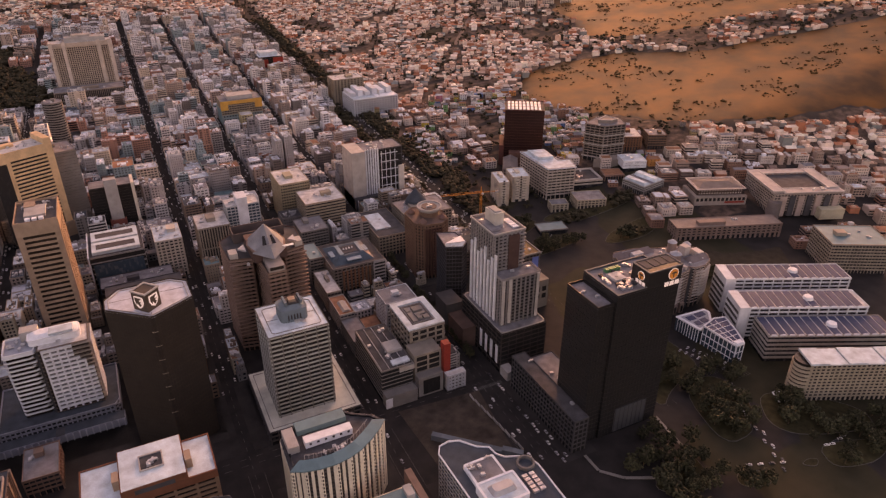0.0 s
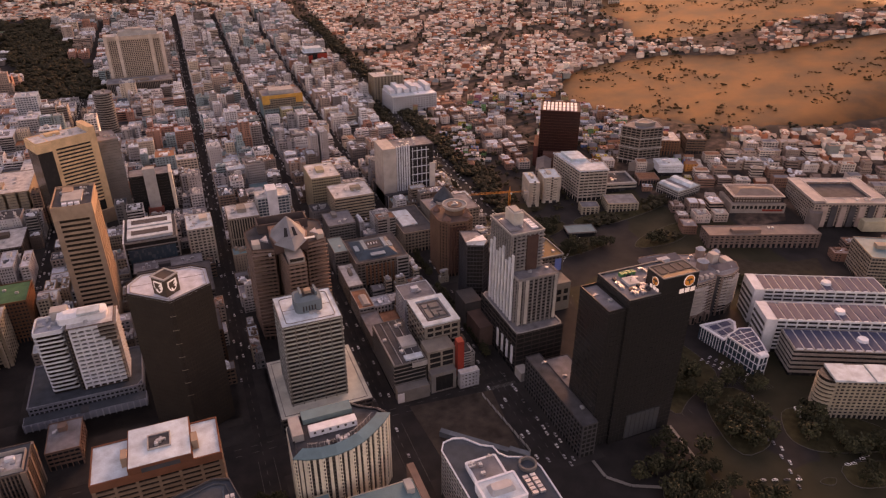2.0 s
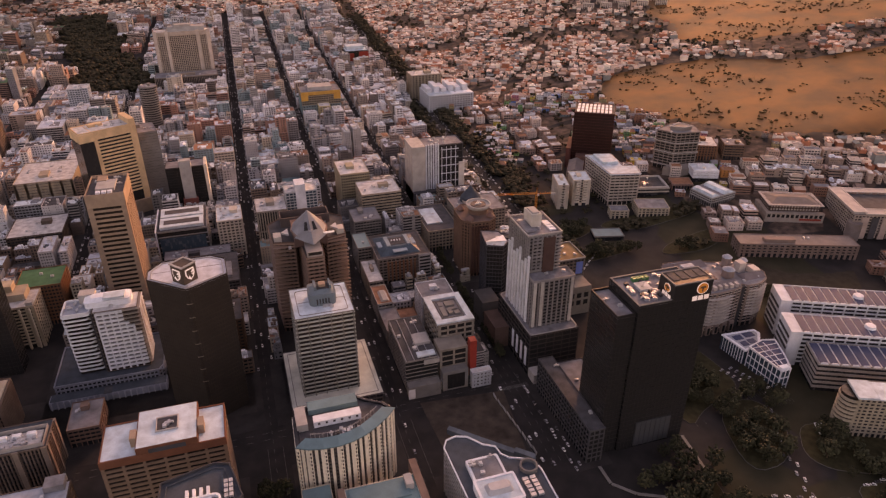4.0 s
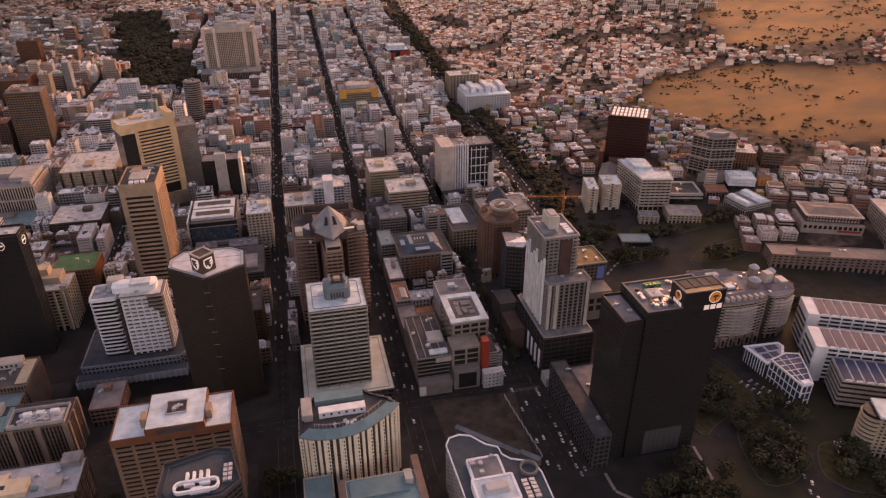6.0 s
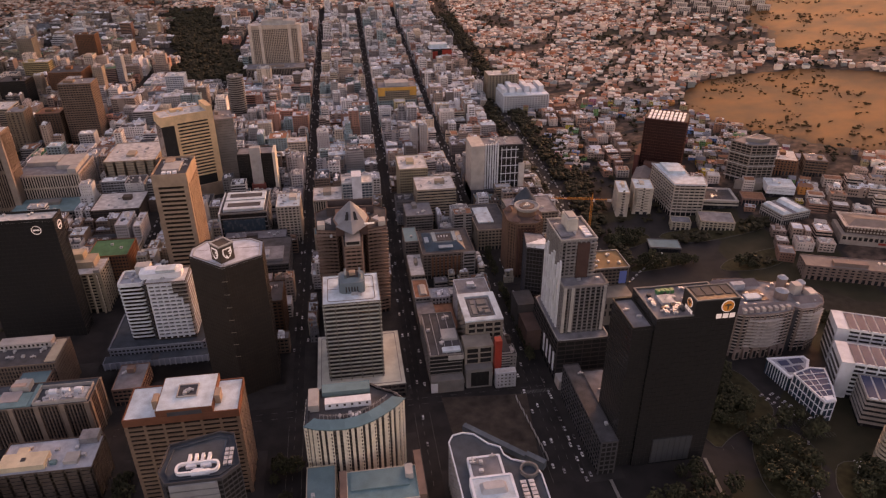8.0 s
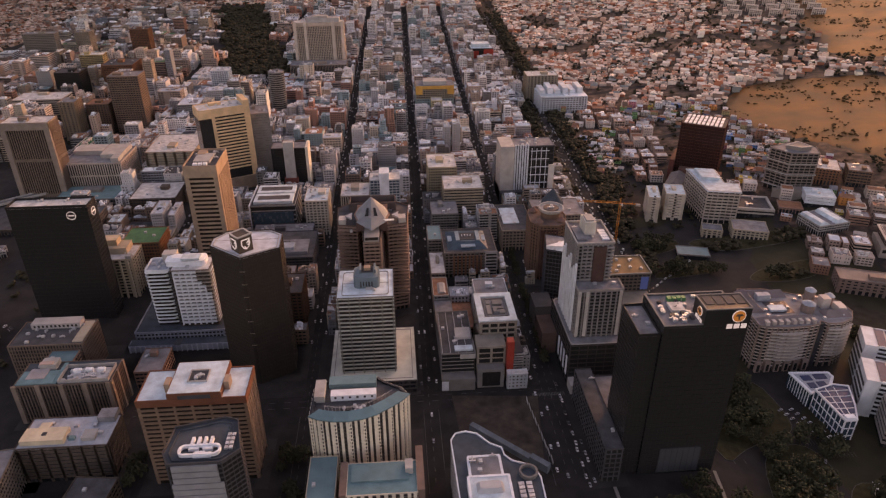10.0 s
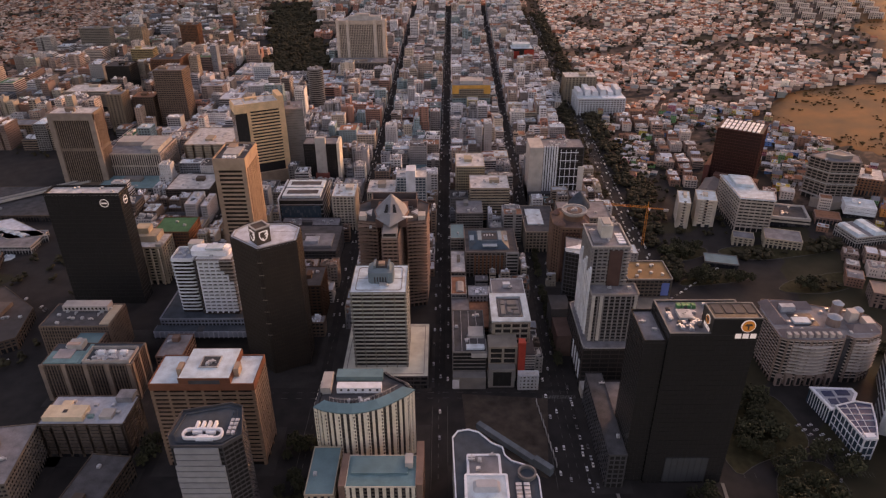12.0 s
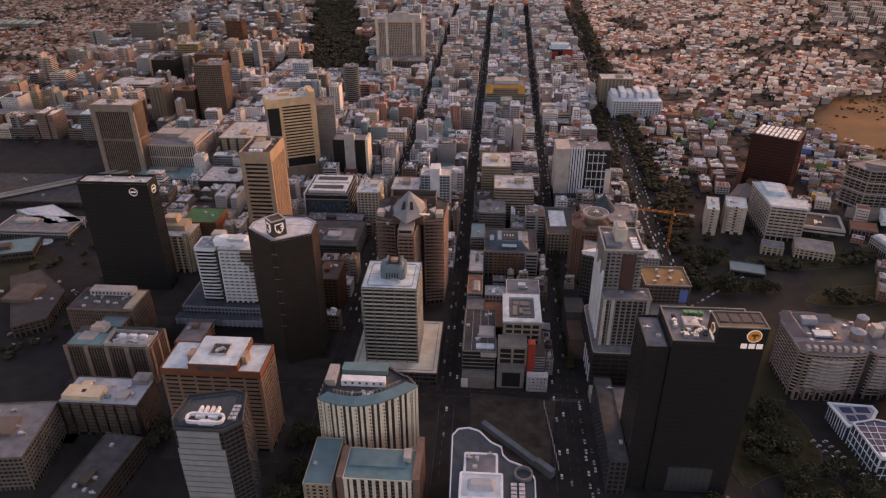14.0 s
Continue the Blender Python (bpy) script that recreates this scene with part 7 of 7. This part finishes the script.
def houses():
    kept = house_fields()
    kept.sort(key=lambda h: (h[0] - 480) ** 2 + (h[1] - 800) ** 2)
    near, rest = kept[:290], kept[290:]
    bank = {}
    rng = random.Random(3)
    paints = [wall_paint(*c) for c in ((0.66, 0.63, 0.6), (0.85, 0.82, 0.8), (0.75, 0.7, 0.66), (0.9, 0.88, 0.86), (0.5, 0.42, 0.35), (0.4, 0.2, 0.14), (0.5, 0.4, 0.22), (0.26, 0.32, 0.34), (0.46, 0.3, 0.27), (0.7, 0.68, 0.65), (0.36, 0.3, 0.27), (0.6, 0.54, 0.48), (0.12, 0.28, 0.6), (0.75, 0.55, 0.12), (0.7, 0.26, 0.32), (0.2, 0.45, 0.2), (0.75, 0.3, 0.1), (0.78, 0.78, 0.78))]
    tops = [ROOF_PALE, ROOF_RUST, ROOF_TILE, ROOF_GREY, wall_paint(0.6, 0.5, 0.45), wall_paint(0.7, 0.6, 0.55), ROOF_SILVER]
    for x, y, w, d, h, kind in near:
        k = (round(w / 4), round(d / 4), round(h / 3), int(kind * 4), rng.randrange(len(paints)), rng.randrange(len(tops)))
        if k not in bank:
            a, b = house_geo(k[0] * 4, k[1] * 4, max(1, k[2]) * 3, kind)
            win = Geo()
            for s in (-1, 1):
                for q in (-0.3, 0.0, 0.3):
                    for z in range(max(1, k[2])):
                        cx, cy = q * k[0] * 4, s * k[1] * 2
                        win.box(cx - 0.6, cx + 0.6, cy - 0.08, cy + 0.08, z * 3 + 0.9, z * 3 + 2.2)
            bank[k] = (a.mesh("house", paints[k[4]]), b.mesh("roof", tops[k[5]]), win.mesh("window_strip", GLASS))
        me, top, win = bank[k]
        ob = new("house", me)
        ob.matrix_basis = pose(x, y, ground_z(x, y), 0, 0, -25 + rng.uniform(-3, 3))
        put("roof", top, ob)
        put("window_strip", win, ob, kind="stuff")
        tagged(ob, "small painted terrace house on the slope", "house", "houses on the slope")
    big, old = Geo(), Geo()
    for x, y, w, d, h, kind in rest:
        a, b = house_geo(w, d, h, kind)
        t = radians(-25) + rng.choice((0, 0, 0, math.pi / 2)) + rng.uniform(-0.06, 0.06)
        c, s, z = math.cos(t), math.sin(t), ground_z(x, y)
        for g in (a, b):
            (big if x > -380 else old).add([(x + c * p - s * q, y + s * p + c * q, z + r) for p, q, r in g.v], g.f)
    tagged(new("distant_houses", big.mesh("distant_houses", HOUSE_PAINT)), "distant low houses in pale paint warmed with haze glow", "houses", kind="stuff")
    # Shared house palette dimmed here to match thinner haze on the far left.
    tagged(new("old_town_houses", old.mesh("old_town_houses", island_paint(0.62))), "distant houses with brown and grey roofs, paint dimmed for thinner haze", "houses", kind="stuff")


houses()


# ---- trees ----
def tree_meshes(seed):
    rng = random.Random(seed)
    trunk = Geo().prism(disc(0.32, 7), -0.5, 3.2, disc(0.2, 7))
    for k in range(4):
        t, s = k * 1.6 + rng.random(), rng.uniform(1.2, 2.2)
        x, y = s * math.cos(t), s * math.sin(t)
        trunk.prism([(0.14 * math.cos(b), 0.14 * math.sin(b)) for b in (0, 2.1, 4.2)], 2.6, 5.2,
                    [(x + 0.05 * math.cos(b), y + 0.05 * math.sin(b)) for b in (0, 2.1, 4.2)])
    bm = bmesh.new()
    for _ in range(64):
        t, r, z = rng.uniform(0, 6.3), 3.2 * math.sqrt(rng.random()), rng.uniform(3.0, 7.4)
        r *= 1.15 - 0.10 * abs(z - 4.6)
        m = Matrix.Translation((r * math.cos(t), r * math.sin(t), z)) @ Euler((rng.uniform(0, 6), rng.uniform(0, 6), 0)).to_matrix().to_4x4()
        m = m @ Matrix.Diagonal((rng.uniform(0.5, 1.0), rng.uniform(0.45, 0.9), rng.uniform(0.25, 0.55), 1))
        bmesh.ops.create_icosphere(bm, subdivisions=1, radius=1, matrix=m)
    for v in bm.verts:
        v.co += Vector((rng.uniform(-0.2, 0.2), rng.uniform(-0.2, 0.2), rng.uniform(-0.2, 0.2)))
    me = bpy.data.meshes.new("crown")
    bm.to_mesh(me)
    bm.free()
    me.materials.append(LEAF)
    return trunk.mesh("tree", BARK), me


TREES = [tree_meshes(k) for k in range(4)]


def tree_places():
    """Where single trees stand: x, y and size."""
    rng = random.Random(21)
    out = []
    for k in range(26):
        out.append((231 + rng.uniform(-1.5, 1.5), 425 + k * 9 + rng.uniform(-2, 2), rng.uniform(0.9, 1.3)))
    for cx, cy, rx, ry, n in ((378, 282, 26, 32, 34), (440, 244, 36, 28, 34), (402, 318, 34, 20, 14), (300, 236, 20, 14, 16), (437, 200, 26, 12, 12), (480, 205, 20, 24, 12), (345, 214, 14, 8, 5), (366, 338, 26, 24, 26), (370, 378, 24, 16, 12), (-84, 332, 8, 26, 9), (22, 300, 8, 40, 10)):
        for k in range(n):
            a, r = rng.uniform(0, 6.28), math.sqrt(rng.random())
            out.append((cx + rx * r * math.cos(a), cy + ry * r * math.sin(a), rng.uniform(1.0, 1.9)))
    for k in range(40):
        out.append((520 + k * 2.9, 448 - k * 1.32 + rng.uniform(-2, 2), rng.uniform(0.9, 1.2)))
    for cx, cy, rx, ry, n in ((392, 616, 22, 12, 26), (470, 610, 40, 10, 22), (545, 618, 26, 14, 24), (410, 560, 40, 9, 20), (520, 545, 30, 10, 14), (560, 560, 14, 12, 12), (392, 800, 16, 60, 60), (402, 910, 14, 60, 50), (408, 700, 24, 12, 16)):
        for k in range(n):
            a, r = rng.uniform(0, 6.28), math.sqrt(rng.random())
            out.append((cx + rx * r * math.cos(a), cy + ry * r * math.sin(a), rng.uniform(1.0, 1.9)))
    for k in range(22):
        out.append((rng.uniform(-95, 15), rng.uniform(350, 422), rng.uniform(0.8, 1.5)))
    for k in range(10):
        out.append((rng.uniform(8, 38), rng.uniform(262, 330), rng.uniform(1.0, 1.7)))
    for k in range(50):
        out.append((rng.uniform(-330, -235), rng.uniform(390, 640), rng.uniform(1.0, 1.7)))
    for k in range(25):
        out.append((rng.uniform(262, 330), rng.uniform(205, 282), rng.uniform(1.2, 2.0)))
    for k in range(180):
        y = rng.uniform(900, 1950)
        out.append((345 + (y - 900) * 0.012 + rng.choice((-20, -15, -2, 2, 16, 20)) + rng.uniform(-3, 3), y, rng.uniform(0.9, 1.5)))
    return [q for q in out if free(q[0] - 4, q[0] + 4, q[1] - 4, q[1] + 4, 0)]


def trees():
    rng = random.Random(8)
    places = tree_places()
    places.sort(key=lambda p: (p[0] - 230) ** 2 + (p[1] - 330) ** 2)
    for x, y, size in places[:290]:
        a, b = rng.choice(TREES)
        ob = new("tree", a)
        ob.matrix_basis = pose(x, y, ground_z(x, y), 0, 0, rng.uniform(0, 360)) @ Matrix.Scale(size, 4)
        put("crown", b, ob)
        tagged(ob, "dark leafy street tree", "tree", "street trees")
    far, scrub = Geo(), Geo()
    ico = bmesh.new()
    bmesh.ops.create_icosphere(ico, subdivisions=1, radius=1)
    base = [tuple(p.co) for p in ico.verts]
    faces = [tuple(p.index for p in q.verts) for q in ico.faces]
    ico.free()
    spots = [(x, y, 3.2 * size) for x, y, size in places[290:]]
    for k in range(900):
        y = rng.uniform(560, 1900)
        x = 350 + 0.012 * (y - 400) + rng.choice((-24, -18, 14, 20, 28)) + rng.uniform(-4, 4)
        if free(x - 3, x + 3, y - 3, y + 3, 0):
            spots.append((x, y, rng.uniform(3.4, 6.4)))
    for k in range(38000):
        x, y = rng.uniform(-420, -80), rng.uniform(1310, 2090)
        if k <= 3200 and (park(x, y) < 0.5 or not free(x - 2, x + 2, y - 2, y + 2, 0)):
            continue
        if k > 3200:
            x, y = rng.uniform(-2000, 2000), rng.uniform(650, 3000)
            if hill(x, y) > 0.4:
                if noise.noise((x * 0.011, y * 0.011, 2)) < -0.1 + 0.34 * rng.random():
                    continue
            elif x + y > 4000 or x < -1400 or y > 2750 or not (x > 360 or (x < -290 and y > 900) or y > 2045 or x < -765) or rng.random() < 0.3 or not free(x - 4, x + 4, y - 4, y + 4, 0):
                continue
        spots.append((x, y, rng.uniform(4.6, 9.0) if k <= 3200 else rng.uniform(2.4, 5.2)))
    for x, y, r in spots:
        z, bush = ground_z(x, y), hill(x, y) > 0.4
        for c in range(3 if bush else 5):
            px, py, pz, s = x + rng.uniform(-r, r) * 0.75, y + rng.uniform(-r, r) * 0.75, z + r * rng.uniform(0.4, 1.4), r * rng.uniform(0.35, 0.7)
            if bush:
                px, py = x + rng.uniform(-r, r) * 1.6, y + rng.uniform(-r, r) * 1.6
                pz, s = ground_z(px, py) + 0.2, s * rng.uniform(0.5, 1.3)
            (scrub if bush else far).add([(px + a * s * rng.uniform(0.7, 1.3), py + b * s * rng.uniform(0.7, 1.3), pz + g * s * rng.uniform(0.5, 0.9)) for a, b, g in base], faces)
    tagged(new("hill_scrub", scrub.mesh("hill_scrub", LEAF_DRY)), "dry scrub bushes on the hillside", "bushes", kind="stuff")
    tagged(new("far_trees", far.mesh("far_trees", LEAF_FAR)), "distant trees and scrub between houses", "trees", kind="stuff")


trees()


# ---- cars ----
def car_meshes(paint):
    body = Geo().prism(rounded(-2.1, 2.1, -0.88, 0.88, 0.3, 2), 0.3, 0.85, rounded(-2.05, 2.0, -0.82, 0.82, 0.3, 2))
    cabin = Geo().prism([(-1.5, -0.78), (1.0, -0.78), (1.0, 0.78), (-1.5, 0.78)], 0.85, 1.42, [(-1.1, -0.62), (0.5, -0.62), (0.5, 0.62), (-1.1, 0.62)])
    roof = Geo().box(-1.1, 0.5, -0.62, 0.62, 1.42, 1.48)
    return body.mesh("car", paint), cabin.mesh("cabin_glass", GLASS_BLACK), roof.mesh("cabin_roof", paint)


WHEEL = Geo().prism(disc(0.32, 10), -0.1, 0.1).mesh("wheel", DARK_METAL)
LAMP = Geo().box(2.06, 2.14, -0.7, -0.35, 0.55, 0.72).box(2.06, 2.14, 0.35, 0.7, 0.55, 0.72).mesh("headlight", SIGN_WHITE)
CARS = [(car_meshes(material("car_paint", c, 0.3, 0.08, 2, 0.3, spec=0.6)), w) for c, w in
        (((0.75, 0.75, 0.75), "white"), ((0.42, 0.43, 0.45), "silver"), ((0.06, 0.06, 0.07), "dark grey"), ((0.75, 0.75, 0.75), "white"), ((0.28, 0.28, 0.3), "grey"))]


def car(x, y, yaw, rng):
    (body, glass, top), word = rng.choice(CARS)
    ob = new("car", body)
    ob.matrix_basis = pose(x, y, ground_z(x, y) + 0.02, 0, 0, yaw)
    put("cabin_glass", glass, ob)
    put("cabin_roof", top, ob)
    put("headlight", LAMP, ob)
    for wx in (-1.3, 1.3):
        for wy in (-0.82, 0.82):
            put("wheel", WHEEL, ob, pose(wx, wy, 0.32, 90, 0, 0))
    tagged(ob, f"small {word} car on the asphalt road", "car", "cars on the roads")


def cars():
    rng = random.Random(31)
    lanes = [(215, 300, 420, 90, 5), (221, 290, 430, 90, 4), (234, 285, 400, -90, 11), (239, 290, 340, -90, 4), (128, 310, 720, 90, 9),
             (31, 480, 700, -90, 6), (226, 430, 760, 90, 12)]
    for x, y0, y1, yaw, n in lanes:
        for k in range(n):
            car(x + rng.uniform(-0.6, 0.6), y0 + (y1 - y0) * (k + rng.uniform(0.1, 0.8)) / n, yaw, rng)
    for x, y0, y1, yaw, n in ((122, 400, 900, 90, 20), (134.5, 400, 900, -90, 20), (212, 440, 760, 90, 14), (240, 500, 740, -90, 10), (24, 470, 800, 90, 12), (36, 480, 800, -90, 12)):
        for k in range(n):
            y = y0 + (y1 - y0) * (k + rng.uniform(0, 0.6)) / n
            car(x + 0.012 * max(0, y - 400), y, yaw, rng)
    for k in range(16):
        car(405 + (k % 8) * 2.2 + (k // 8) * 9, 352 - (k % 8) * 5.2, 20 + rng.uniform(-6, 6), rng)
    for k in range(9):
        car(371 + 2.6 * k + (k % 2) * 4, 212 + 6.5 * k, 65 + rng.uniform(-5, 5), rng)
    for k in range(8):
        car(410 - 3.5 * k, 296 - 5.5 * k + rng.uniform(-2, 2), 58, rng)
    for k in range(5):
        car(420 + 5 * k, 215 + rng.uniform(-2, 2) + 0.4 * k, -20, rng)
    for k in range(4):
        car(352 + 8 * k, 226 - 3 * k, -18, rng)
    for k in range(14):
        car(352 + k * 6.5, 522 + k * 5.6 + rng.uniform(-1, 1), 40, rng)
    for k in range(10):
        car(rng.uniform(-300, -240), rng.uniform(380, 520), rng.choice((70, -110)), rng)


cars()


def far_cars():
    """Small parked and moving cars along the streets farther inland."""
    rng, g = random.Random(77), {0: Geo(), 1: Geo(), 2: Geo()}
    glass = Geo()
    for x, y0, y1 in ((30, 800, 1900), (128, 900, 1950), (225, 760, 1950), (350, 560, 1900), (-146, 600, 1500)):
        for off in (-6.2, -2.6, 2.6, 6.2):
            y = y0 + rng.uniform(0, 20)
            while y < y1:
                cx, z = x + 0.012 * (y - 400) + off + rng.uniform(-0.3, 0.3), ground_z(x, y)
                k = rng.choice((0, 0, 1, 2))
                g[k].prism(rounded(cx - 0.88, cx + 0.88, y - 2.1, y + 2.1, 0.3, 1), z + 0.3, z + 0.9).box(cx - 0.6, cx + 0.6, y - 1.1, y + 0.6, z + 1.45, z + 1.52)
                glass.prism(quad(cx - 0.78, cx + 0.78, y - 1.5, y + 1), z + 0.9, z + 1.45, quad(cx - 0.62, cx + 0.62, y - 1.1, y + 0.6))
                y += rng.uniform(6, 16) if abs(off) > 4 else rng.uniform(14, 60)
    pieces = [(g[0], CARS[0][0][0].materials[0]), (g[1], CARS[1][0][0].materials[0]), (g[2], CARS[2][0][0].materials[0]), (glass, GLASS_BLACK)]
    tagged(new("distant_cars", joined_mesh("distant_cars", pieces)), "small parked cars along the distant streets", "cars", kind="stuff")


far_cars()


# ---- planted verges and the plaza edge ----
VERGES = [[(367, 310), (350, 247), (386, 248), (415, 287), (404, 318)], [(420, 280), (399, 250), (411, 229), (471, 209), (482, 230), (451, 267)],
          [(286, 250), (274, 236), (308, 220), (320, 232), (323, 256)], [(386, 210), (395, 203), (403, 208), (396, 212)], [(404, 196), (440, 186), (474, 198), (414, 220)],
          [(330, 214), (352, 205), (362, 216), (338, 226)], [(368, 602), (398, 600), (428, 618), (424, 634), (388, 636)], [(432, 618), (470, 600), (560, 606), (580, 626), (520, 634), (450, 632)], [(372, 548), (450, 560), (452, 576), (380, 566)], [(466, 540), (520, 532), (566, 552), (560, 572), (490, 562)], [(334, 296), (362, 316), (404, 326), (408, 352), (402, 392), (340, 398)]]
TURF = material("dark_verge_turf", (0.045, 0.040, 0.02), 0.9, 0.5, 5, 0.4)
KERB = material("concrete_kerb", (0.10, 0.095, 0.09), 0.85, 0.3, 2, 0.2)


def ease(poly, rounds=2):
    """Cuts the corners of a polygon until it is smooth."""
    for _ in range(rounds):
        poly = [(a[0] * s + b[0] * (1 - s), a[1] * s + b[1] * (1 - s)) for a, b in zip(poly, poly[1:] + poly[:1]) for s in (0.78, 0.22)]
    return poly


def on_slope(geo):
    """The same shape laid on the land."""
    geo.v = [(x, y, z + ground_z(x, y)) for x, y, z in geo.v]
    return geo


def verges():
    rng = random.Random(12)
    for poly in VERGES:
        area = sum(a[0] * b[1] - a[1] * b[0] for a, b in zip(poly, poly[1:] + poly[:1]))
        edge = ease(poly if area > 0 else poly[::-1])
        bed = new("verge", on_slope(Geo().prism(offset(edge, -0.4), -0.6, 0.35)).mesh("verge", TURF))
        part("kerb", on_slope(Geo().ring(offset(edge, -0.4), edge, -0.6, 0.4)), KERB, bed)
        tagged(bed, "dark planted road verge inside a concrete kerb", "verge", kind="structure")
    edge = [(325, 295), (321, 262), (313, 250), (302, 246), (289, 245), (264, 257), (252, 270), (252, 286)]
    g = Geo()
    for a, b in zip(edge, edge[1:]):
        w = Vector((b[1] - a[1], a[0] - b[0])).normalized() * -2.2
        g.prism([a, b, (b[0] + w.x, b[1] + w.y), (a[0] + w.x, a[1] + w.y)], 0.0, 0.5)
    tagged(new("plaza_edge", g.mesh("plaza_edge", wall_paint(0.3, 0.28, 0.26))), "pale curved stone plaza edge", "plaza", kind="structure")


verges()


def near_pads():
    """Kerbed pavement under the buildings beside the water-side streets."""
    for x0, x1, y0, y1 in ((40, 121, 250, 354), (44, 121, 393.5, 476), (-78, 10, 303, 352), (-40, 18, 238, 290), (-166, -88, 312, 358), (-194, -108, 376, 480), (-128, -42, 446, 540),
                           (-48, 20, 416, 480), (134, 200, 200, 312), (236, 262, 286, 384), (-222, -150, 255, 330), (-124, -84, 236, 310)):
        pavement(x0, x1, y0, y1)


near_pads()


# ---- the empty plot and its hoarding ----
def plot():
    g = Geo().prism([(150, 322), (205, 300), (216, 384), (146, 390)], 0.02, 0.12)
    tagged(new("bare_plot", g.mesh("bare_plot", material("bare_earth", (0.07, 0.055, 0.045), 0.95, 0.5, 9, 0.5))), "bare dark earth plot behind a hoarding", "ground", kind="structure")
    wall = new("hoarding")
    wall.matrix_basis = pose(0, 0, 0)
    for k in range(9):
        a, b = (156 + k * 5.6, 350 - k * 5.4), (156 + (k + 1) * 5.6, 350 - (k + 1) * 5.4)
        part("panel", Geo().prism([a, (a[0] + 3, a[1] + 3.4), (b[0] + 3, b[1] + 3.4), b][::-1], 0, 5 + (k > 6) * 2), wall_paint(0.17, 0.21, 0.24), wall)
    for k in range(9):
        part("panel", Geo().box(212.4 - k * 0.8, 212.8 - k * 0.8, 310 + k * 8, 317.6 + k * 8, 0, 2.4), PALE, wall)
    tagged(wall, "blue-grey site hoarding along a bare plot", "hoarding")


plot()


# ---- road lines ----
def road_lines():
    g = Geo()

    def dash(x, y, w, d):
        z = max(ground_z(x + i, y + j) for i in (0, w) for j in (0, d)) + 0.03
        g.box(x, x + w, y, y + d, z - 0.02, z)

    for x in (29, 127, 221, 227, 233, 344, 352):
        y = 300.0
        while y < 1500:
            dash(x + 0.012 * max(0, y - 400), y, 0.3, 4)
            y += 10
    for x, y, w in ((212, 384, 28),):
        for k in range(int(w / 1.3)):
            dash(x + k * 1.3, y, 0.6, 4)
    for y in (385, 392):
        for k in range(34):
            dash(-170 + k * 12, y, 5, 0.3)
    for x in (24.5, 35.5, 122, 134, 210.5, 242):
        dash(x, 290, 0.25, 85)
    for k in range(30):
        dash(402 + (k % 15) * 2.4, 300 + (k // 15) * 14, 0.25, 5)
    tagged(new("road_line", g.mesh("road_line", material("worn_line_paint", (0.11, 0.11, 0.105), 0.8, 0.5, 3, 0.3))), "worn white road lines", "road lines", kind="stuff")


road_lines()
